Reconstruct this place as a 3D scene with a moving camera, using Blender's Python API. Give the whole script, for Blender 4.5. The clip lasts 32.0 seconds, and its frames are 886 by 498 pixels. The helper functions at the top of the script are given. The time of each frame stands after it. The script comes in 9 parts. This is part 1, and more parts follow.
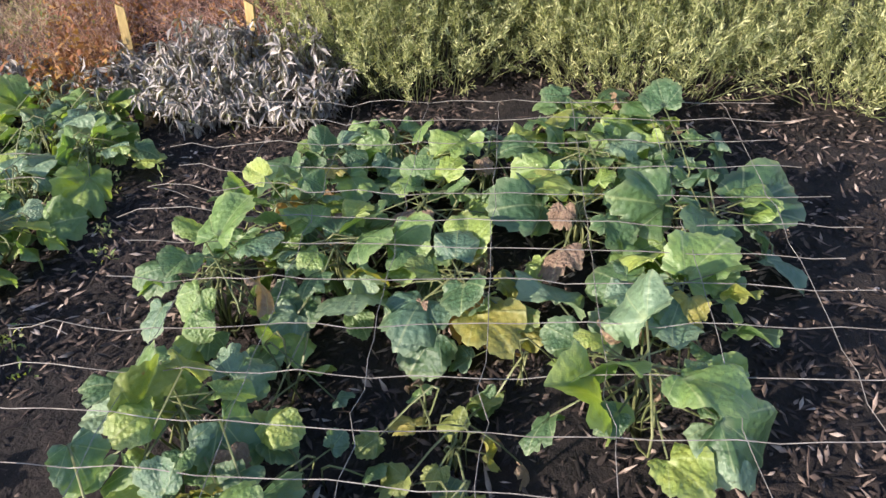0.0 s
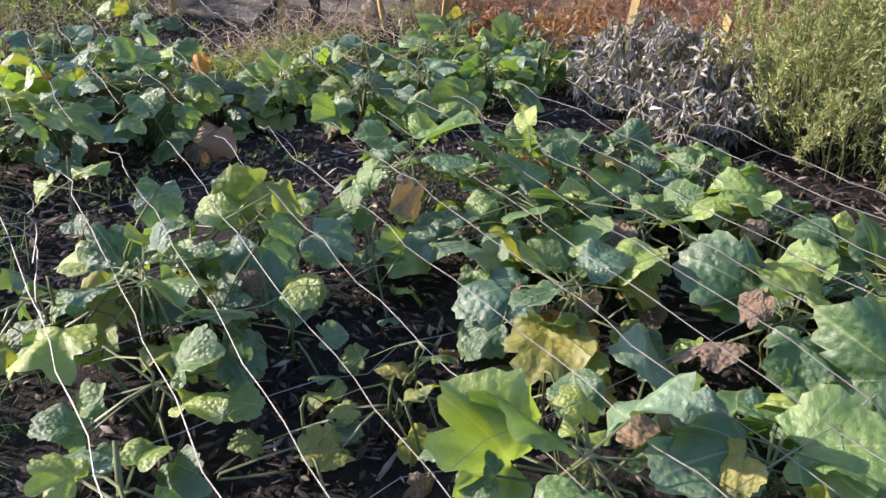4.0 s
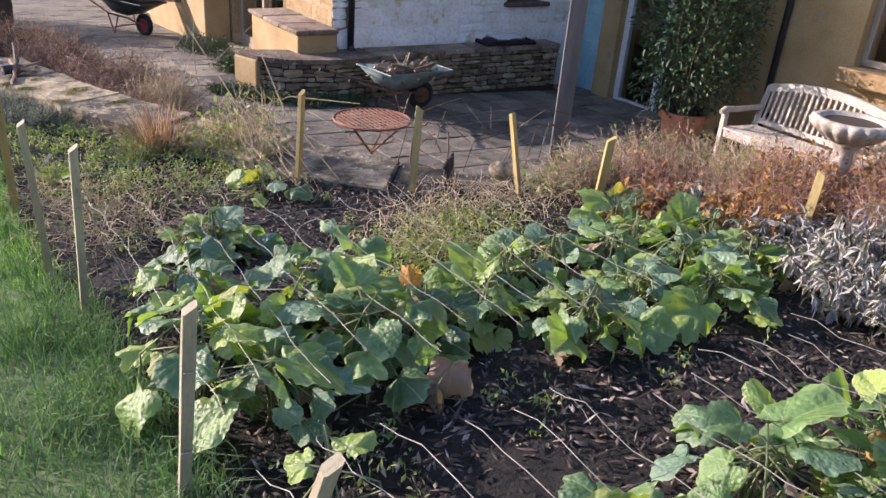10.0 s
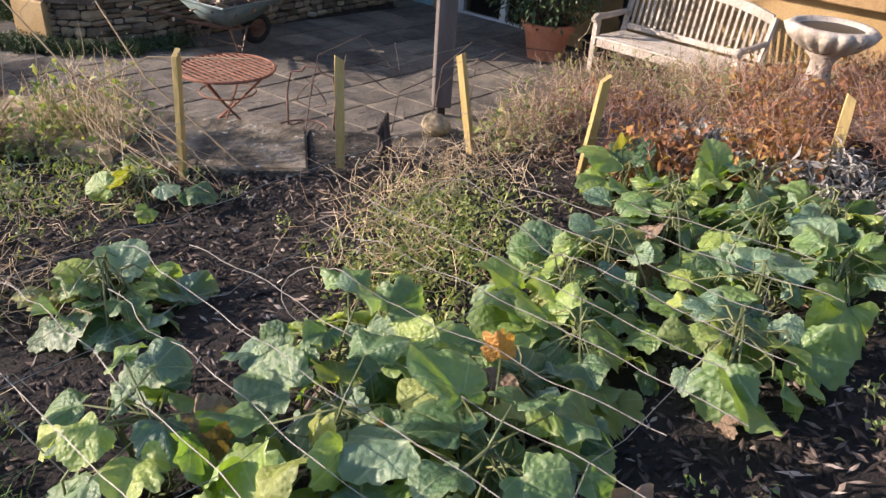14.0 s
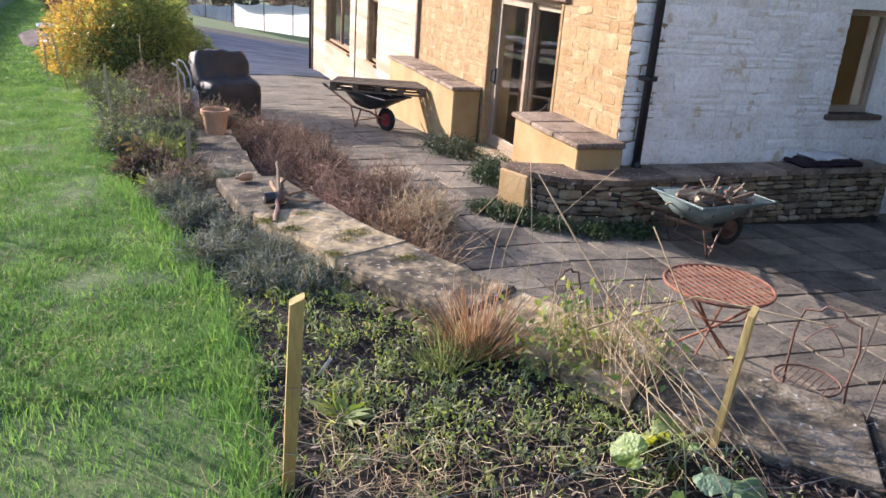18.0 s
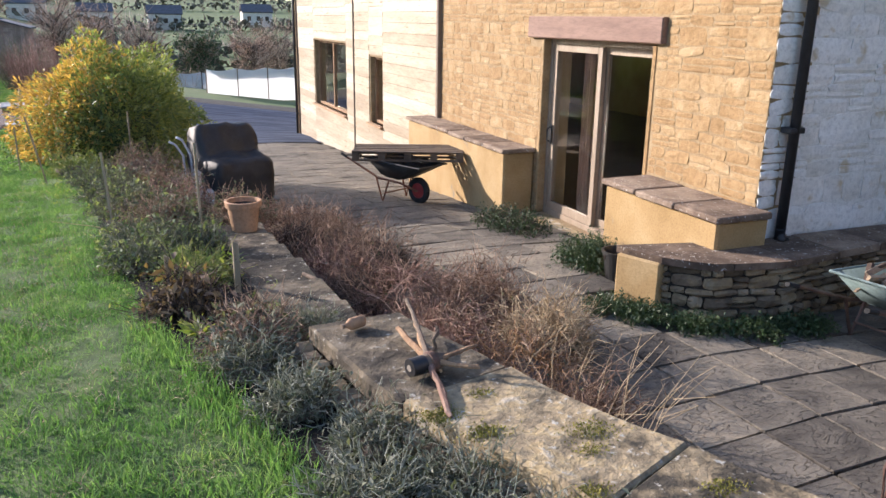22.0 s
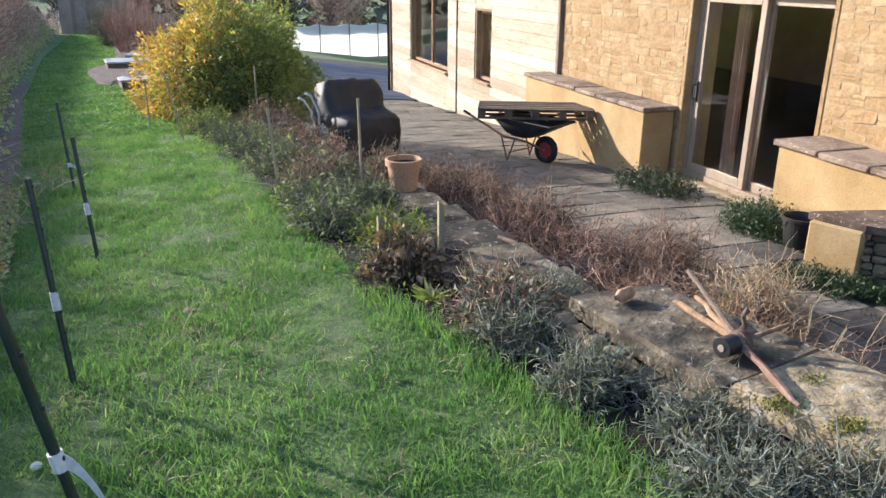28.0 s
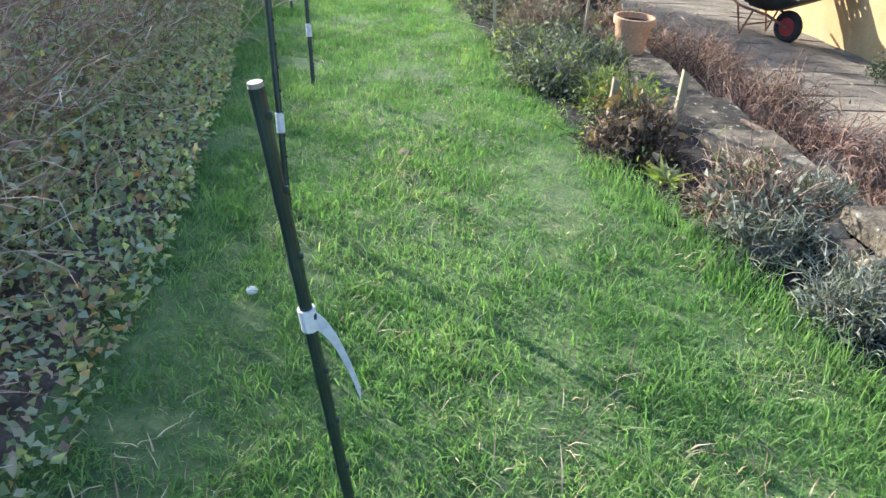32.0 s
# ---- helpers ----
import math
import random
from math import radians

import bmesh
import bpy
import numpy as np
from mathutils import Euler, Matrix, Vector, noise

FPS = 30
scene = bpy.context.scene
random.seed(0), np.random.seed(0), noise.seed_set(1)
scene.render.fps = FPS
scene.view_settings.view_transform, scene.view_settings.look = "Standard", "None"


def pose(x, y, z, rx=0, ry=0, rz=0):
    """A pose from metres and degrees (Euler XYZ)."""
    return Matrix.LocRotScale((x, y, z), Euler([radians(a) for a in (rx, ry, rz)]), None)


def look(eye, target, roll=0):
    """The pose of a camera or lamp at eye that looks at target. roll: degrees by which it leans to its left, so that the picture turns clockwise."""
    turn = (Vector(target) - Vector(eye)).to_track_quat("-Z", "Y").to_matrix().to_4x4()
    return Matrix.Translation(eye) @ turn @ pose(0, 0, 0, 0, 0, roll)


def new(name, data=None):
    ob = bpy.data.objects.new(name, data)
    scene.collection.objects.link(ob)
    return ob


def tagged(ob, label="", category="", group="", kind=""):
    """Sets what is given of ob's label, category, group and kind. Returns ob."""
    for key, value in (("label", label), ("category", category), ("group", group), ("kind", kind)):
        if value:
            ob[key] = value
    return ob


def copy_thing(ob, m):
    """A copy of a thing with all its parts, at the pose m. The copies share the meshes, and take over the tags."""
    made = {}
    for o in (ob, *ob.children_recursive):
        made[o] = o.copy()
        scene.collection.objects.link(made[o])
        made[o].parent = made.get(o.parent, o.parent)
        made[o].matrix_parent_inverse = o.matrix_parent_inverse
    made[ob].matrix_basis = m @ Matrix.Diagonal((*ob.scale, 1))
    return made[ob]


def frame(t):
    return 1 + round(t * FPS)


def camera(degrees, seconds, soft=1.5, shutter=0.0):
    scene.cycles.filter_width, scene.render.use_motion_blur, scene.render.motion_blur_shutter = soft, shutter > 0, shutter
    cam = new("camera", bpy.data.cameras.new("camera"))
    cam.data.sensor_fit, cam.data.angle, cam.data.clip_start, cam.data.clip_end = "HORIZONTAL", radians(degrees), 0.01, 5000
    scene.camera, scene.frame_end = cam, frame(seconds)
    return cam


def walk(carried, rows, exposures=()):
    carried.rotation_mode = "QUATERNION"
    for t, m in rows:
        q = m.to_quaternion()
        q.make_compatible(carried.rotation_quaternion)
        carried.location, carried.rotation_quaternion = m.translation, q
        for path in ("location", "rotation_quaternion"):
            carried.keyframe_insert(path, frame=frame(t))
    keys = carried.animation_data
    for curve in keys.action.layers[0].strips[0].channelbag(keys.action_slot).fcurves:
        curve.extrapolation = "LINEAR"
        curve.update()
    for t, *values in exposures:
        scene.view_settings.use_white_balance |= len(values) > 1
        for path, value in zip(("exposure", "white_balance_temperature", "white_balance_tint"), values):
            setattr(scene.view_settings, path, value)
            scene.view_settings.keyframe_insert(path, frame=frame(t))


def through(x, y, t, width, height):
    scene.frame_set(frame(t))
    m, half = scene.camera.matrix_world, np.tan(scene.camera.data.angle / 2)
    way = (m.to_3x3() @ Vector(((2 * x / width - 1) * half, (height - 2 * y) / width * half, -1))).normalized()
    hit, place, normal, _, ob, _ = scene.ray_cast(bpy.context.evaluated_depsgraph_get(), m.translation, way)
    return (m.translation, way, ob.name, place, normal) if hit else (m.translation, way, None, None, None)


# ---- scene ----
# camera and walk
cam = camera(59.9, 32.0)
PATH = [
    (0, (-0.337, 0.689, 1.727), (2.087, 0.893, -0.028), -0.18),
    (0.5, (-0.218, 0.683, 1.669), (2.285, 1.058, 0.059), 5.13),
    (1, (-0.158, 0.503, 1.680), (2.217, 1.507, 0.146), 6.59),
    (1.5, (-0.143, 0.190, 1.718), (1.835, 1.901, 0.247), 4.12),
    (2, (0.000, -0.006, 1.650), (1.609, 2.040, 0.158), 3.43),
    (2.5, (0.151, -0.134, 1.540), (1.549, 2.008, -0.028), 4.00),
    (3, (0.195, -0.168, 1.474), (1.550, 1.961, -0.148), 4.68),
    (3.5, (0.219, -0.189, 1.466), (1.681, 1.847, -0.183), 4.27),
    (5.5, (0.083, 0.136, 1.366), (1.541, 2.263, -0.167), 6.25),
    (6, (0.040, 0.161, 1.380), (1.405, 2.349, -0.154), 4.52),
    (6.5, (0.037, 0.183, 1.393), (1.441, 2.350, -0.134), 3.97),
    (7, (0.022, 0.213, 1.412), (1.476, 2.347, -0.115), 3.64),
    (7.5, (0.001, 0.250, 1.413), (1.497, 2.349, -0.123), 3.41),
    (8, (0.006, 0.266, 1.383), (1.548, 2.343, -0.136), 3.66),
    (8.5, (0.003, 0.281, 1.395), (1.576, 2.360, -0.089), 4.07),
    (9, (-0.045, 0.362, 1.445), (1.550, 2.477, 0.037), 4.73),
    (9.5, (-0.126, 0.514, 1.534), (1.458, 2.684, 0.199), 5.06),
    (10, (-0.186, 0.720, 1.594), (1.373, 2.940, 0.312), 4.69),
    (10.5, (-0.181, 1.045, 1.539), (1.392, 3.256, 0.261), 3.81),
    (11, (-0.236, 1.271, 1.526), (1.435, 3.406, 0.241), 2.74),
    (11.5, (-0.311, 1.454, 1.512), (1.504, 3.469, 0.229), 2.22),
    (12, (-0.333, 1.529, 1.510), (1.604, 3.424, 0.221), 2.29),
    (12.5, (-0.283, 1.600, 1.517), (1.719, 3.403, 0.196), 2.60),
    (13, (-0.210, 1.731, 1.481), (1.804, 3.471, 0.097), 3.28),
    (13.5, (-0.105, 1.854, 1.420), (1.920, 3.477, -0.084), 4.03),
    (15.5, (-0.073, 2.011, 1.427), (1.800, 3.828, -0.054), 4.28),
    (16, (-0.105, 2.095, 1.438), (1.648, 4.046, -0.018), 5.49),
    (16.5, (-0.180, 2.304, 1.481), (1.442, 4.398, 0.073), 6.27),
    (17, (-0.223, 2.578, 1.526), (1.175, 4.898, 0.236), 5.29),
    (17.5, (-0.250, 2.748, 1.499), (0.859, 5.293, 0.363), 3.75),
    (18, (-0.215, 2.890, 1.484), (0.762, 5.526, 0.437), 4.07),
    (18.5, (-0.210, 2.980, 1.478), (0.813, 5.599, 0.431), 4.42),
    (19, (-0.266, 3.240, 1.437), (0.899, 5.781, 0.348), 5.10),
    (19.5, (-0.321, 3.571, 1.408), (0.934, 6.060, 0.301), 5.52),
    (20, (-0.395, 3.911, 1.363), (0.844, 6.422, 0.285), 4.89),
    (20.5, (-0.526, 4.229, 1.376), (0.614, 6.817, 0.376), 3.14),
    (21, (-0.652, 4.543, 1.389), (0.384, 7.207, 0.479), 1.70),
    (21.5, (-0.654, 4.844, 1.347), (0.347, 7.542, 0.497), 0.84),
    (22, (-0.616, 4.976, 1.336), (0.479, 7.634, 0.478), 0.85),
    (22.5, (-0.627, 4.954, 1.345), (0.543, 7.566, 0.445), 1.25),
    (23, (-0.638, 4.964, 1.335), (0.439, 7.604, 0.402), 1.35),
    (23.5, (-0.657, 5.011, 1.329), (0.170, 7.738, 0.391), 0.96),
    (24, (-0.674, 5.065, 1.324), (-0.119, 7.866, 0.402), 0.74),
    (24.5, (-0.695, 5.092, 1.318), (-0.343, 7.926, 0.399), 0.61),
    (25, (-0.686, 5.115, 1.314), (-0.430, 7.953, 0.375), 0.10),
    (25.5, (-0.689, 5.144, 1.309), (-0.381, 7.964, 0.334), -0.24),
    (27.5, (-1.239, 5.359, 1.316), (-0.380, 8.048, 0.298), 0.92),
    (28, (-1.364, 5.517, 1.275), (-0.505, 8.207, 0.263), 0.42),
    (28.5, (-1.509, 5.594, 1.269), (-0.642, 8.282, 0.257), 1.02),
    (29, (-1.590, 5.611, 1.274), (-0.738, 8.297, 0.244), 1.41),
    (29.5, (-1.617, 5.620, 1.267), (-0.787, 8.300, 0.204), 1.89),
    (30, (-1.613, 5.623, 1.263), (-0.812, 8.292, 0.152), 2.27),
    (30.5, (-1.616, 5.630, 1.258), (-0.855, 8.287, 0.090), 2.54),
    (31, (-1.622, 5.641, 1.245), (-0.949, 8.284, -0.004), 3.15),
    (31.5, (-1.609, 5.714, 1.226), (-1.072, 8.339, -0.123), 4.00),
    (32, (-1.528, 5.858, 1.149), (-1.330, 8.436, -0.372), 3.98),
]
EXPOSURES = [(0.0, 0.95, 5900, 20), (8.0, 0.95, 5650, 25), (11.0, 1.02, 5900, 24), (13.5, 0.95, 6200, 22), (18.0, 1.15, 5850, 20), (20.5, 1.12, 5850, 20), (22.0, 0.9, 5800, 18), (28.0, 1.0, 5650, 13), (30.0, 1.12, 5600, 11), (32.0, 1.6, 5500, 8)]
walk(cam, [(t, look(eye, target, roll)) for t, eye, target, roll in PATH], EXPOSURES)

# world, sun
SUN_AZ = 42.0       # degrees from +y towards -x: where the sun stands
SUN_EL = 19.5
world = bpy.data.worlds.new("sky")
scene.world = world
world.use_nodes = True
wn = world.node_tree
sky = wn.nodes.new("ShaderNodeTexSky")
sky.sky_type, sky.sun_disc = "NISHITA", False
sky.sun_elevation, sky.sun_rotation = radians(SUN_EL), radians(-SUN_AZ)
bg = wn.nodes["Background"]
wn.links.new(sky.outputs["Color"], bg.inputs["Color"])
bg.inputs["Strength"].default_value = 0.155
sun = new("sun", bpy.data.lights.new("sun", "SUN"))
sun.data.energy, sun.data.angle, sun.data.color = 5.0, radians(0.5), (1.0, 0.85, 0.66)
_sd = Vector((-math.sin(radians(SUN_AZ)) * math.cos(radians(SUN_EL)), math.cos(radians(SUN_AZ)) * math.cos(radians(SUN_EL)), math.sin(radians(SUN_EL))))
sun.matrix_world = look(_sd * 50, (0, 0, 0))


# materials
rnd = random.Random(7)


def nodes_of(name):
    m = bpy.data.materials.new(name)
    m.use_nodes = True
    nt = m.node_tree
    return m, nt, nt.nodes["Principled BSDF"]


def ramp_of(nt, fac, stops):
    r = nt.nodes.new("ShaderNodeValToRGB")
    e = r.color_ramp.elements
    while len(e) < len(stops):
        e.new(0.5)
    for k, (p, c) in enumerate(stops):
        e[k].position, e[k].color = p, (*c, 1)
    nt.links.new(fac, r.inputs["Fac"])
    return r.outputs["Color"]


def noise_of(nt, scale, detail=4, rough=0.6, co=None, dist=0.0):
    n = nt.nodes.new("ShaderNodeTexNoise")
    n.inputs["Scale"].default_value, n.inputs["Detail"].default_value = scale, detail
    n.inputs["Roughness"].default_value, n.inputs["Distortion"].default_value = rough, dist
    if co is not None:
        nt.links.new(co, n.inputs["Vector"])
    return n.outputs["Fac"]


def coords(nt, stretch=(1, 1, 1), kind="Object"):
    mp = nt.nodes.new("ShaderNodeMapping")
    mp.inputs["Scale"].default_value = stretch
    if kind == "Place":
        nt.links.new(nt.nodes.new("ShaderNodeNewGeometry").outputs["Position"], mp.inputs["Vector"])
    else:
        nt.links.new(nt.nodes.new("ShaderNodeTexCoord").outputs[kind], mp.inputs["Vector"])
    return mp.outputs["Vector"]


def mix_of(nt, fac, a, b, how="MIX"):
    x = nt.nodes.new("ShaderNodeMix")
    x.data_type, x.blend_type = "RGBA", how
    for sock, v in ((x.inputs[0], fac), (x.inputs[6], a), (x.inputs[7], b)):
        if isinstance(v, (int, float)):
            sock.default_value = v
        elif isinstance(v, tuple):
            sock.default_value = (*v, 1)
        else:
            nt.links.new(v, sock)
    return x.outputs[2]


def bump_of(nt, bsdf, height, strength, dist=0.02):
    b = nt.nodes.new("ShaderNodeBump")
    b.inputs["Strength"].default_value, b.inputs["Distance"].default_value = strength, dist
    nt.links.new(height, b.inputs["Height"])
    nt.links.new(b.outputs["Normal"], bsdf.inputs["Normal"])


def surface(name, stops, scale=6.0, fine=60.0, rough=0.85, bump=0.3, vary=0.25, island=False, metal=0.0, spots=None, stretch=(1, 1, 1), bdist=0.02, kind="Object"):
    """Colours by a coarse noise, darkened and lightened by a fine one and from piece to piece; relief by both. spots: (colour, scale, threshold)."""
    m, nt, b = nodes_of(name)
    co = coords(nt, stretch, kind)
    oi = nt.nodes.new("ShaderNodeObjectInfo")
    piece = oi.outputs["Random"]
    if island:
        piece = nt.nodes.new("ShaderNodeNewGeometry").outputs["Random Per Island"]
    big, small = noise_of(nt, scale, 5, 0.6, co), noise_of(nt, fine, 5, 0.7, co)
    add = nt.nodes.new("ShaderNodeMath")
    add.operation = "MULTIPLY_ADD"
    nt.links.new(piece, add.inputs[0])
    add.inputs[1].default_value = vary
    off = nt.nodes.new("ShaderNodeMath")
    off.operation = "SUBTRACT"
    nt.links.new(big, off.inputs[0])
    off.inputs[1].default_value = vary * 0.5
    nt.links.new(off.outputs[0], add.inputs[2])
    col = ramp_of(nt, add.outputs[0], stops)
    grain = ramp_of(nt, small, [(0.25, (0.55, 0.55, 0.55)), (0.5, (1, 1, 1)), (0.8, (1.25, 1.25, 1.25))])
    col = mix_of(nt, 0.7, col, grain, "MULTIPLY")
    if spots:
        c, sc, th = spots
        f = ramp_of(nt, noise_of(nt, sc, 3, 0.6, co), [(th, (0, 0, 0)), (min(th + 0.08, 1), (1, 1, 1))])
        col = mix_of(nt, f, col, c)
    nt.links.new(col, b.inputs["Base Color"])
    b.inputs["Roughness"].default_value, b.inputs["Metallic"].default_value = rough, metal
    if bump:
        h = nt.nodes.new("ShaderNodeMath")
        h.operation = "MULTIPLY_ADD"
        nt.links.new(small, h.inputs[0])
        h.inputs[1].default_value = 0.5
        nt.links.new(big, h.inputs[2])
        bump_of(nt, b, h.outputs[0], bump, bdist)
    return m


def riven(name, stops, rough=0.82):
    """Split stone: thin broken layers that step up and down, darker along their edges, each flag cut from another
    place.
    """
    m, nt, b = nodes_of(name)
    co = coords(nt, (1, 1, 1))
    oi = nt.nodes.new("ShaderNodeObjectInfo")
    place = nt.nodes.new("ShaderNodeVectorMath")
    place.operation = "MULTIPLY_ADD"
    nt.links.new(oi.outputs["Location"], place.inputs[0])
    place.inputs[1].default_value = (3.7, 5.3, 1.0)
    nt.links.new(co, place.inputs[2])
    at = nt.nodes.new("ShaderNodeMapping")
    at.inputs["Scale"].default_value = (1.0, 1.9, 1.0)
    at.inputs["Rotation"].default_value = (0, 0, 0.5)
    nt.links.new(place.outputs[0], at.inputs[0])
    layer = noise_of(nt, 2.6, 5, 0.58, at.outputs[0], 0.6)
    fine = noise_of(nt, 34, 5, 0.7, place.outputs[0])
    blotch = noise_of(nt, 1.6, 4, 0.6, place.outputs[0])
    steps = nt.nodes.new("ShaderNodeMath")
    steps.operation = "MULTIPLY"
    nt.links.new(layer, steps.inputs[0])
    steps.inputs[1].default_value = 14.0
    rest = nt.nodes.new("ShaderNodeMath")
    rest.operation = "FRACT"
    nt.links.new(steps.outputs[0], rest.inputs[0])
    edge = ramp_of(nt, rest.outputs[0], [(0.0, (0.38, 0.38, 0.38)), (0.13, (0.9, 0.9, 0.9)), (0.8, (1.08, 1.08, 1.08)), (1.0, (1.0, 1.0, 1.0))])
    tone = nt.nodes.new("ShaderNodeMath")
    tone.operation = "MULTIPLY_ADD"
    nt.links.new(oi.outputs["Random"], tone.inputs[0])
    tone.inputs[1].default_value = 0.16
    nt.links.new(mix_of(nt, 0.45, blotch, layer), tone.inputs[2])
    shade = nt.nodes.new("ShaderNodeMath")
    shade.operation = "SUBTRACT"
    nt.links.new(tone.outputs[0], shade.inputs[0])
    shade.inputs[1].default_value = 0.06
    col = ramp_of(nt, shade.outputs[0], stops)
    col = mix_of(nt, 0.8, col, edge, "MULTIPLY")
    col = mix_of(nt, 0.7, col, ramp_of(nt, fine, [(0.28, (0.6, 0.6, 0.6)), (0.5, (1, 1, 1)), (0.75, (1.3, 1.28, 1.22))]), "MULTIPLY")
    nt.links.new(col, b.inputs["Base Color"])
    b.inputs["Roughness"].default_value = rough
    flat = nt.nodes.new("ShaderNodeMath")
    flat.operation = "FLOOR"
    nt.links.new(steps.outputs[0], flat.inputs[0])
    h = nt.nodes.new("ShaderNodeMath")
    h.operation = "MULTIPLY_ADD"
    nt.links.new(ramp_of(nt, rest.outputs[0], [(0.0, (0, 0, 0)), (0.16, (1, 1, 1))]), h.inputs[0])
    h.inputs[1].default_value = 1.0
    nt.links.new(flat.outputs[0], h.inputs[2])
    h2 = nt.nodes.new("ShaderNodeMath")
    h2.operation = "MULTIPLY_ADD"
    nt.links.new(fine, h2.inputs[0])
    h2.inputs[1].default_value = 0.5
    nt.links.new(h.outputs[0], h2.inputs[2])
    bump_of(nt, b, h2.outputs[0], 1.0, 0.011)
    return m


def leafy(name, stops, veins=0.0, rough=0.5, through=0.35, vary=0.8, patch=0.5, edge=None, scale=9.0, bump=0.35, pucker=0.0, glow=(1.5, 1.6, 0.45)):
    """Leaf: colour from leaf to leaf and over the leaf, some light let through."""
    m, nt, b = nodes_of(name)
    co = coords(nt)
    geo = nt.nodes.new("ShaderNodeNewGeometry")
    oi = nt.nodes.new("ShaderNodeObjectInfo")
    s = nt.nodes.new("ShaderNodeMath")
    s.operation = "ADD"
    nt.links.new(geo.outputs["Random Per Island"], s.inputs[0])
    nt.links.new(oi.outputs["Random"], s.inputs[1])
    fr = nt.nodes.new("ShaderNodeMath")
    fr.operation = "FRACT"
    nt.links.new(s.outputs[0], fr.inputs[0])
    n = noise_of(nt, scale, 4, 0.6, co)
    mx = nt.nodes.new("ShaderNodeMath")
    mx.operation = "MULTIPLY_ADD"
    nt.links.new(fr.outputs[0], mx.inputs[0])
    mx.inputs[1].default_value = vary
    sub = nt.nodes.new("ShaderNodeMath")
    sub.operation = "MULTIPLY_ADD"
    nt.links.new(n, sub.inputs[0])
    sub.inputs[1].default_value = patch
    sub.inputs[2].default_value = 0.13 - 0.5 * patch
    nt.links.new(sub.outputs[0], mx.inputs[2])
    col = ramp_of(nt, mx.outputs[0], stops)
    if edge:
        c, sc, th = edge
        f = ramp_of(nt, noise_of(nt, sc, 3, 0.7, co), [(th, (0, 0, 0)), (min(th + 0.12, 1), (1, 1, 1))])
        col = mix_of(nt, f, col, c)
    if veins:
        xyz = nt.nodes.new("ShaderNodeSeparateXYZ")
        nt.links.new(co, xyz.inputs[0])
        rib = None
        for op, a, c in (("ARCTAN2", xyz.outputs["X"], xyz.outputs["Y"]), ("MULTIPLY", None, 4.0), ("SINE", None, None), ("ABSOLUTE", None, None)):
            q = nt.nodes.new("ShaderNodeMath")
            q.operation = op
            nt.links.new(a if a is not None else rib, q.inputs[0])
            if isinstance(c, float):
                q.inputs[1].default_value = c
            elif c is not None:
                nt.links.new(c, q.inputs[1])
            rib = q.outputs[0]
        line = ramp_of(nt, rib, [(0.0, (1, 1, 1)), (0.16, (0, 0, 0))])
        col = mix_of(nt, line, col, mix_of(nt, veins * 0.8, col, (0.50, 0.56, 0.30)))
        v = nt.nodes.new("ShaderNodeAttribute")
        v.attribute_name = "vein"
        col = mix_of(nt, v.outputs["Fac"], col, mix_of(nt, veins, col, (0.50, 0.56, 0.30)))
    nt.links.new(col, b.inputs["Base Color"])
    b.inputs["Roughness"].default_value = rough
    if pucker:
        b.inputs["Specular IOR Level"].default_value = 0.8
        vo = nt.nodes.new("ShaderNodeTexVoronoi")
        vo.feature = "SMOOTH_F1"
        vo.inputs["Scale"].default_value = 12.0
        nt.links.new(co, vo.inputs["Vector"])
        hs = nt.nodes.new("ShaderNodeMath")
        hs.operation = "MULTIPLY_ADD"
        nt.links.new(noise_of(nt, 45.0, 3, 0.6, co), hs.inputs[0])
        hs.inputs[1].default_value = 0.35
        nt.links.new(vo.outputs["Distance"], hs.inputs[2])
        tall = hs.outputs[0]
        bump_of(nt, b, tall, pucker, 0.012)
    elif bump:
        bump_of(nt, b, noise_of(nt, 55.0, 3, 0.6, co), bump, 0.01)
    tr = nt.nodes.new("ShaderNodeBsdfTranslucent")
    tint = mix_of(nt, 1.0, col, glow, "MULTIPLY")
    nt.links.new(tint, tr.inputs["Color"])
    ms = nt.nodes.new("ShaderNodeMixShader")
    ms.inputs[0].default_value = through
    out = nt.nodes["Material Output"]
    nt.links.new(b.outputs[0], ms.inputs[1])
    nt.links.new(tr.outputs[0], ms.inputs[2])
    nt.links.new(ms.outputs[0], out.inputs["Surface"])
    return m


M = {}
M["soil"] = surface("soil", [(0.3, (0.006, 0.0045, 0.0036)), (0.55, (0.015, 0.0105, 0.008)), (0.8, (0.04, 0.028, 0.021))], 9, 55, 0.95, 1.0, 0.0, spots=((0.16, 0.13, 0.10), 70, 0.68), bdist=0.03)
M["lawn"] = surface("lawn_base", [(0.3, (0.05, 0.085, 0.03)), (0.5, (0.10, 0.15, 0.05)), (0.75, (0.17, 0.20, 0.08))], 9, 60, 0.95, 0.8, 0.0, spots=((0.17, 0.14, 0.085), 7, 0.68), bdist=0.03)
M["field"] = surface("far_field", [(0.3, (0.06, 0.09, 0.03)), (0.5, (0.10, 0.15, 0.04)), (0.7, (0.12, 0.11, 0.06))], 0.03, 0.6, 0.95, 0.0, 0.0)
M["litter"] = surface("leaf_litter", [(0.3, (0.07, 0.05, 0.042)), (0.55, (0.15, 0.11, 0.095)), (0.75, (0.28, 0.22, 0.19))], 14, 60, 0.95, 1.0, 0.0, spots=((0.42, 0.36, 0.31), 40, 0.66), bdist=0.03)
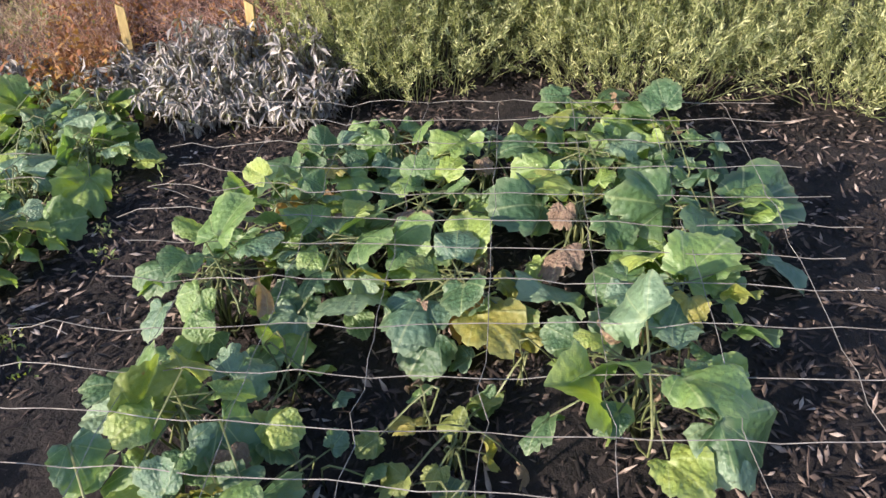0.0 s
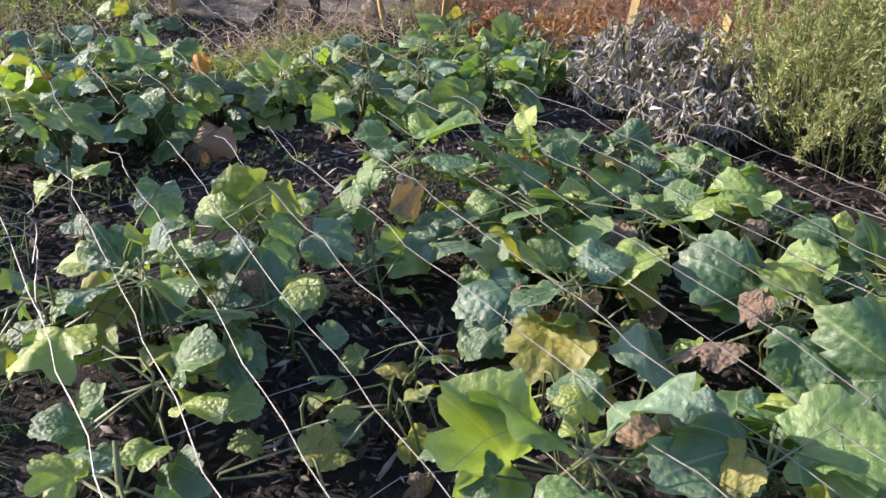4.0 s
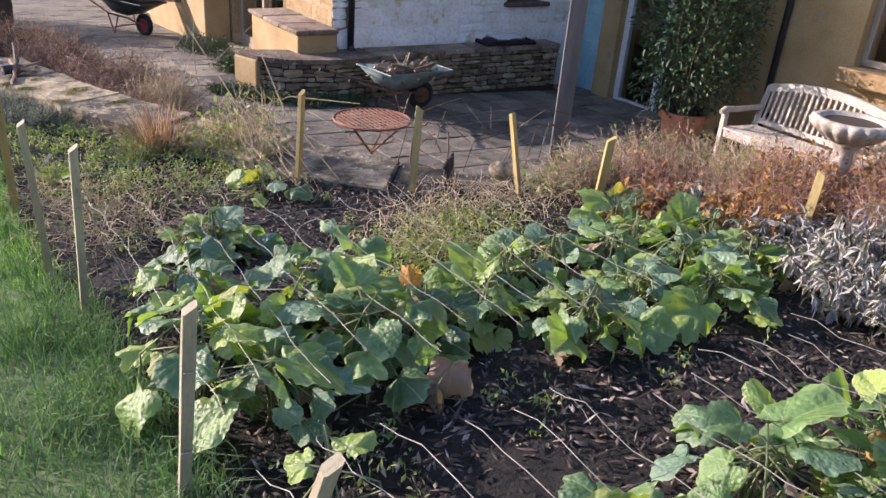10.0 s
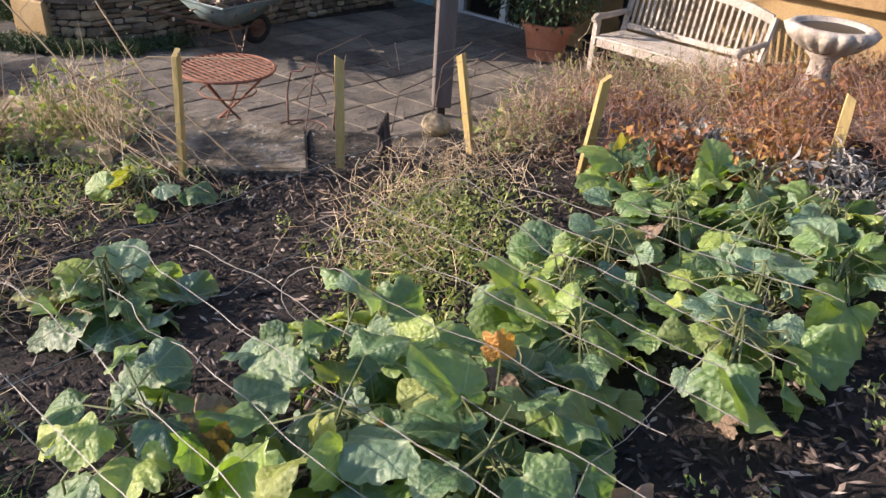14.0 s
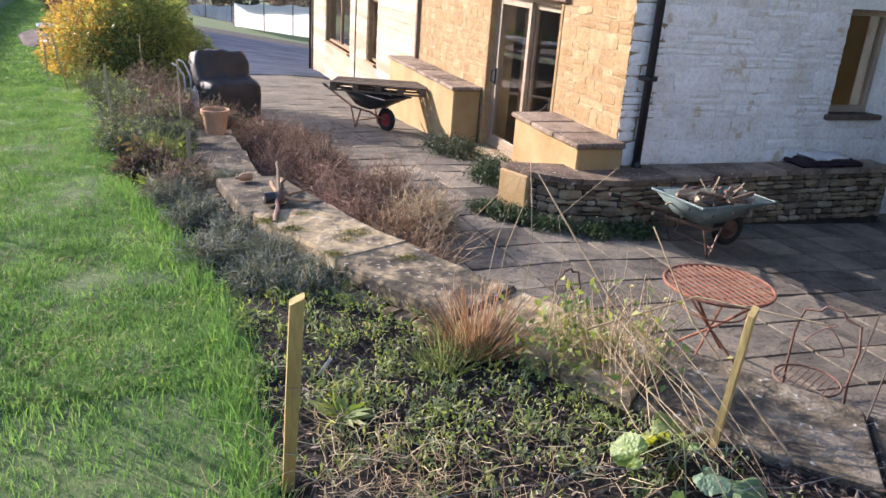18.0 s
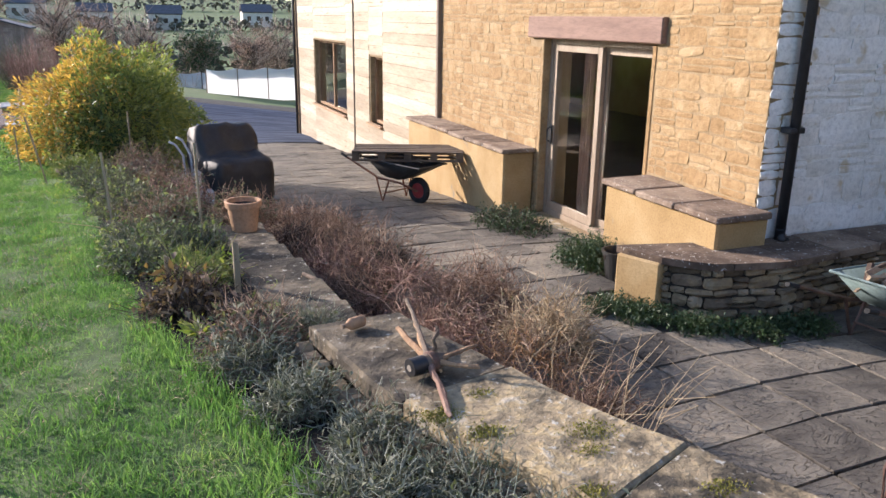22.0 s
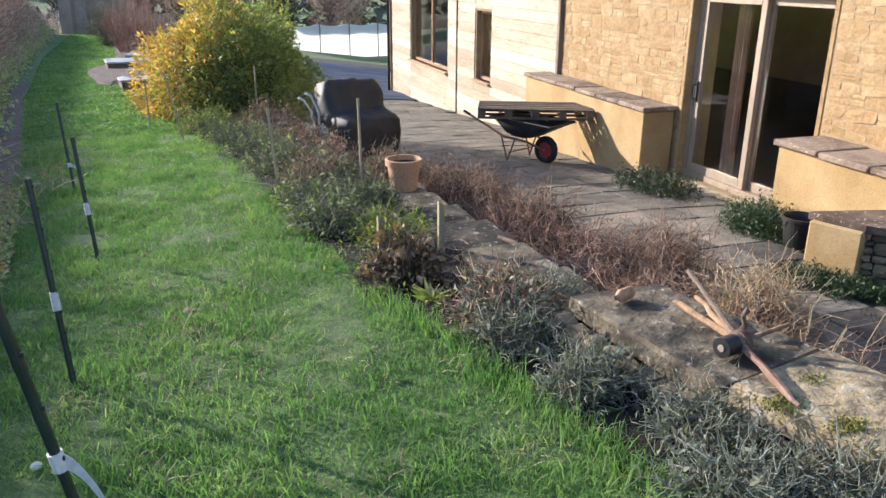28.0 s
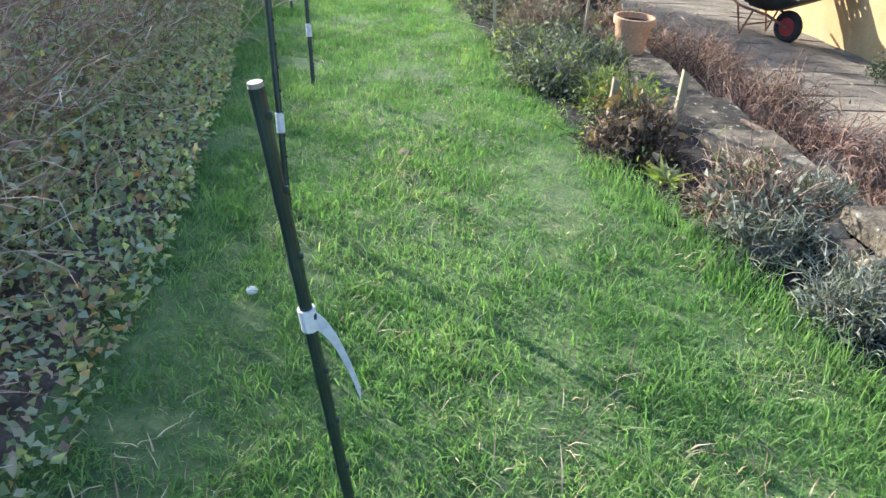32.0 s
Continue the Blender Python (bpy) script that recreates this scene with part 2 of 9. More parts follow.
M["earth"] = surface("earth", [(0.3, (0.024, 0.021, 0.017)), (0.7, (0.06, 0.052, 0.04))], 5, 50, 0.95, 0.6, 0.0)
M["slab"] = riven("paving_stone", [(0.3, (0.062, 0.056, 0.049)), (0.45, (0.135, 0.12, 0.10)), (0.58, (0.215, 0.19, 0.152)), (0.72, (0.31, 0.265, 0.20))])
M["wallslab"] = surface("wall_cap_stone", [(0.36, (0.07, 0.06, 0.045)), (0.45, (0.22, 0.175, 0.11)), (0.54, (0.37, 0.295, 0.185)), (0.6, (0.44, 0.335, 0.18)), (0.7, (0.52, 0.46, 0.36))], 7, 30, 0.92, 0.8, 0.25, spots=((0.47, 0.45, 0.39), 30, 0.62), bdist=0.03)
M["stone"] = surface("golden_stone", [(0.15, (0.245, 0.15, 0.063)), (0.45, (0.33, 0.215, 0.10)), (0.65, (0.38, 0.265, 0.135)), (0.85, (0.44, 0.335, 0.195))], 5, 24, 0.95, 0.9, 0.34, bdist=0.022, kind="Place")
M["stone_rest"] = surface("golden_stone_rest", [(0.15, (0.245, 0.15, 0.063)), (0.45, (0.33, 0.215, 0.10)), (0.65, (0.38, 0.265, 0.135)), (0.85, (0.44, 0.335, 0.195))], 5, 24, 0.95, 0.9, 0.34, island=True, bdist=0.022, kind="Place")
M["mortar"] = surface("lime_mortar", [(0.3, (0.25, 0.175, 0.09)), (0.7, (0.36, 0.27, 0.155))], 8, 50, 0.95, 0.5, 0.0)
M["white_stone"] = surface("whitewashed_stone", [(0.2, (0.64, 0.60, 0.53)), (0.45, (0.77, 0.74, 0.69)), (0.8, (0.84, 0.82, 0.79))], 3, 26, 0.9, 0.6, 0.35, spots=((0.56, 0.47, 0.33), 4, 0.6), kind="Place")
M["white_rest"] = surface("whitewashed_stone_rest", [(0.2, (0.64, 0.60, 0.53)), (0.45, (0.77, 0.74, 0.69)), (0.8, (0.84, 0.82, 0.79))], 3, 26, 0.9, 0.6, 0.35, spots=((0.56, 0.47, 0.33), 4, 0.6), island=True, kind="Place")
M["white_mortar"] = surface("whitewashed_mortar", [(0.3, (0.62, 0.59, 0.53)), (0.5, (0.74, 0.72, 0.67)), (0.7, (0.80, 0.78, 0.74))], 2.5, 40, 0.95, 0.5, 0.0, spots=((0.55, 0.47, 0.35), 2.2, 0.62))
M["hedge_twig"] = surface("grey_brown_hedge_twig", [(0.15, (0.25, 0.145, 0.10)), (0.45, (0.47, 0.31, 0.22)), (0.7, (0.60, 0.45, 0.35)), (0.9, (0.72, 0.60, 0.50))], 9, 60, 0.85, 0.0, 0.9, island=True)
M["dark_flag"] = surface("dark_weathered_flag", [(0.36, (0.03, 0.026, 0.02)), (0.48, (0.08, 0.067, 0.05)), (0.58, (0.15, 0.122, 0.083)), (0.68, (0.23, 0.195, 0.145))], 6, 26, 0.92, 1.0, 0.2, spots=((0.44, 0.43, 0.38), 24, 0.63), bdist=0.03)
M["capstone"] = surface("brown_cap_stone", [(0.3, (0.10, 0.07, 0.05)), (0.5, (0.20, 0.145, 0.105)), (0.7, (0.31, 0.24, 0.175))], 4, 24, 0.85, 0.8, 0.3, spots=((0.55, 0.53, 0.48), 30, 0.62), bdist=0.02)
M["dry_stone"] = surface("brown_walling_stone", [(0.2, (0.11, 0.08, 0.048)), (0.45, (0.20, 0.15, 0.098)), (0.65, (0.30, 0.225, 0.125)), (0.85, (0.38, 0.32, 0.23))], 6, 34, 0.92, 0.7, 0.6, kind="Place")
M["dark_joint"] = surface("dark_joint", [(0.3, (0.03, 0.025, 0.02)), (0.7, (0.07, 0.058, 0.046))], 9, 60, 0.95, 0.5, 0.0)
M["render"] = surface("ochre_render", [(0.25, (0.28, 0.18, 0.07)), (0.5, (0.37, 0.25, 0.11)), (0.8, (0.45, 0.335, 0.175))], 2.2, 50, 0.9, 0.3, 0.1, spots=((0.26, 0.215, 0.15), 3, 0.64))
M["timber"] = surface("pale_cladding", [(0.2, (0.30, 0.235, 0.155)), (0.5, (0.41, 0.35, 0.25)), (0.8, (0.50, 0.455, 0.365))], 2.2, 22, 0.75, 0.3, 0.45, stretch=(1, 0.22, 1.8), spots=((0.24, 0.15, 0.08), 9, 0.63), kind="Place")
M["lintel"] = surface("pinkish_lintel", [(0.3, (0.17, 0.10, 0.075)), (0.7, (0.29, 0.185, 0.14))], 3, 30, 0.8, 0.4, 0.0, stretch=(1, 0.2, 1))
M["frame"] = surface("pale_frame_paint", [(0.3, (0.25, 0.19, 0.13)), (0.7, (0.35, 0.275, 0.20))], 4, 40, 0.55, 0.15, 0.05, stretch=(1, 1, 0.3))
M["dark_metal"] = surface("black_downpipe", [(0.3, (0.012, 0.012, 0.014)), (0.7, (0.03, 0.03, 0.033))], 8, 50, 0.45, 0.1, 0.0)
M["post"] = surface("grey_post", [(0.3, (0.085, 0.072, 0.066)), (0.7, (0.16, 0.138, 0.125))], 3, 40, 0.8, 0.35, 0.0, stretch=(3, 3, 0.4))
M["blue"] = surface("pale_blue_paint", [(0.3, (0.25, 0.42, 0.47)), (0.7, (0.34, 0.52, 0.57))], 3, 40, 0.55, 0.15, 0.0)
M["stake"] = surface("new_stake_wood", [(0.3, (0.30, 0.21, 0.07)), (0.7, (0.48, 0.36, 0.14))], 6, 40, 0.8, 0.3, 0.3, stretch=(3, 3, 0.4))
M["stake_grey"] = surface("weathered_stake_wood", [(0.3, (0.28, 0.235, 0.15)), (0.7, (0.44, 0.385, 0.26))], 6, 40, 0.85, 0.3, 0.3, stretch=(3, 3, 0.4))
M["bench"] = surface("silvered_teak", [(0.3, (0.36, 0.31, 0.25)), (0.7, (0.54, 0.49, 0.42))], 5, 40, 0.8, 0.3, 0.3)
M["terracotta"] = surface("terracotta", [(0.3, (0.36, 0.14, 0.075)), (0.7, (0.48, 0.20, 0.11))], 5, 40, 0.75, 0.2, 0.2, spots=((0.42, 0.30, 0.22), 6, 0.66))
M["terracotta_pale"] = surface("pale_terracotta", [(0.3, (0.42, 0.24, 0.13)), (0.7, (0.54, 0.33, 0.19))], 5, 40, 0.8, 0.25, 0.2)
M["cast_stone"] = surface("weathered_cast_stone", [(0.3, (0.26, 0.22, 0.17)), (0.55, (0.44, 0.38, 0.31)), (0.8, (0.56, 0.50, 0.42))], 9, 50, 0.92, 0.5, 0.0, spots=((0.12, 0.10, 0.08), 12, 0.62))
M["rust"] = surface("rusty_red_paint", [(0.3, (0.15, 0.06, 0.035)), (0.7, (0.29, 0.125, 0.07))], 12, 70, 0.75, 0.3, 0.1)
M["dull_rust"] = surface("dull_rusty_iron", [(0.3, (0.07, 0.04, 0.03)), (0.7, (0.19, 0.10, 0.07))], 12, 70, 0.75, 0.3, 0.1)
M["black_plastic"] = surface("black_plastic", [(0.3, (0.012, 0.012, 0.012)), (0.7, (0.028, 0.028, 0.028))], 6, 50, 0.45, 0.1, 0.0)
M["cover"] = surface("black_cover_cloth", [(0.3, (0.016, 0.016, 0.017)), (0.7, (0.04, 0.04, 0.042))], 4, 60, 0.6, 0.3, 0.0)
M["green_barrow"] = surface("green_barrow_plastic", [(0.3, (0.10, 0.145, 0.14)), (0.7, (0.19, 0.25, 0.25))], 5, 40, 0.6, 0.15, 0.0, spots=((0.22, 0.21, 0.175), 7, 0.66))
M["black_barrow"] = surface("dark_barrow_steel", [(0.3, (0.02, 0.022, 0.022)), (0.7, (0.05, 0.05, 0.05))], 5, 40, 0.6, 0.15, 0.0)
M["red_rim"] = surface("red_wheel_paint", [(0.3, (0.22, 0.02, 0.02)), (0.7, (0.38, 0.045, 0.04))], 8, 50, 0.5, 0.15, 0.0)
M["rubber"] = surface("rubber", [(0.3, (0.012, 0.012, 0.012)), (0.7, (0.03, 0.03, 0.03))], 8, 50, 0.9, 0.3, 0.0)
M["steel"] = surface("grey_steel_tube", [(0.3, (0.10, 0.06, 0.045)), (0.7, (0.20, 0.13, 0.10))], 9, 60, 0.55, 0.2, 0.0, metal=0.4)
M["oldwood"] = surface("old_grey_wood", [(0.3, (0.10, 0.07, 0.05)), (0.7, (0.24, 0.18, 0.13))], 5, 40, 0.9, 0.5, 0.4, stretch=(3, 3, 0.6))
M["rawwood"] = surface("split_wood", [(0.3, (0.20, 0.115, 0.065)), (0.7, (0.42, 0.27, 0.15))], 6, 40, 0.9, 0.5, 0.4, stretch=(3, 3, 0.5))
M["logwood"] = surface("bark_and_kindling", [(0.3, (0.06, 0.04, 0.03)), (0.6, (0.16, 0.11, 0.075)), (0.85, (0.36, 0.27, 0.18))], 6, 40, 0.95, 0.5, 0.7)
M["bark_wood"] = surface("peeling_red_bark", [(0.3, (0.11, 0.06, 0.045)), (0.6, (0.25, 0.15, 0.11)), (0.8, (0.42, 0.32, 0.25))], 14, 60, 0.9, 0.8, 0.3, stretch=(1, 0.4, 1))
M["pallet"] = surface("pallet_wood", [(0.3, (0.07, 0.05, 0.035)), (0.7, (0.17, 0.125, 0.085))], 4, 40, 0.9, 0.3, 0.4)
M["wire"] = surface("galvanised_wire", [(0.3, (0.17, 0.15, 0.125)), (0.7, (0.38, 0.355, 0.31))], 20, 90, 0.55, 0.1, 0.0, metal=0.3)
M["green_stake"] = surface("green_coated_stake", [(0.3, (0.010, 0.022, 0.018)), (0.7, (0.025, 0.045, 0.036))], 8, 60, 0.4, 0.15, 0.0)
M["white_tape"] = surface("white_tape", [(0.3, (0.55, 0.55, 0.57)), (0.7, (0.70, 0.70, 0.72))], 9, 60, 0.6, 0.1, 0.0)
M["fleece"] = leafy("white_fleece", [(0.0, (0.66, 0.67, 0.69)), (1.0, (0.84, 0.85, 0.87))], rough=0.9, through=0.5, bump=0.2, scale=1.5, glow=(1.0, 1.0, 1.0))
M["tarmac"] = surface("blue_grey_yard", [(0.3, (0.035, 0.043, 0.065)), (0.5, (0.075, 0.09, 0.13)), (0.7, (0.13, 0.15, 0.2))], 1.6, 20, 1.0, 0.3, 0.0, stretch=(0.4, 4, 1))
M["moss"] = surface("moss", [(0.3, (0.13, 0.135, 0.02)), (0.7, (0.38, 0.34, 0.07))], 20, 90, 1.0, 0.9, 0.0)
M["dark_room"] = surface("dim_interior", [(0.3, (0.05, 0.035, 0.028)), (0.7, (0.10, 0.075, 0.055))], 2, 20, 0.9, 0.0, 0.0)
M["shed"] = surface("shed_boards", [(0.3, (0.20, 0.155, 0.13)), (0.7, (0.34, 0.27, 0.23))], 2, 20, 0.85, 0.2, 0.35)
M["woods"] = surface("bare_woodland", [(0.3, (0.085, 0.08, 0.06)), (0.7, (0.18, 0.16, 0.115))], 0.25, 2.5, 1.0, 0.0, 0.4, island=True)
M["pale_house"] = surface("far_house_wall", [(0.3, (0.55, 0.52, 0.46)), (0.7, (0.65, 0.62, 0.56))], 1, 9, 0.9, 0.0, 0.0)
M["slate"] = surface("slate_roof", [(0.3, (0.07, 0.07, 0.08)), (0.7, (0.13, 0.13, 0.15))], 2, 12, 0.8, 0.0, 0.0)
M["blanket"] = surface("dark_red_cloth", [(0.3, (0.012, 0.008, 0.012)), (0.7, (0.04, 0.016, 0.026))], 6, 70, 0.95, 0.4, 0.0)
M["cushion"] = surface("white_cloth", [(0.3, (0.55, 0.53, 0.52)), (0.7, (0.70, 0.68, 0.67))], 6, 70, 0.95, 0.2, 0.0)

GREENS = [(0.0, (0.052, 0.115, 0.05)), (0.35, (0.095, 0.175, 0.068)), (0.6, (0.165, 0.27, 0.075)), (0.8, (0.27, 0.37, 0.08)), (1.0, (0.40, 0.45, 0.09))]
M["leaf"] = leafy("broad_leaf", GREENS, veins=0.5, rough=0.4, through=0.33, vary=0.8, edge=((0.33, 0.34, 0.11), 3.2, 0.67), scale=3.0, bump=0.7, pucker=0.5)
M["leaf_blue"] = leafy("blue_green_leaf", [(0.0, (0.075, 0.15, 0.09)), (0.5, (0.13, 0.22, 0.13)), (1.0, (0.24, 0.34, 0.19))], veins=0.5, rough=0.42, through=0.3, scale=3.0, pucker=0.5)
M["leaf_orange"] = leafy("orange_withering_leaf", [(0.0, (0.30, 0.27, 0.06)), (0.4, (0.50, 0.30, 0.05)), (1.0, (0.56, 0.25, 0.05))], veins=0.3, rough=0.6, through=0.35, edge=((0.24, 0.12, 0.05), 4, 0.6), pucker=0.6)
M["leaf_yellow"] = leafy("yellowing_leaf", [(0.0, (0.15, 0.22, 0.06)), (0.6, (0.26, 0.29, 0.06)), (1.0, (0.40, 0.32, 0.06))], veins=0.4, rough=0.5, through=0.35, edge=((0.30, 0.15, 0.04), 4, 0.68), pucker=0.5)
M["leaf_brown"] = leafy("withered_leaf", [(0.0, (0.14, 0.09, 0.06)), (0.5, (0.24, 0.16, 0.10)), (1.0, (0.30, 0.20, 0.10))], veins=0.2, rough=0.8, through=0.15, pucker=0.8)
M["leaf_pink"] = leafy("reddened_leaf", [(0.0, (0.30, 0.12, 0.09)), (1.0, (0.45, 0.28, 0.20))], veins=0.3, rough=0.6, through=0.25)
M["stalk"] = leafy("green_stalk", [(0.0, (0.07, 0.10, 0.035)), (1.0, (0.19, 0.20, 0.08))], rough=0.5, through=0.05, bump=0.0)
M["grass"] = leafy("grass_blade", [(0.0, (0.075, 0.15, 0.05)), (0.35, (0.145, 0.25, 0.085)), (0.6, (0.22, 0.32, 0.125)), (0.82, (0.33, 0.37, 0.17)), (1.0, (0.48, 0.44, 0.28))], rough=0.7, through=0.42, bump=0.0, scale=2.2, vary=0.5, patch=1.2, glow=(1.25, 1.5, 0.75))
M["rosemary"] = leafy("rosemary_leaf", [(0.0, (0.09, 0.115, 0.055)), (0.4, (0.22, 0.25, 0.105)), (0.8, (0.43, 0.45, 0.21)), (1.0, (0.58, 0.57, 0.32))], rough=0.5, through=0.35, bump=0.0, scale=4.0, glow=(1.35, 1.4, 0.7))
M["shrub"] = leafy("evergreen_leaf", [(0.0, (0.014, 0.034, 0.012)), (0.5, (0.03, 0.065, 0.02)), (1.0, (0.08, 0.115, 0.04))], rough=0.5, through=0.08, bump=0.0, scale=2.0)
# shade over the grass by the stakes is put into these darker greens
M["rank_grass"] = leafy("shaded_grass_blade", [(0.0, (0.045, 0.095, 0.038)), (0.4, (0.095, 0.17, 0.065)), (0.75, (0.17, 0.24, 0.10)), (1.0, (0.33, 0.32, 0.18))], rough=0.75, through=0.3, bump=0.0, scale=2.2, vary=0.5, patch=1.2, glow=(1.2, 1.4, 0.8))
M["golden"] = leafy("golden_leaf", [(0.0, (0.09, 0.13, 0.045)), (0.35, (0.19, 0.24, 0.085)), (0.65, (0.33, 0.35, 0.12)), (1.0, (0.54, 0.46, 0.18))], rough=0.5, through=0.45, bump=0.0, scale=0.9, vary=0.6, glow=(1.3, 1.35, 0.7))
M["orange"] = leafy("orange_leaf", [(0.0, (0.40, 0.29, 0.09)), (0.5, (0.58, 0.40, 0.12)), (1.0, (0.66, 0.48, 0.17))], rough=0.5, through=0.4, bump=0.0, glow=(1.3, 1.2, 0.6))
M["sage"] = leafy("grey_sage_leaf", [(0.0, (0.13, 0.12, 0.116)), (0.5, (0.31, 0.29, 0.28)), (1.0, (0.52, 0.495, 0.475))], rough=0.9, through=0.15, bump=0.3)
M["bramble"] = leafy("bramble_leaf", [(0.0, (0.17, 0.22, 0.13)), (0.4, (0.29, 0.34, 0.21)), (0.75, (0.47, 0.49, 0.37)), (0.9, (0.42, 0.26, 0.22)), (1.0, (0.30, 0.16, 0.14))], rough=0.45, through=0.42, bump=0.0, scale=1.5)
M["russet"] = leafy("russet_leaf", [(0.0, (0.16, 0.06, 0.03)), (0.5, (0.28, 0.12, 0.05)), (1.0, (0.42, 0.26, 0.06))], rough=0.7, through=0.25, bump=0.0)
M["weed"] = leafy("pale_weed", [(0.0, (0.10, 0.17, 0.05)), (0.5, (0.22, 0.28, 0.09)), (1.0, (0.42, 0.40, 0.18))], rough=0.7, through=0.3, bump=0.0)
M["weed_grey"] = leafy("grey_green_weed", [(0.0, (0.07, 0.11, 0.05)), (0.5, (0.17, 0.22, 0.11)), (1.0, (0.36, 0.38, 0.24))], rough=0.7, through=0.3, bump=0.0)
M["twig_rust"] = leafy("rusty_dead_stem", [(0.0, (0.22, 0.115, 0.055)), (0.5, (0.42, 0.25, 0.14)), (1.0, (0.58, 0.40, 0.25))], rough=0.7, through=0.2, bump=0.0)
M["frosty"] = leafy("grey_green_foliage", [(0.0, (0.06, 0.075, 0.048)), (0.5, (0.14, 0.155, 0.108)), (1.0, (0.29, 0.285, 0.225))], rough=0.85, through=0.15, bump=0.0)
M["silver"] = leafy("silvery_shoot", [(0.0, (0.15, 0.17, 0.12)), (0.5, (0.27, 0.285, 0.235)), (1.0, (0.46, 0.46, 0.41))], rough=0.8, through=0.2, bump=0.0)
M["twig"] = surface("dry_twig", [(0.2, (0.15, 0.09, 0.06)), (0.5, (0.27, 0.175, 0.12)), (0.8, (0.42, 0.30, 0.21))], 9, 60, 0.9, 0.0, 0.9, island=True)
M["twig_pink"] = surface("reddish_twig", [(0.2, (0.17, 0.09, 0.07)), (0.5, (0.30, 0.175, 0.135)), (0.8, (0.46, 0.31, 0.24))], 9, 60, 0.9, 0.0, 0.9, island=True)
M["twig_pale"] = surface("straw", [(0.2, (0.30, 0.21, 0.12)), (0.5, (0.46, 0.35, 0.21)), (0.8, (0.60, 0.49, 0.32))], 9, 60, 0.9, 0.0, 0.9, island=True)
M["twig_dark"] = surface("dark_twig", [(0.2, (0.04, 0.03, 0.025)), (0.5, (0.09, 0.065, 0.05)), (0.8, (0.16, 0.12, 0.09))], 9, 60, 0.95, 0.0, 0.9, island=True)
M["chips"] = surface("bark_chips", [(0.1, (0.008, 0.006, 0.005)), (0.4, (0.026, 0.018, 0.014)), (0.65, (0.065, 0.046, 0.036)), (0.82, (0.13, 0.095, 0.072)), (0.95, (0.26, 0.20, 0.155)), (1.0, (0.40, 0.33, 0.27))], 9, 60, 0.9, 0.0, 0.95, island=True)


def glass_material():
    m, nt, b = nodes_of("window_glass")
    b.inputs["Base Color"].default_value = (0.9, 0.93, 0.92, 1)
    b.inputs["Roughness"].default_value = 0.02
    b.inputs["Transmission Weight"].default_value = 1.0
    b.inputs["IOR"].default_value = 1.45
    return m


M["glass"] = glass_material()
M["white_frame"] = surface("white_frame_paint", [(0.3, (0.56, 0.55, 0.52)), (0.7, (0.66, 0.65, 0.62))], 4, 40, 0.5, 0.1, 0.0)

# matt stone and yard: little mirror-like sheen at low angles
for key, spec in (("tarmac", 0.05), ("slab", 0.3), ("wallslab", 0.3), ("dark_flag", 0.3), ("capstone", 0.3), ("grass", 0.15), ("bramble", 0.5)):
    M[key].node_tree.nodes["Principled BSDF"].inputs["Specular IOR Level"].default_value = spec


# shared builders
def mesh_of(name, verts, faces, mats, mids=None, smooth=False):
    me = bpy.data.meshes.new(name)
    me.from_pydata([tuple(v) for v in verts], [], faces)
    for m in (mats if isinstance(mats, (list, tuple)) else [mats]):
        me.materials.append(m)
    if mids is not None:
        me.polygons.foreach_set("material_index", mids)
    if smooth:
        me.polygons.foreach_set("use_smooth", [True] * len(me.polygons))
    me.update()
    return me


def soup(name, verts, faces, mat, smooth=False):
    """A big mesh straight from arrays; faces all of one size."""
    me = bpy.data.meshes.new(name)
    verts, faces = np.asarray(verts, np.float32), np.asarray(faces, np.int32)
    n, k = faces.shape
    me.vertices.add(len(verts))
    me.vertices.foreach_set("co", verts.ravel())
    me.loops.add(n * k)
    me.loops.foreach_set("vertex_index", faces.ravel())
    me.polygons.add(n)
    me.polygons.foreach_set("loop_start", np.arange(0, n * k, k, dtype=np.int32))
    me.materials.append(mat)
    me.update(calc_edges=True)
    if smooth:
        me.polygons.foreach_set("use_smooth", [True] * n)
    return me


def mesh_from(name, bm, mat, smooth=False):
    me = bpy.data.meshes.new(name)
    bm.to_mesh(me)
    bm.free()
    me.materials.append(mat)
    if smooth:
        me.polygons.foreach_set("use_smooth", [True] * len(me.polygons))
    return me


def under(name, me, parent, label="", m=None):
    """A mesh as a part of a thing or of a part."""
    ob = new(name, me)
    ob.parent = parent
    if m is not None:
        ob.matrix_basis = m
    if label:
        ob["label"] = label
    return ob


def part(name, bm, mat, parent, label="", smooth=False, m=None):
    return under(name, mesh_from(name, bm, mat, smooth), parent, label, m)


def thing(name, at=(0, 0, 0), label="", category="", group="", kind="", rz=0.0):
    ob = new(name)
    ob.empty_display_size = 0.1
    ob.matrix_basis = pose(*at, 0, 0, rz)
    return tagged(ob, label, category, group, kind)


def add_box(bm, c, s, rot=None, bevel=0.0, jitter=0.0, rng=None):
    """A box with centre c and full size s, its edges rounded off."""
    m = Matrix.Translation(c) @ (rot.to_4x4() if rot is not None else Matrix()) @ Matrix.Diagonal((*s, 1))
    r = bmesh.ops.create_cube(bm, size=1.0, matrix=m)
    vs = r["verts"]
    if jitter and rng:
        for v in vs:
            v.co += Vector((rng.uniform(-1, 1), rng.uniform(-1, 1), rng.uniform(-1, 1))) * jitter
    if bevel:
        es = list({e for v in vs for e in v.link_edges})
        bmesh.ops.bevel(bm, geom=es, offset=bevel, segments=1, affect="EDGES")


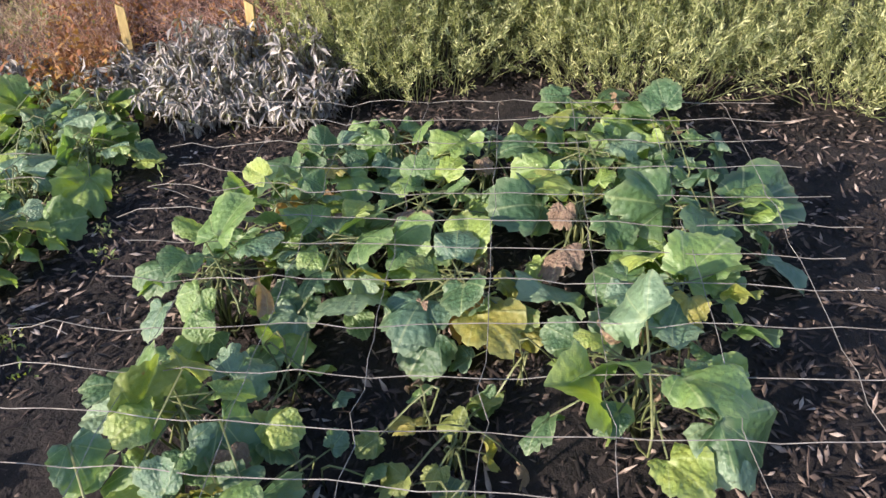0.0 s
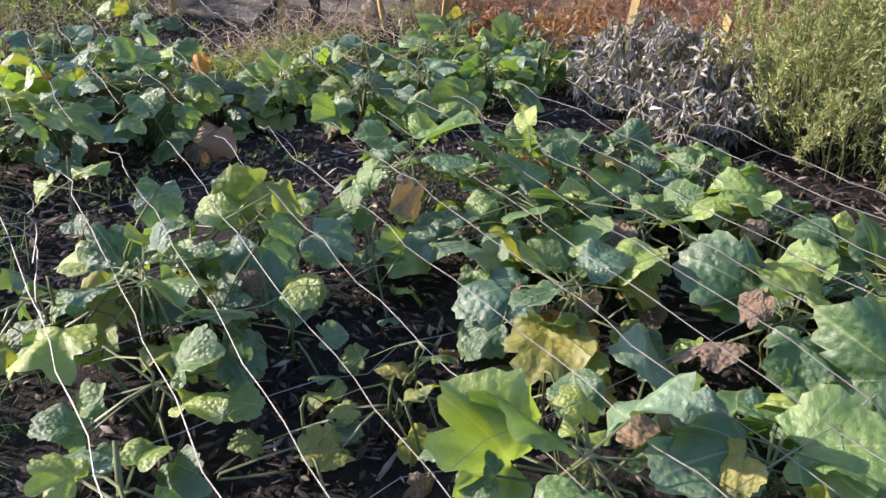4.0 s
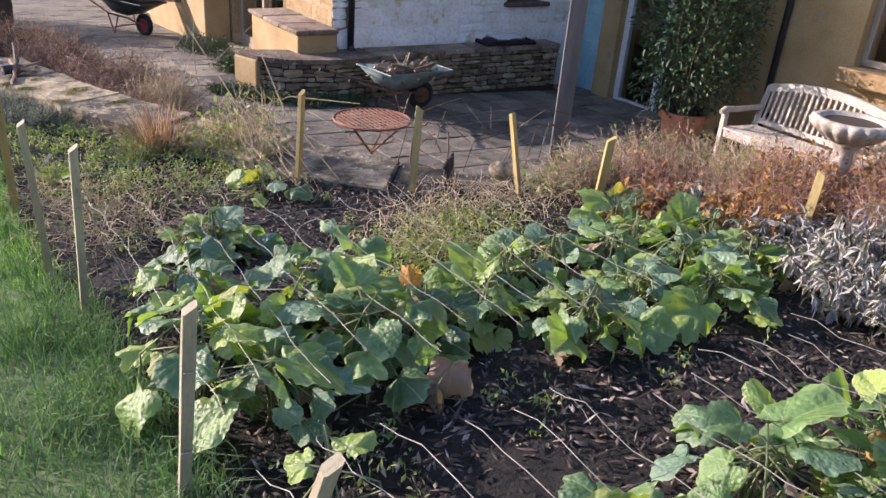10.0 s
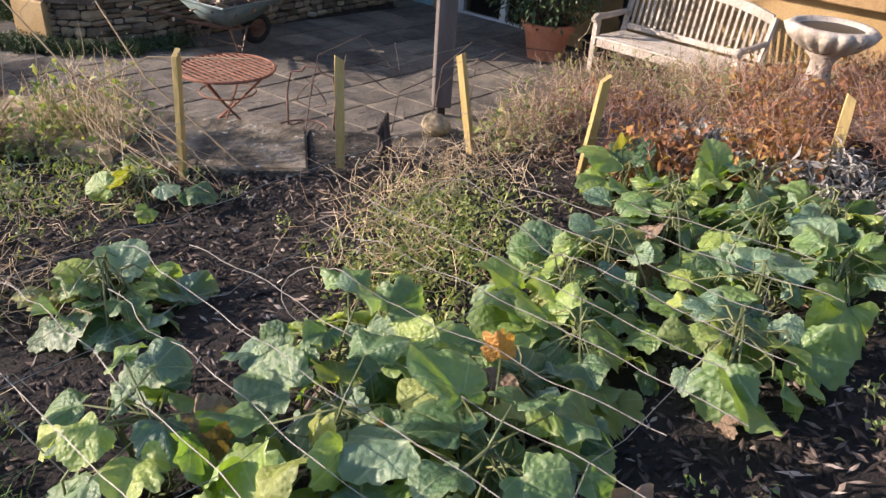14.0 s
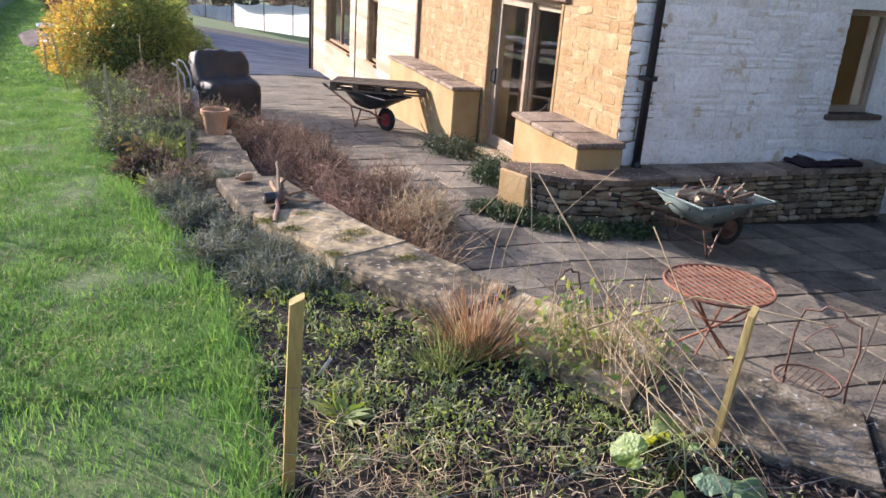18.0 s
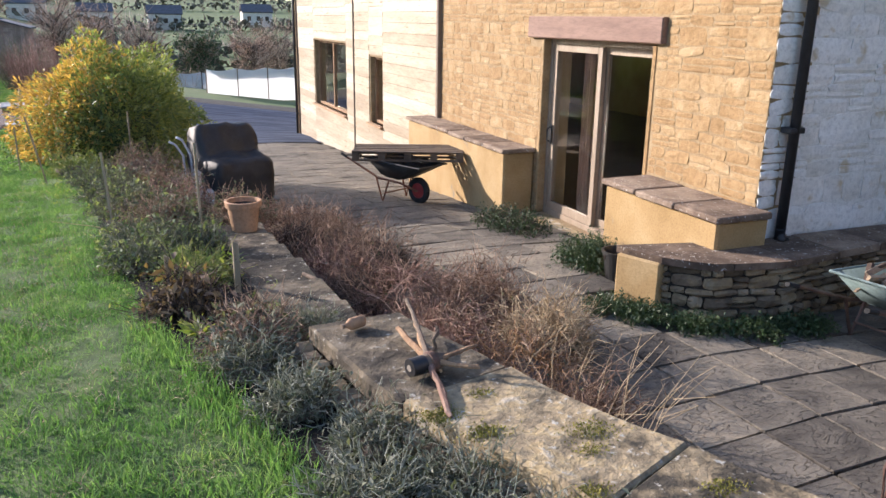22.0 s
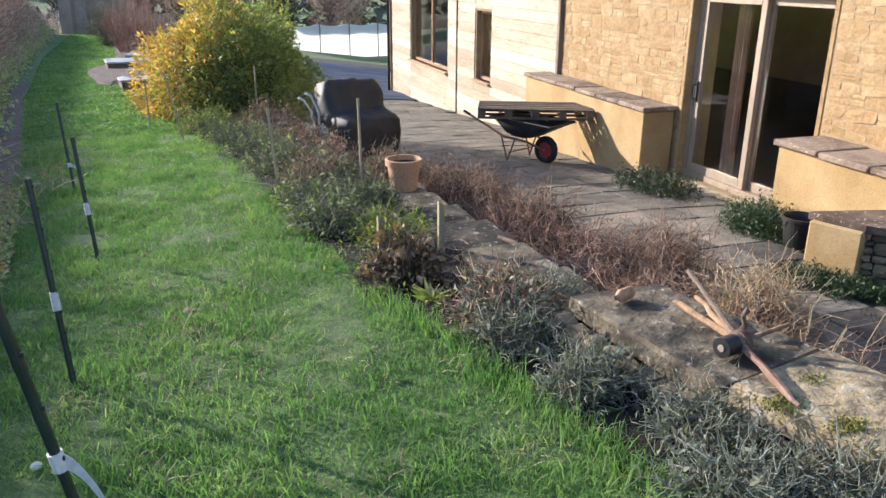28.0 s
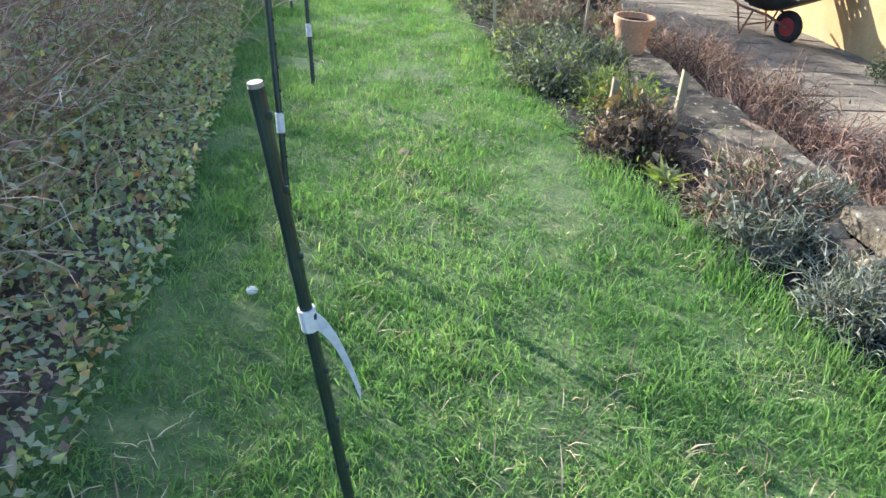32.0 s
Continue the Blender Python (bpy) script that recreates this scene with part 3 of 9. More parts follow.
def box(c, s, rot=None, bevel=0.0, jitter=0.0, rng=None):
    bm = bmesh.new()
    add_box(bm, c, s, rot, bevel, jitter, rng)
    return bm


def add_tube(bm, pts, radii, sides=6, cap=True):
    """A tube along points, with a radius for each."""
    pts = [Vector(p) for p in pts]
    if isinstance(radii, (int, float)):
        radii = [radii] * len(pts)
    rings = []
    ref = Vector((0.31, 0.17, 0.93))
    for k, p in enumerate(pts):
        d = (pts[min(k + 1, len(pts) - 1)] - pts[max(k - 1, 0)]).normalized()
        u = d.cross(ref)
        u = u.normalized() if u.length > 1e-4 else d.orthogonal().normalized()
        w = d.cross(u)
        rings.append([bm.verts.new(p + (u * math.cos(a) + w * math.sin(a)) * radii[k]) for a in (2 * math.pi * j / sides for j in range(sides))])
    for a, b in zip(rings, rings[1:]):
        for j in range(sides):
            bm.faces.new((a[j], a[(j + 1) % sides], b[(j + 1) % sides], b[j]))
    if cap:
        bm.faces.new(rings[0][::-1])
        bm.faces.new(rings[-1])


def tube(pts, radii, sides=6, cap=True):
    bm = bmesh.new()
    add_tube(bm, pts, radii, sides, cap)
    return bm


def lathe(profile, sides=28, lobes=0, depth=0.0, lobed=(0, 99)):
    """Turned round z: profile of (radius, height); lobes flute the rows of the given range."""
    bm = bmesh.new()
    rings = []
    for k, (r, z) in enumerate(profile):
        ring = []
        for j in range(sides):
            a = 2 * math.pi * j / sides
            rr = r * (1 + (depth * abs(math.sin(a * lobes / 2)) if lobes and lobed[0] <= k <= lobed[1] else 0))
            ring.append(bm.verts.new((rr * math.cos(a), rr * math.sin(a), z)))
        rings.append(ring)
    for a, b in zip(rings, rings[1:]):
        for j in range(sides):
            bm.faces.new((a[j], a[(j + 1) % sides], b[(j + 1) % sides], b[j]))
    if profile[0][0] > 1e-4:
        bm.faces.new(rings[0][::-1])
    if profile[-1][0] > 1e-4:
        bm.faces.new(rings[-1])
    return bm


def lerp_table(x, table):
    return float(np.interp(x, [a for a, _ in table], [b for _, b in table]))


# the lie of the land
GARDEN = [(-30, 0.9), (-3, 0.48), (1, 0.3), (2.2, 0.2), (3.5, 0.02), (4, -0.04), (8.4, -0.2), (12, -0.42), (16, -0.68), (20, -0.86), (30, -1.12), (44, -1.36), (60, -2.4), (120, -7), (220, -4), (420, 8), (700, 16)]
EDGE = [(6.6, -3.0), (6.3, 1.6), (5.4, 3.3), (3.6, 4.05), (2.55, 4.2), (2.05, 4.75), (1.75, 5.25), (1.2, 6.1), (0.92, 6.7), (0.72, 7.3), (0.52, 7.9), (0.42, 8.4), (0.42, 12.6), (0.2, 13.6), (-0.1, 16.5), (-0.6, 19.0), (-0.6, 60.0)]


def garden_z(x, y):
    fall = 0.13 * min(max(0.0, x + 2.5), 9.0) * min(1.0, max(0.0, (y - 22) / 10)) * min(1.0, max(0.0, (90 - y) / 30))
    return lerp_table(y, GARDEN) - fall + 0.16 * min(max(0.0, -7.2 - x), 60.0) * min(1.0, max(0.0, (y + 5) / 12))


def patio_z(x, y):
    return -0.85 - 0.055 * min(max(x - 3, 0), 5) - 0.066 * max(0.0, y - 10.5) if y < 40 else garden_z(x, y)


def edge_x(y):
    """Where the garden ends and the patio begins."""
    return float(np.interp(y, [p[1] for p in EDGE], [p[0] for p in EDGE]))


def ground_z(x, y):
    base = garden_z(x, y)
    if y < 34 and x > edge_x(y) - 0.02:
        p = patio_z(x, y) - 0.022
        k = min(1.0, max(0.0, (x - 12) / 10, (y - 29) / 5, (-1.5 - y) / 1.0))
        return p * (1 - k) + base * k
    dip = min(1.0, max(0.0, (y - 9.0) / 2.5)) * min(1.0, max(0.0, (x + 0.5) / 0.4)) * min(1.0, max(0.0, 16.0 - y))
    return base - 0.1 * dip


def axis_steps(lo, hi, fine, far_lo, far_hi):
    a = list(np.arange(lo, hi + 1e-6, fine))
    up, s = [], fine
    while (up[-1] if up else hi) < far_hi:
        s *= 1.35
        up.append((up[-1] if up else hi) + s)
    down, s = [], fine
    while (down[-1] if down else lo) > far_lo:
        s *= 1.35
        down.append((down[-1] if down else lo) - s)
    return down[::-1] + a + up


LAWN_R = [(-7.5, -0.15), (1.2, 0.05), (2.2, 0.2), (3.5, 0.14), (4.7, 0.0), (6.3, -0.02), (7.2, -0.2), (8.3, -0.42), (9.1, -0.66), (11.2, -0.86), (14.1, -1.2), (18.0, -1.85), (22.0, -2.75), (28.0, -3.35), (34.0, -3.9), (46.0, -5.2)]
LAWN_L = [(-7.5, -2.5), (6.0, -2.25), (8.0, -2.3), (10.0, -2.5), (12.0, -2.8), (15.0, -3.25), (21.0, -4.3), (31.0, -5.55), (46.0, -6.5)]


def build_ground():
    xs = axis_steps(-3.6, 9.0, 0.14, -700, 700)
    ys = axis_steps(-7.2, 24.0, 0.14, -120, 800)
    verts, faces, mids = [], [], []
    for y in ys:
        for x in xs:
            z = ground_z(x, y)
            if -4 < x < edge_x(y) and -7 < y < 21:
                z += 0.03 * noise.noise((x * 1.7, y * 1.7, 3)) + 0.014 * noise.noise((x * 7, y * 7, 1))
            verts.append((x, y, z))
    w = len(xs)
    for j in range(len(ys) - 1):
        for i in range(w - 1):
            faces.append((j * w + i, j * w + i + 1, (j + 1) * w + i + 1, (j + 1) * w + i))
            x, y = (xs[i] + xs[i + 1]) / 2, (ys[j] + ys[j + 1]) / 2
            if -7.2 < y < 46 and lerp_table(y, LAWN_L) < x < lerp_table(y, LAWN_R):
                mids.append(1)
            elif -7.2 < y < 14.5 and -0.8 < x < edge_x(y):
                mids.append(0)
            elif y > 40 or x < -5 or x > 20 or y < -10:
                mids.append(2)
            elif x < edge_x(y):
                mids.append(4 if x < -1.5 and y < 44 else 0 if y < 17 else 1)
            else:
                mids.append(3)
    ob = new("ground", mesh_of("ground", verts, faces, [M["soil"], M["lawn"], M["field"], M["earth"], M["litter"]], mids, True))
    return tagged(ob, "sloping garden ground with dark bark-mulched soil, lawn and far fields", "ground", kind="structure")


ground = build_ground()


# walls of stones
def rough_stone(sx, sy, sz, rng, chip=0.012):
    """A walling stone about the origin, its face (towards -y) rounded and uneven."""
    bm = bmesh.new()
    n = 3
    grid = []
    for j in range(n + 1):
        for i in range(n + 1):
            u, v = i / n, j / n
            edge = 0.0 if 0 < i < n and 0 < j < n else 1.0
            corner = 1.0 if i in (0, n) and j in (0, n) else 0.0
            x = (u - 0.5) * sx * (1 - 0.08 * corner) + rng.uniform(-1, 1) * chip * 0.7
            z = (v - 0.5) * sz * (1 - 0.16 * corner) + rng.uniform(-1, 1) * chip * 0.8
            grid.append(bm.verts.new((x, -sy * (1 - 0.4 * edge - 0.15 * corner + 0.28 * rng.uniform(-1, 1)), z)))
    for j in range(n):
        for i in range(n):
            a = j * (n + 1) + i
            bm.faces.new((grid[a], grid[a + 1], grid[a + n + 2], grid[a + n + 1]))
    rim = [grid[i] for i in range(n + 1)] + [grid[j * (n + 1) + n] for j in range(1, n + 1)] + [grid[n * (n + 1) + i] for i in range(n - 1, -1, -1)] + [grid[j * (n + 1)] for j in range(n - 1, 0, -1)]
    back = [bm.verts.new((v.co.x, 0.03, v.co.z)) for v in rim]
    for k in range(len(rim)):
        q = (k + 1) % len(rim)
        bm.faces.new((rim[q], rim[k], back[k], back[q]))
    return bm


STONES = {}


def stone_set(key, mat, count=14, proud=0.03, seed=3):
    """Unit stones of a few proportions, shared by the pieces of a wall."""
    if key not in STONES:
        r = random.Random(seed)
        STONES[key] = [mesh_from("stone", rough_stone(1.0, proud, 1.0, r, 0.06), mat, False) for _ in range(count)]
    return STONES[key]


def lay_wall(parent, place, length, height, holes, key, mats, row=(0.10, 0.2), width=(0.16, 0.5), joint=0.01, proud=0.02, near=lambda s, h: True, cap=300, seed=1, word="stone"):
    """Courses of stones on a wall. place(s, h) gives the matrix of a stone whose face looks to -y of it. The nearest ones are pieces, the rest one mesh."""
    r = random.Random(seed)
    shapes = stone_set(key, mats[0], proud=1.0, seed=seed + 5)
    vs, fs, made, h = [], [], 0, 0.0
    while h < height - 0.03:
        dz = min(r.uniform(*row), height - h)
        if height - h - dz < 0.06:
            dz = height - h
        s = -r.uniform(0, 0.2)
        while s < length:
            w = r.uniform(*width) * (0.7 + 2.0 * dz)
            a, b = max(s, 0.0), min(s + w, length)
            s += w
            for (x0, x1, z0, z1) in holes:
                if h + dz > z0 + 0.02 and h < z1 - 0.02:
                    if a < x0 < b and b <= x1 + 0.3:
                        b = x0
                    elif x0 <= a < x1 < b:
                        a = x1
                    elif a < x0 and b > x1:
                        b = x0
                    elif a >= x0 and b <= x1:
                        a = b
            if b - a < 0.05:
                continue
            m = place((a + b) / 2, h + dz / 2) @ Matrix.Diagonal((b - a - joint, proud * r.uniform(0.45, 1.35), (dz - joint) * r.uniform(0.94, 1.04), 1)) @ pose(0, 0, 0, 0, r.gauss(0, 2.2), 0)
            sh = r.choice(shapes)
            if r.random() < 0.5:
                m = m @ Matrix.Diagonal((-1, 1, -1, 1))
            cells = [(m, sh)]
            if dz > 0.1 and r.random() < 0.5:
                c = r.uniform(0.38, 0.62) * dz
                cells = [(place((a + b) / 2, h + z0 + zs / 2) @ Matrix.Diagonal((b - a - joint, proud * r.uniform(0.5, 1.3), zs - joint, 1)), r.choice(shapes)) for z0, zs in ((0, c), (c, dz - c))]
            for m, sh in cells:
                if made < cap and near((a + b) / 2, h + dz / 2):
                    under(word, sh, parent, m=m)
                    made += 1
                else:
                    k = len(vs)
                    vs += [m @ v.co for v in sh.vertices]
                    fs += [tuple(k + q for q in p.vertices) for p in sh.polygons]
        h += dz
    if vs:
        ob = under(word + "work", mesh_of(word + "work", vs, fs, mats[1]), parent)
        ob["kind"] = "stuff"


FX = 4.2            # plane of the long front, which looks to -x
GY = 9.8            # plane of the white gable, which looks to -y
BX = 8.3            # plane of the back wall behind the bench
TOP = 4.4
DOOR = (11.36, 13.5, -1.04, 1.13)


def slab_wall(name, pieces, mat, label):
    bm = bmesh.new()
    for lo, hi in pieces:
        add_box(bm, [(a + b) / 2 for a, b in zip(lo, hi)], [b - a for a, b in zip(lo, hi)])
    ob = new(name, mesh_from(name, bm, mat))
    return tagged(ob, label, "wall", kind="structure")


wall_front = slab_wall("wall_front", [((FX, GY, -1.6), (FX + 0.4, DOOR[0], TOP)), ((FX, DOOR[1], -1.8), (FX + 0.4, 16.85, TOP)), ((FX, DOOR[0], DOOR[3]), (FX + 0.4, DOOR[1], TOP)), ((FX, DOOR[0], -1.6), (FX + 0.4, DOOR[1], DOOR[2]))], M["mortar"], "sunlit golden rubble stone wall of the house front")
WIN1, WIN2 = (22.75, 25.9, -0.88, 0.78), (20.0, 20.85, -0.78, 0.58)
wall_timber = slab_wall("wall_timber", [((FX + 0.02, 16.85, -2.4), (FX + 0.4, WIN2[0], TOP)), ((FX + 0.02, WIN2[0], -2.4), (FX + 0.4, WIN2[1], WIN2[2])), ((FX + 0.02, WIN2[0], WIN2[3]), (FX + 0.4, WIN2[1], TOP)), ((FX + 0.02, WIN2[1], -2.4), (FX + 0.4, WIN1[0], TOP)), ((FX + 0.02, WIN1[0], -2.4), (FX + 0.4, WIN1[1], WIN1[2])), ((FX + 0.02, WIN1[0], WIN1[3]), (FX + 0.4, WIN1[1], TOP)), ((FX + 0.02, WIN1[1], -2.6), (FX + 0.4, 28.0, TOP))], M["mortar"], "timber-clad extension wall at the far end of the house")
GWIN = (6.95, 7.66, 0.14, 1.3)
wall_gable = slab_wall("wall_gable", [((FX + 0.4, GY, -1.6), (GWIN[0], GY + 0.4, TOP + 1)), ((GWIN[0], GY, -1.6), (GWIN[1], GY + 0.4, GWIN[2])), ((GWIN[0], GY, GWIN[3]), (GWIN[1], GY + 0.4, TOP + 1)), ((GWIN[1], GY, -1.6), (BX + 0.4, GY + 0.4, TOP + 1))], M["white_mortar"], "whitewashed rubble stone gable wall in shade")
BDOOR, GDOOR, BWIN = (9.2, 9.72, -1.2, 0.95), (7.3, 8.85, -1.2, 0.95), (2.2, 5.3, 0.12, 1.35)
bw = []
for (a, b, lo, hi) in (BDOOR, GDOOR, BWIN):
    bw += [((BX, a, -1.6), (BX + 0.4, b, lo)), ((BX, a, hi), (BX + 0.4, b, TOP))]
for a, b in ((BDOOR[1], GY), (GDOOR[1], BDOOR[0]), (BWIN[1], GDOOR[0]), (-4.0, BWIN[0])):
    bw.append(((BX, a, -1.6), (BX + 0.4, b, TOP)))
wall_back = slab_wall("wall_back", bw, M["render"], "ochre rendered wall behind the garden bench")
wall_far = slab_wall("wall_far", [((FX, 28.0, -2.8), (12.0, 28.4, TOP)), ((BX + 0.4, -4.0, -1.6), (12.0, -3.6, TOP)), ((12.0, -4.0, -2.8), (12.4, 28.4, TOP)), ((BX + 0.4, GY, -1.6), (BX + 0.8, GY + 0.4, TOP))], M["render"], "outer walls that close the house behind")
house_roof = slab_wall("roof", [((FX - 0.35, GY - 0.3, TOP), (12.6, 28.7, TOP + 0.25)), ((BX - 0.25, -4.2, TOP), (12.6, GY - 0.3, TOP + 0.25))], M["slate"], "slate roof of the house with low eaves")
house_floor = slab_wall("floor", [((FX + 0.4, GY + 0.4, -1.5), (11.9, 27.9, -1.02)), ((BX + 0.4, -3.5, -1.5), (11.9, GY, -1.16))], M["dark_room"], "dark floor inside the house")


# house: openings, cladding, trims
def beam(parent, name, lo, hi, mat, label="", bevel=0.004):
    bm = box([(a + b) / 2 for a, b in zip(lo, hi)], [b - a for a, b in zip(lo, hi)], bevel=bevel)
    return part(name, bm, mat, parent, label)


def pane(parent, lo, hi):
    ob = beam(parent, "glass", lo, hi, M["glass"], "clear reflecting pane", bevel=0)
    ob.visible_shadow = False
    return ob


def framed_x(name, x, y0, y1, z0, z1, mat, label, cols=1, rows=1, bar=0.06, depth=0.08, category="window"):
    """A window or door leaf that looks to -x: frame, bars and panes."""
    t = tagged(new(name), label, category, kind="structure")
    beam(t, "frame_rail", (x, y0, z0), (x + depth, y1, z0 + bar), mat)
    beam(t, "frame_rail", (x, y0, z1 - bar), (x + depth, y1, z1), mat)
    for k in range(cols + 1):
        y = y0 + (y1 - y0 - bar) * k / cols
        beam(t, "frame_stile", (x - 0.003, y, z0 + bar), (x + depth - 0.003, y + bar, z1 - bar), mat)
    for k in range(1, rows):
        z = z0 + (z1 - z0) * k / rows
        for c in range(cols):
            ya = y0 + (y1 - y0 - bar) * c / cols + bar
            yb = y0 + (y1 - y0 - bar) * (c + 1) / cols
            beam(t, "glazing_bar", (x + 0.01, ya, z - 0.015), (x + depth - 0.02, yb, z + 0.015), mat)
    for c in range(cols):
        ya = y0 + (y1 - y0 - bar) * c / cols + bar
        yb = y0 + (y1 - y0 - bar) * (c + 1) / cols
        pane(t, (x + depth * 0.45, ya, z0 + bar), (x + depth * 0.45 + 0.008, yb, z1 - bar))
    return t


# sliding garden door
sd = tagged(new("door_1"), "glazed double sliding door in a pale beige frame", "door", kind="structure")
dx, (dy0, dy1, dz0, dz1) = FX + 0.09, DOOR
for lo, hi, nm in (((dx, dy0, dz0), (dx + 0.14, dy1, dz0 + 0.07), "frame_rail"), ((dx, dy0, dz1 - 0.055), (dx + 0.14, dy1, dz1), "frame_rail"), ((dx, dy0, dz0 + 0.07), (dx + 0.14, dy0 + 0.07, dz1 - 0.055), "frame_stile"), ((dx, dy1 - 0.07, dz0 + 0.07), (dx + 0.14, dy1, dz1 - 0.055), "frame_stile")):
    beam(sd, nm, lo, hi, M["frame"])
for nm, ya, yb, xo in (("sliding_panel", 12.38, dy1 - 0.072, 0.01), ("fixed_panel", dy0 + 0.072, 12.44, 0.075)):
    za, zb, b = dz0 + 0.072, dz1 - 0.0552, 0.085
    pn = beam(sd, nm, (dx + xo, ya, za), (dx + xo + 0.055, ya + b, zb), M["frame"])
    for lo, hi, w in (((ya + 0, za), (yb, 0), "panel_stile"),):
        beam(pn, w, (dx + xo, yb - b, za), (dx + xo + 0.055, yb, zb), M["frame"])
    beam(pn, "panel_rail", (dx + xo, ya + b, za), (dx + xo + 0.055, yb - b, za + 0.1), M["frame"])
    beam(pn, "panel_rail", (dx + xo, ya + b, zb - b), (dx + xo + 0.055, yb - b, zb), M["frame"])
    pane(pn, (dx + xo + 0.024, ya + b, za + 0.1), (dx + xo + 0.032, yb - b, zb - b))
hd = bmesh.new()
add_box(hd, (dx - 0.005, dy1 - 0.115, -0.02), (0.02, 0.035, 0.24), bevel=0.004)
add_tube(hd, [(dx - 0.01, dy1 - 0.115, 0.07), (dx - 0.06, dy1 - 0.115, 0.05), (dx - 0.06, dy1 - 0.115, -0.09), (dx - 0.01, dy1 - 0.115, -0.11)], 0.011)
part("handle", hd, M["dark_metal"], sd, "black pull handle")
beam(sd, "threshold", (FX - 0.16, dy0 - 0.02, dz0 - 0.1), (dx, dy1 + 0.02, dz0 - 0.003), M["wallslab"], "worn stone threshold", 0.012)
lin = new("trim_lintel", mesh_from("lintel", box((FX + 0.02, 12.5, 1.265), (0.17, 2.66, 0.25), bevel=0.012), M["lintel"]))
tagged(lin, "dusky pink timber lintel with peeling paint", "lintel", kind="structure")
for y, nm in ((dy0 - 0.03, "trim_jamb_near"), (dy1 + 0.03, "trim_jamb_far")):
    ob = new(nm, mesh_from(nm, box((FX + 0.055, y, (dz0 + dz1) / 2), (0.13, 0.07, dz1 - dz0), bevel=0.01), M["stone"]))
    tagged(ob, "pale dressed door jamb", "jamb", kind="structure")

# things seen through the glass
room = thing("armchair", (5.9, 12.0, -1.02), "pale armchair just inside the glazed door", "armchair")
for nm, c, s in (("seat", (0, 0, 0.3), (0.7, 0.7, 0.3)), ("backrest", (0.3, 0, 0.6), (0.16, 0.7, 0.6)), ("armrest", (0, 0.36, 0.45), (0.7, 0.12, 0.3)), ("armrest", (0, -0.36, 0.45), (0.7, 0.12, 0.3))):
    part(nm, box(c, s, bevel=0.05), M["cushion"], room)
curt = bmesh.new()
for k in range(16):
    y0, y1 = 13.0 + k * 0.014, 13.0 + (k + 1) * 0.014
    a, b = 4.62 + 0.03 * math.sin(k * 1.3), 4.62 + 0.03 * math.sin((k + 1) * 1.3)
    q = [curt.verts.new(p) for p in ((a, y0, -1.0), (b, y1, -1.0), (b, y1, 1.05), (a, y0, 1.05), (a + 0.01, y0, -1.0), (b + 0.01, y1, -1.0), (b + 0.01, y1, 1.05), (a + 0.01, y0, 1.05))]
    curt.faces.new(q[:4])
    curt.faces.new(q[:3:-1])
tagged(new("curtain", mesh_from("curtain", curt, M["lintel"])), "dull red curtain gathered behind the glass door", "curtain")
wchair = thing("wooden_chair", (4.95, 11.75, -1.02), "plain orange-brown wooden chair inside the door", "chair")
for nm, c, s in (("seat", (0, 0, 0.45), (0.4, 0.4, 0.04)), ("backrest", (0.18, 0, 0.8), (0.03, 0.38, 0.28)), ("leg", (0.17, 0.17, 0.21), (0.04, 0.04, 0.43)), ("leg", (-0.17, 0.17, 0.21), (0.04, 0.04, 0.43)), ("leg", (0.17, -0.17, 0.21), (0.04, 0.04, 0.43)), ("leg", (-0.17, -0.17, 0.21), (0.04, 0.04, 0.43))):
    part(nm, box(c, s, bevel=0.006), M["rawwood"], wchair)
pail = thing("bucket", (4.75, 11.95, -1.02), "grey-blue plastic bucket on the floor indoors", "bucket")
part("pail", lathe([(0.10, 0), (0.14, 0.3), (0.15, 0.3), (0.145, 0.26), (0.13, 0.28), (0.09, 0.03), (0.0, 0.03)]), M["tarmac"], pail, smooth=True)
part("handle", tube([(0.14 * math.cos(a), 0.03, 0.28 - 0.14 * math.sin(a)) for a in np.linspace(0, math.pi, 9)], 0.004), M["steel"], pail)

# cladding
r = random.Random(21)
board_mesh = {}


def boards(parent, y0, y1, z0, z1):
    """Overlapping horizontal boards between two heights."""
    z = z0
    while z < z1 - 0.02:
        h = min(0.19, z1 - z)
        key = (round(y1 - y0, 2), round(h, 3))
        if key not in board_mesh:
            bm = bmesh.new()
            w = y1 - y0
            pts = [(0.0, 0), (-0.022, 0), (-0.025, 0.006), (-0.018, h - 0.003), (0.0, h - 0.003)]
            ring0 = [bm.verts.new((x, 0.002, zz)) for x, zz in pts]
            ring1 = [bm.verts.new((x, w - 0.002, zz)) for x, zz in pts]
            for k in range(5):
                q = (k + 1) % 5
                bm.faces.new((ring0[k], ring1[k], ring1[q], ring0[q]))
            bm.faces.new(ring0)
            bm.faces.new(ring1[::-1])
            board_mesh[key] = mesh_from("board", bm, M["timber"])
        under("board", board_mesh[key], parent, m=pose(FX + 0.02 + r.uniform(-0.003, 0.003), y0, z, 0, 0, 0))
        z += h


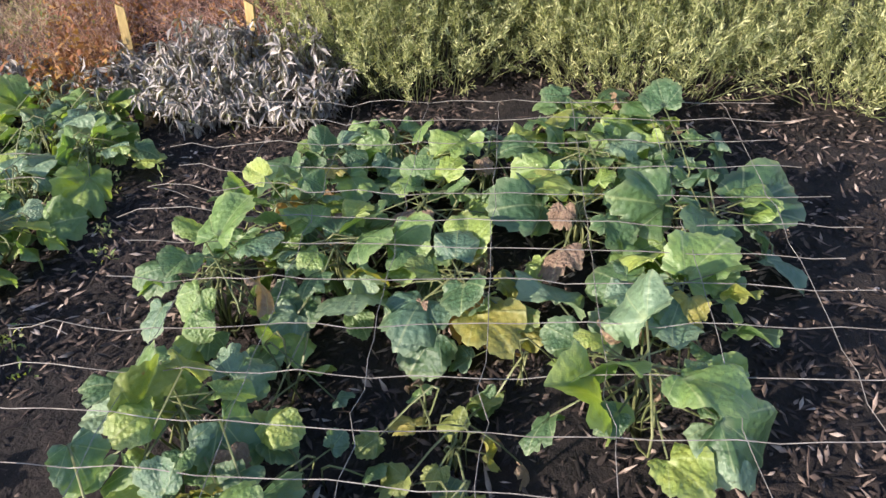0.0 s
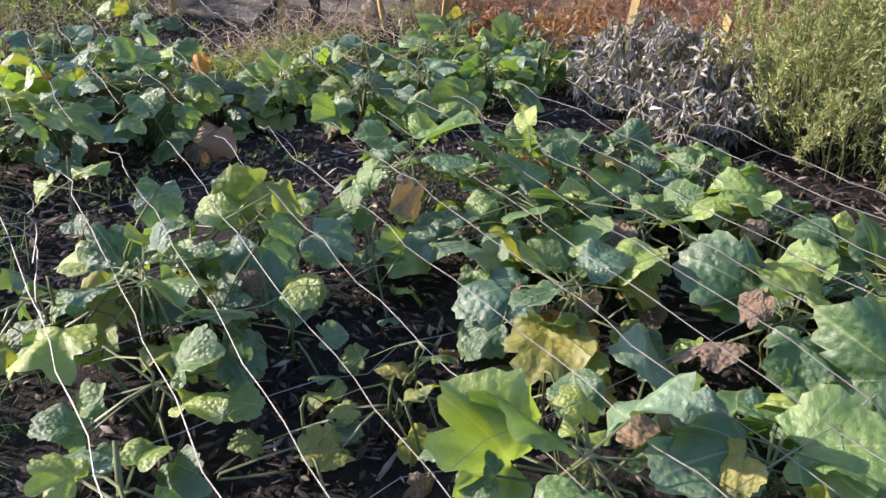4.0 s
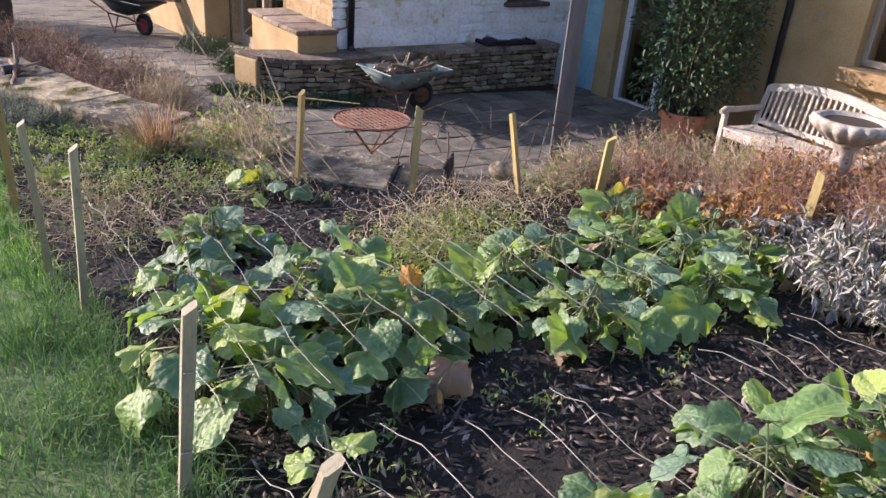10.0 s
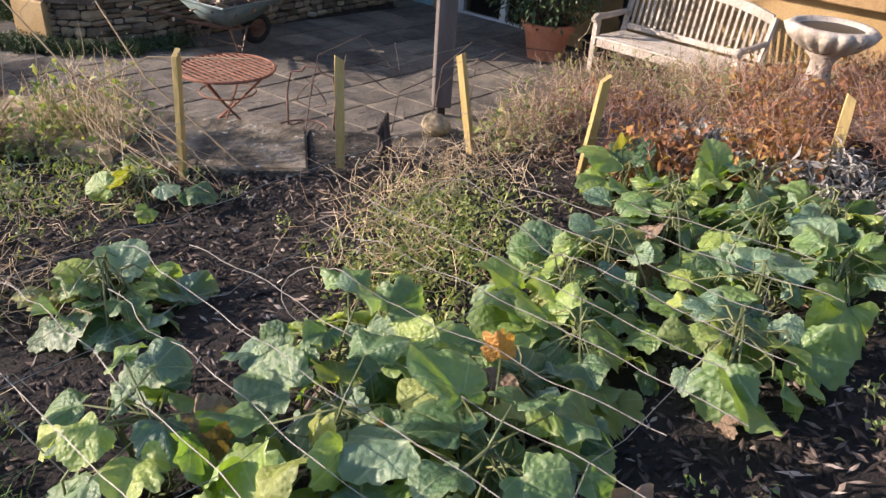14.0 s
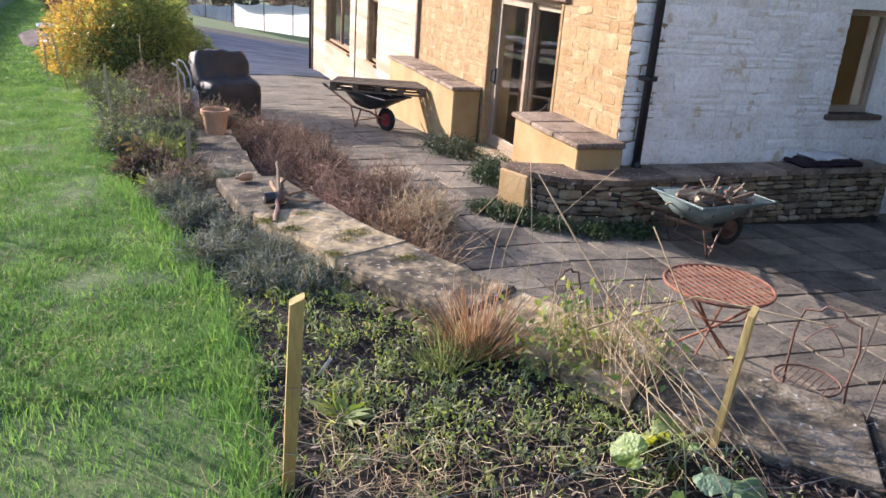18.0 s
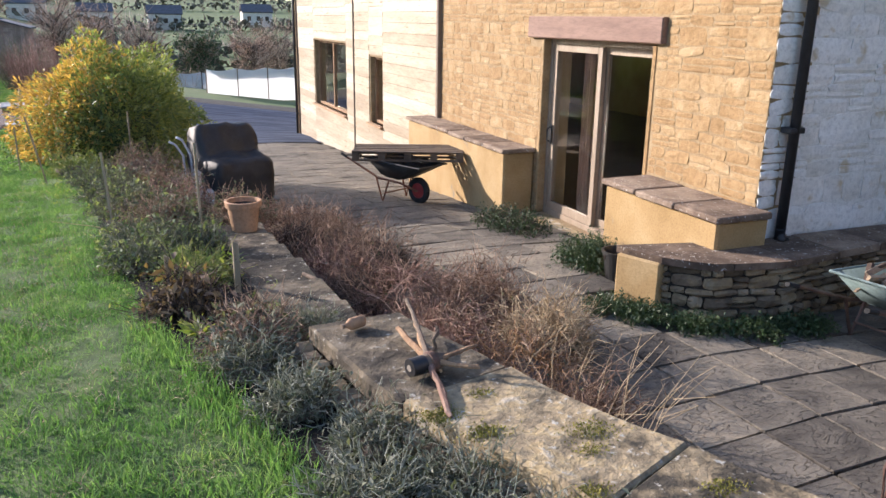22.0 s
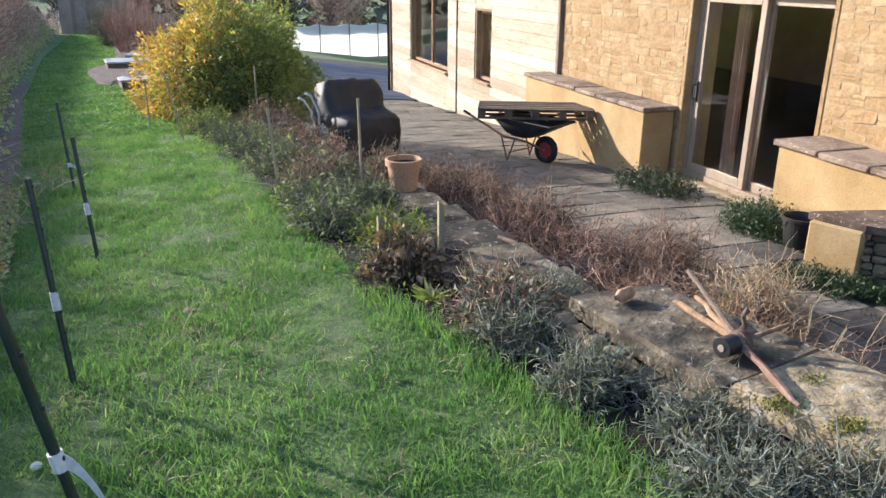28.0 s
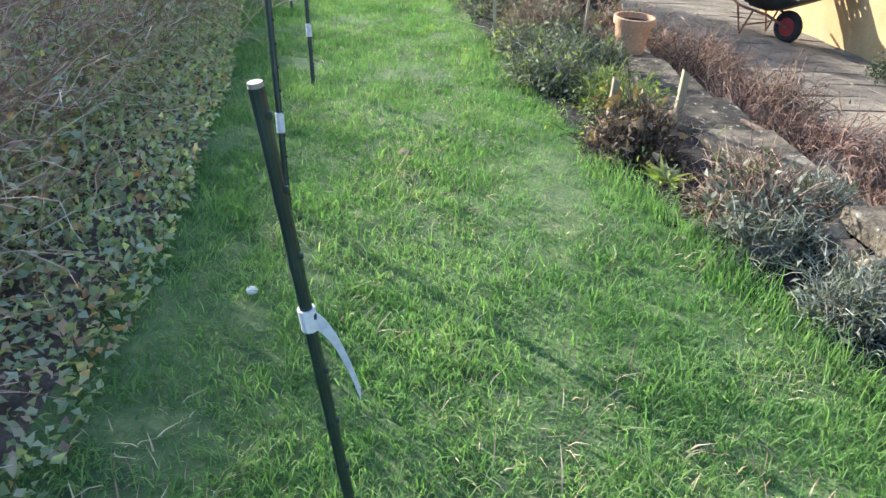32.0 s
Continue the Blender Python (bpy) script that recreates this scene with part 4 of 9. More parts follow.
for a, b in ((16.92, WIN2[0] - 0.05), (WIN2[1] + 0.05, 22.0), (22.06, WIN1[0] - 0.05), (WIN1[1] + 0.05, 27.94)):
    boards(wall_timber, a, b, -2.15, 2.75)
for a, b, w in ((WIN2[0] - 0.05, WIN2[1] + 0.05, WIN2), (WIN1[0] - 0.05, WIN1[1] + 0.05, WIN1)):
    boards(wall_timber, a, b, -2.15, w[2] - 0.04)
    boards(wall_timber, a, b, w[3] + 0.04, 2.75)
for nm, c, s, mt, lb in (("trim_junction", (FX - 0.02, 16.88, 1.4), (0.1, 0.09, 5.0), "oldwood", "dark timber strip where stone meets cladding"), ("trim_seam", (FX + 0.0, 22.03, 1.0), (0.05, 0.05, 6.2), "oldwood", "dark vertical seam in the cladding"), ("trim_corner", (FX - 0.01, 27.98, 1.0), (0.07, 0.08, 6.4), "oldwood", "dark corner strip of the cladding")):
    tagged(new(nm, mesh_from(nm, box(c, s, bevel=0.008), M[mt])), lb, "trim", kind="structure")
framed_x("window_1", FX + 0.12, WIN1[0], WIN1[1], WIN1[2], WIN1[3], M["rawwood"], "wide window with a brown timber frame in the cladding", cols=2)
framed_x("window_2", FX + 0.12, WIN2[0], WIN2[1], WIN2[2], WIN2[3], M["rawwood"], "narrow window with a brown timber frame in the cladding")
for nm, w in (("sill_1", WIN1), ("sill_2", WIN2)):
    tagged(new(nm, mesh_from(nm, box((FX + 0.02, (w[0] + w[1]) / 2, w[2] - 0.02), (0.2, w[1] - w[0] + 0.12, 0.04), bevel=0.006), M["rawwood"])), "brown timber window sill", "sill", kind="structure")

# back wall openings
framed_x("door_2", BX + 0.12, GDOOR[0], GDOOR[1], GDOOR[2], GDOOR[3], M["white_frame"], "pale glazed double doors in shade", cols=2, bar=0.1, category="door")
bd = tagged(new("door_3"), "pale blue panelled door standing in the corner", "door", kind="structure")
beam(bd, "leaf", (BX + 0.1, BDOOR[0] + 0.05, BDOOR[2]), (BX + 0.15, BDOOR[1] - 0.03, BDOOR[3] - 0.05), M["blue"])
for z in (-0.75, 0.35):
    beam(bd, "panel", (BX + 0.085, BDOOR[0] + 0.14, z - 0.35), (BX + 0.1, BDOOR[1] - 0.1, z + 0.35), M["blue"])
for lo, hi in (((BX + 0.05, BDOOR[0], BDOOR[2]), (BX + 0.17, BDOOR[0] + 0.05, BDOOR[3])), ((BX + 0.05, BDOOR[0] + 0.05, BDOOR[3] - 0.05), (BX + 0.17, BDOOR[1], BDOOR[3]))):
    beam(bd, "door_frame", lo, hi, M["frame"])
framed_x("window_3", BX + 0.12, BWIN[0], BWIN[1], BWIN[2] + 0.02, BWIN[3], M["frame"], "casement window with pale frame in the ochre wall", cols=4, rows=1, bar=0.07)
sl = tagged(new("sill_3"), "deep pale stone sill under the casement window", "sill", kind="structure")
for k in range(6):
    part("sill_stone", box((BX - 0.03, 1.95 + 0.62 * k, BWIN[2] - 0.075), (0.34, 0.612, 0.17), bevel=0.012), M["stone"], sl)
gw = tagged(new("window_4"), "dark window with pale timber frame in the white gable", "window", kind="structure")
GW0, GW1, GWA, GWB = 6.95, 7.66, 0.14, 1.3
for lo, hi, nm in (((GW0, GY + 0.14, GWA), (GW1, GY + 0.22, GWA + 0.07), "frame_rail"), ((GW0, GY + 0.14, GWB - 0.07), (GW1, GY + 0.22, GWB), "frame_rail"), ((GW0, GY + 0.14, GWA + 0.07), (GW0 + 0.06, GY + 0.22, GWB - 0.07), "frame_stile"), ((GW1 - 0.06, GY + 0.14, GWA + 0.07), (GW1, GY + 0.22, GWB - 0.07), "frame_stile")):
    beam(gw, nm, lo, hi, M["frame"])
pane(gw, (GW0 + 0.06, GY + 0.18, GWA + 0.07), (GW1 - 0.06, GY + 0.188, GWB - 0.07))
tagged(new("sill_4", mesh_from("sill", box(((GW0 + GW1) / 2, GY + 0.03, GWA - 0.03), (GW1 - GW0 + 0.1, 0.22, 0.06), bevel=0.008), M["oldwood"])), "dark timber sill under the gable window", "sill", kind="structure")

# rainwater pipes
dp = thing("downpipe", (4.42, GY - 0.09, -0.42), "black cast rainwater downpipe on the white gable", "downpipe")
part("pipe", tube([(0, 0, 0.0), (0, 0, 5.2)], 0.043, 12), M["dark_metal"], dp, smooth=True)
part("shoe", tube([(0, 0, 0.1), (0, -0.01, 0.03), (0, -0.06, 0.0)], 0.046, 12), M["dark_metal"], dp, smooth=True)
for z in (0.93, 2.0, 3.4):
    part("bracket", box((0, 0.02, z), (0.16, 0.12, 0.05), bevel=0.01), M["dark_metal"], dp)
dp2 = thing("downpipe", (BX - 0.06, 6.2, -1.15), "dark rainwater downpipe on the ochre wall", "downpipe")
part("pipe", tube([(0, 0, 0.0), (0, 0, 5.4)], 0.04, 12), M["dark_metal"], dp2, smooth=True)
for z in (0.5, 2.2):
    part("bracket", box((0.02, 0, z), (0.1, 0.13, 0.05), bevel=0.01), M["dark_metal"], dp2)
dp3 = thing("downpipe", (FX - 0.08, 28.06, -2.02), "dark rainwater pipe at the corner of the cladding", "downpipe")
part("pipe", tube([(0, 0, 0.0), (0, 0, 6.4)], 0.04, 10), M["dark_metal"], dp3, smooth=True)
for z in (0.6, 2.6, 4.6):
    part("bracket", box((0.02, 0, z), (0.1, 0.13, 0.05), bevel=0.01), M["dark_metal"], dp3)

# rendered seat blocks with stone caps
def seat_block(name, x0, x1, y0, y1, z0, z1, caps, label, over=0.04):
    t = thing(name, (0, 0, 0), label, "wall")
    part("body", box(((x0 + x1) / 2, (y0 + y1) / 2, (z0 + z1 - 0.055) / 2), (x1 - x0, y1 - y0, z1 - 0.055 - z0), bevel=0.02), M["render"], t)
    n = caps
    for k in range(n):
        a, b = y0 - over + (y1 - y0 + 2 * over) * k / n, y0 - over + (y1 - y0 + 2 * over) * (k + 1) / n
        part("cap_stone", box(((x0 - over + x1) / 2, (a + b) / 2, z1 - 0.0275 + rnd.uniform(-0.004, 0.004)), (x1 - x0 + over, b - a - 0.012, 0.055), bevel=0.012, jitter=0.004, rng=rnd), M["capstone"], t)
    return t


seat_block("garden_pier", 3.66, FX - 0.01, 9.62, 11.2, -1.1, -0.13, 3, "ochre rendered block with stone caps beside the glass door")
seat_block("garden_wall", 3.76, FX - 0.01, 13.62, 17.2, -1.75, -0.22, 6, "long ochre rendered wall with stone caps against the house")

# curved stone wall and its top
CURVE = [(3.17, 9.64), (3.42, 9.37), (4.0, 9.24), (4.9, 9.33), (5.8, 9.44), (6.7, 9.46), (7.75, 9.46)]
cum = [0.0]
for a, b in zip(CURVE, CURVE[1:]):
    cum.append(cum[-1] + math.dist(a, b))


def on_curve(s):
    x = float(np.interp(s, cum, [p[0] for p in CURVE]))
    y = float(np.interp(s, cum, [p[1] for p in CURVE]))
    e = 0.12
    xa, ya = float(np.interp(s - e, cum, [p[0] for p in CURVE])), float(np.interp(s - e, cum, [p[1] for p in CURVE]))
    xb, yb = float(np.interp(s + e, cum, [p[0] for p in CURVE])), float(np.interp(s + e, cum, [p[1] for p in CURVE]))
    return x, y, math.degrees(math.atan2(yb - ya, xb - xa))


cw = thing("curved_wall", (0, 0, 0), "low curved wall of grey walling stone with a flagged top", "wall")
bm = bmesh.new()
front = [(*on_curve(s)[:2], s) for s in np.linspace(0, cum[-1], 40)]
lows, tops = [], []
for x, y, s in front:
    lows.append(bm.verts.new((x, y, -1.2)))
    tops.append(bm.verts.new((x, y, -0.47)))
for k in range(39):
    bm.faces.new((lows[k], lows[k + 1], tops[k + 1], tops[k]))
bk = [(7.75, GY - 0.002), (4.3, GY - 0.002), (3.64, 9.7), (3.64, 9.84), (3.06, 9.97)]
bl, bt = [bm.verts.new((x, y, -1.2)) for x, y in bk], [bm.verts.new((x, y, -0.47)) for x, y in bk]
ring_l, ring_t = lows + bl, tops + bt
for k in range(39, len(ring_l)):
    q = (k + 1) % len(ring_l)
    bm.faces.new((ring_l[k], ring_l[q], ring_t[q], ring_t[k]))
bm.faces.new(ring_t)
part("core", bm, M["dark_joint"], cw)
part("rendered_end", box((3.085, 9.8, -0.83), (0.1, 0.4, 0.74), Euler((0, 0, 0.37)).to_matrix(), 0.015), M["render"], cw, "ochre rendered end")
n = 9
for k in range(n):
    s0, s1 = cum[-1] * k / n + (0.006 if k else -0.02), cum[-1] * (k + 1) / n - 0.006
    bm = bmesh.new()
    fr = []
    for s in np.linspace(s0, s1, 5):
        x, y, a = on_curve(min(max(s, 0), cum[-1]))
        fr.append(Vector((x + 0.05 * math.sin(radians(a)), y - 0.05 * math.cos(radians(a)), 0)))
    x0, x1 = fr[0].x, fr[-1].x
    if k == 0:
        back = [Vector((3.64, 9.6, 0)), Vector((3.64, 9.87, 0)), Vector((3.0, 10.02, 0)), Vector((3.02, 9.9, 0))]
    else:
        back = [Vector((x1, GY - 0.03, 0)), Vector((max(x0, 3.64), GY - 0.03, 0))]
        if x0 < 3.64:
            back.append(Vector((3.64, 9.6, 0)))
    ring = fr + back
    za, zb = -0.468, -0.41 + rnd.uniform(-0.004, 0.004)
    va, vb = [bm.verts.new((p.x, p.y, za)) for p in ring], [bm.verts.new((p.x, p.y, zb)) for p in ring]
    bm.faces.new(vb)
    bm.faces.new(va[::-1])
    for j in range(len(ring)):
        q = (j + 1) % len(ring)
        bm.faces.new((va[j], va[q], vb[q], vb[j]))
    part("cap_stone", bm, M["capstone"], cw)


# growing things: builders
def poly_has(poly, x, y):
    inside = False
    for (x0, y0), (x1, y1) in zip(poly, poly[1:] + poly[:1]):
        if (y0 > y) != (y1 > y) and x < (x1 - x0) * (y - y0) / (y1 - y0) + x0:
            inside = not inside
    return inside


def leaf_shape(seed, lobes=5, ruffle=0.06, fold=0.25, droop=0.3, tear=0.0):
    """A broad rounded leaf of unit width with a wavy, toothed margin: stalk at the origin, tip along +y. Returns verts, faces, vein strength."""
    r = random.Random(seed)
    rings, n = 5, 44
    ph, ph2, bend = r.uniform(0, 6), r.uniform(0, 6), r.uniform(-0.2, 0.2)
    verts, vein = [(0, 0.06, 0)], [1.0]
    for k in range(1, rings + 1):
        f = k / rings
        for j in range(n):
            a = -math.pi / 2 + 2 * math.pi * (j + 0.5) / n     # notch at -90 degrees
            off = abs((a + math.pi / 2 + math.pi) % (2 * math.pi) - math.pi)   # angle from the notch
            rad = 0.5 * (1 + 0.03 * math.cos(lobes * (a - math.pi / 2)) + 0.05 * math.sin(3 * a + ph) + 0.03 * math.sin(7 * a + ph2))
            rad *= 0.45 + 0.55 * min(1.0, off / 0.6)
            rad *= 1 + 0.10 * max(0, math.sin(a))
            if k == rings:
                rad *= 1 + r.uniform(-0.035, 0.035) + 0.05 * (j % 2)
                if tear and r.random() < tear:
                    rad *= r.uniform(0.62, 0.86)
            x, y = rad * f * math.cos(a), 0.32 + rad * f * 1.06 * math.sin(a) - 0.32 * (1 - f) * 0.8
            z = ruffle * f * f * (1.2 * math.sin(a * 3 + ph) + 0.8 * math.sin(a * 5 + ph2)) + 0.018 * f * math.sin(a * 11 + 4 * f + ph) * (k > 2)
            z += fold * abs(x) * 0.6 + bend * x - droop * (x * x * 0.9 + max(0, y - 0.25) ** 2)
            z += 0.018 * r.uniform(-1, 1) * f - (0.05 * (0.5 + 0.5 * math.sin(2 * a + ph)) if k == rings else 0.0)
            verts.append((x, y, z))
            vein.append(max(0.0, 0.4 if k == rings else 0.0))
    faces = [(0, 1 + j, 1 + (j + 1) % n) for j in range(n)]
    for k in range(rings - 1):
        for j in range(n):
            a, b = 1 + k * n + j, 1 + k * n + (j + 1) % n
            faces.append((a, a + n, b + n, b))
    return verts, faces, vein


LEAVES = {}


def leaf_mesh(mat_key, variant):
    key = (mat_key, variant)
    if key not in LEAVES:
        torn = 0.12 if mat_key not in ("leaf", "leaf_blue") else (0.0, 0.05, 0.12)[variant % 3]
        v, f, ve = leaf_shape(variant * 7 + 3, 5 + variant % 3, 0.045 + 0.025 * (variant % 3), (0.55, 0.1, -0.3, 0.35)[variant % 4], (0.2, 0.75, 0.45)[variant % 3] * (2.2 if mat_key == "leaf_brown" else 1), torn)
        me = mesh_of("leaf", v, f, M[mat_key], smooth=True)
        at = me.attributes.new("vein", "FLOAT", "POINT")
        at.data.foreach_set("value", ve)
        LEAVES[key] = me
    return LEAVES[key]


STALKS = []
for k in range(4):
    bend = 0.10 + 0.06 * k
    bm = bmesh.new()
    add_tube(bm, [(0, bend * math.sin(math.pi * f) * 0.8, f) for f in np.linspace(0, 1, 6)], [0.0042, 0.004, 0.0036, 0.0032, 0.003, 0.0025], 5)
    STALKS.append(mesh_from("stalk", bm, M["stalk"], True))


def broad_plant(x, y, n, spread, tall, rng, label, yellow=0.06, brown=0.05, size=(0.07, 0.165), group="broad-leaved plants in the bed", name="leafy_plant"):
    """Leaves on long stalks round a crown; every leaf and stalk is a part."""
    z = ground_z(x, y)
    t = thing(name, (x, y, z - 0.01), label, "plant", group)
    for k in range(n):
        a = 2.4 * k + rng.uniform(-0.5, 0.5)
        f = (k + 0.6) / n
        rad = spread * math.sqrt(f) * rng.uniform(0.75, 1.1)
        h = tall * (1.08 - 0.62 * f) * rng.uniform(0.8, 1.15)
        p = Vector((rad * math.cos(a), rad * math.sin(a), max(0.05, h)))
        u = rng.random()
        low = h < tall * 0.55
        key = "leaf_brown" if u < brown * (2.2 if low else 0.6) else "leaf_yellow" if u < brown + yellow else "leaf_blue" if u > 0.82 else "leaf"
        s = (size[0] + (size[1] - size[0]) * rng.random() ** 1.4) * (1.2 if k % 6 == 0 else 1.0) * (0.8 if key == "leaf_brown" else 1.0)
        out = math.degrees(a) - 90 + rng.uniform(-30, 30)
        tip = rng.gauss(-12 + 12 * (h / tall), 24) - (35 if key == "leaf_brown" else 0)
        m = Matrix.Translation(p) @ pose(0, 0, 0, 0, 0, out) @ pose(0, 0, 0, tip, rng.gauss(0, 23), 0) @ Matrix.Scale(s, 4)
        under("leaf", leaf_mesh(key, rng.randrange(9)), t, m=m)
        foot = Vector((0.03 * math.cos(a), 0.03 * math.sin(a), 0))
        d = p - foot
        q = d.to_track_quat("Z", "Y").to_matrix().to_4x4()
        under("stalk", rng.choice(STALKS), t, m=Matrix.Translation(foot) @ q @ Matrix.Diagonal((1, 1, d.length, 1)))
    return t


def stuff(name, me, parent, label=""):
    """Uncountable small pieces, joined."""
    name = {"stems": "stem_growth", "twigs": "twig_growth", "tips": "tip_growth", "leaves": "foliage", "needles": "foliage", "seed_heads": "seed_growth", "bare_twigs": "twig_growth", "limbs": "limb_growth", "branches": "branch_growth", "tufts": "moss_growth", "runners": "runner_growth", "chips": "chip_litter", "near_leaves": "near_foliage", "far_leaves": "far_foliage", "turning_leaves": "turning_foliage", "crowns": "canopy", "long_tufts": "long_grass", "tussocks": "tussock_grass"}.get(name, name)
    ob = under(name, me, parent, label)
    tagged(ob, label, "", "", "stuff")
    return ob


def leaf_soup(name, pos, direction, length, width, mat, rng, fold=0.25, jitter=0.5, smooth=False):
    """Many small folded leaves: pos and direction are arrays, length and width give ranges."""
    pos, d = np.asarray(pos, float), np.asarray(direction, float)
    n = len(pos)
    g = np.random.default_rng(rng.randrange(10**6))
    d = d + g.normal(0, jitter, (n, 3))
    d /= np.linalg.norm(d, axis=1)[:, None] + 1e-9
    ref = g.normal(0, 1, (n, 3)) * 0.6 + np.array([0, 0, 1.0])
    s = np.cross(d, ref)
    s /= np.linalg.norm(s, axis=1)[:, None] + 1e-9
    up = np.cross(s, d)
    ln, wd = g.uniform(*length, n)[:, None], g.uniform(*width, n)[:, None]
    mid = pos + d * ln * 0.5
    v = np.stack([pos, mid + s * wd * 0.5 + up * wd * fold, mid, mid - s * wd * 0.5 + up * wd * fold, pos + d * ln - up * ln * 0.12], 1).reshape(-1, 3)
    b = np.arange(n)[:, None] * 5
    f = np.concatenate([b + np.array([[0, 1, 2]]), b + np.array([[1, 4, 2]]), b + np.array([[4, 3, 2]]), b + np.array([[3, 0, 2]])])
    return soup(name, v, f, mat, smooth)


def needle_soup(name, pos, direction, length, width, mat, rng):
    """Many narrow flat needles, pointed at both ends."""
    g = np.random.default_rng(rng.randrange(10**6))
    pos, d = np.asarray(pos, float), np.asarray(direction, float)
    n = len(pos)
    d = d / (np.linalg.norm(d, axis=1)[:, None] + 1e-9)
    s = np.cross(d, g.normal(0, 1, (n, 3)))
    s /= np.linalg.norm(s, axis=1)[:, None] + 1e-9
    ln, wd = g.uniform(*length, n)[:, None], g.uniform(*width, n)[:, None]
    mid = pos + d * ln * 0.45
    v = np.stack([pos, mid + s * wd * 0.5, pos + d * ln, mid - s * wd * 0.5], 1).reshape(-1, 3)
    return soup(name, v, np.arange(n)[:, None] * 4 + np.array([[0, 1, 2, 3]]), mat)


def twig_soup(name, start, end, radius, mat, rng, wave=0.08, segs=4, sides=3, sag=0.0):
    """Many thin bent twigs from start to end."""
    a, b = np.asarray(start, float), np.asarray(end, float)
    n = len(a)
    g = np.random.default_rng(rng.randrange(10**6))
    ln = np.linalg.norm(b - a, axis=1)[:, None]
    d = (b - a) / (ln + 1e-9)
    u = np.cross(d, np.array([0.3, 0.5, 0.81]))
    u /= np.linalg.norm(u, axis=1)[:, None] + 1e-9
    w = np.cross(d, u)
    rows, rad = [], np.broadcast_to(np.asarray(radius, float), (n,))[:, None]
    ph = g.uniform(-1, 1, (n, 2))
    for k in range(segs + 1):
        f = k / segs
        c = a + (b - a) * f + (u * ph[:, :1] + w * ph[:, 1:]) * ln * wave * math.sin(math.pi * f) + np.array([0, 0, -1]) * sag * ln * f * f
        if 0 < k < segs:
            c = c + g.normal(0, 1, (n, 3)) * ln * wave * 0.22
        for j in range(sides):
            t = 2 * math.pi * j / sides
            rows.append(c + (u * math.cos(t) + w * math.sin(t)) * rad * (1 - 0.6 * f))
    v = np.stack(rows, 1)
    per = (segs + 1) * sides
    base = np.arange(n)[:, None] * per
    f = []
    for k in range(segs):
        for j in range(sides):
            f.append(base + np.array([[k * sides + j, k * sides + (j + 1) % sides, (k + 1) * sides + (j + 1) % sides, (k + 1) * sides + j]]))
    return soup(name, v.reshape(-1, 3), np.concatenate(f), mat)


def twig_shrub(name, x, y, rx, ry, h, mat, rng, label, n=260, category="shrub", group="", z=None, leaf=None, leaves=0, leaf_len=(0.03, 0.06), lean=(0, 0), tangle=0.0, sub=3, rad=0.0028, wave=0.1, heads=None, spread=1.0):
    """A dead or bare shrub: stems from a crown, each forking into side twigs; some leaves where given."""
    g = np.random.default_rng(rng.randrange(10**6))
    z = ground_z(x, y) if z is None else z
    t = thing(name, (x, y, z - 0.01), label, category, group)
    a = g.uniform(0, 2 * np.pi, n)
    q = np.sqrt(g.uniform(0, 1, n))
    foot = np.stack([rx * 0.55 * q * np.cos(a), ry * 0.55 * q * np.sin(a), np.zeros(n)], 1)
    tip = np.stack([rx * spread * q * np.cos(a) * g.uniform(0.8, 1.25, n), ry * spread * q * np.sin(a) * g.uniform(0.8, 1.25, n), h * (1.05 - 0.45 * q * q) * g.uniform(0.6, 1.1, n)], 1) + np.array([lean[0], lean[1], 0]) * h
    if tangle:
        tip = tip + g.normal(0, tangle, (n, 3)) * np.array([rx, ry, h * 0.6])
        tip[:, 2] = np.maximum(tip[:, 2], 0.04)
    stuff("stems", twig_soup("stems", foot, tip, rad, mat, rng, wave), t)
    ends = [tip]
    if sub:
        k = np.repeat(np.arange(n), sub)
        f = g.uniform(0.35, 0.95, len(k))[:, None]
        s = foot[k] + (tip[k] - foot[k]) * f
        d = (tip[k] - foot[k]) * g.uniform(0.15, 0.4, len(k))[:, None] + g.normal(0, 1, (len(k), 3)) * h * (0.13 + 0.15 * tangle)
        d[:, 2] = np.where(g.uniform(0, 1, len(k)) < tangle, d[:, 2], np.abs(d[:, 2]) * 0.8)
        stuff("twigs", twig_soup("twigs", s, s + d, rad * 0.6, mat, rng, wave * 1.3, 3), t)
        ends.append(s + d)
    if leaf is not None and leaves:
        e = np.concatenate(ends)
        p = e[g.integers(0, len(e), leaves)] + g.normal(0, h * 0.05, (leaves, 3))
        p[:, 2] = np.maximum(p[:, 2] * g.uniform(0.35, 1.0, leaves), 0.01)
        dd = g.normal(0, 1, (leaves, 3)) + np.array([0, 0, 0.3])
        stuff("leaves", leaf_soup("leaves", p, dd, leaf_len, (leaf_len[0] * 0.5, leaf_len[1] * 0.5), leaf, rng), t)
    if heads is not None:
        e = tip
        p = np.repeat(e, 6, 0) + g.normal(0, 0.012, (len(e) * 6, 3))
        stuff("seed_heads", leaf_soup("seed_heads", p, g.normal(0, 1, (len(p), 3)), (0.012, 0.028), (0.006, 0.012), heads, rng), t)
    return t


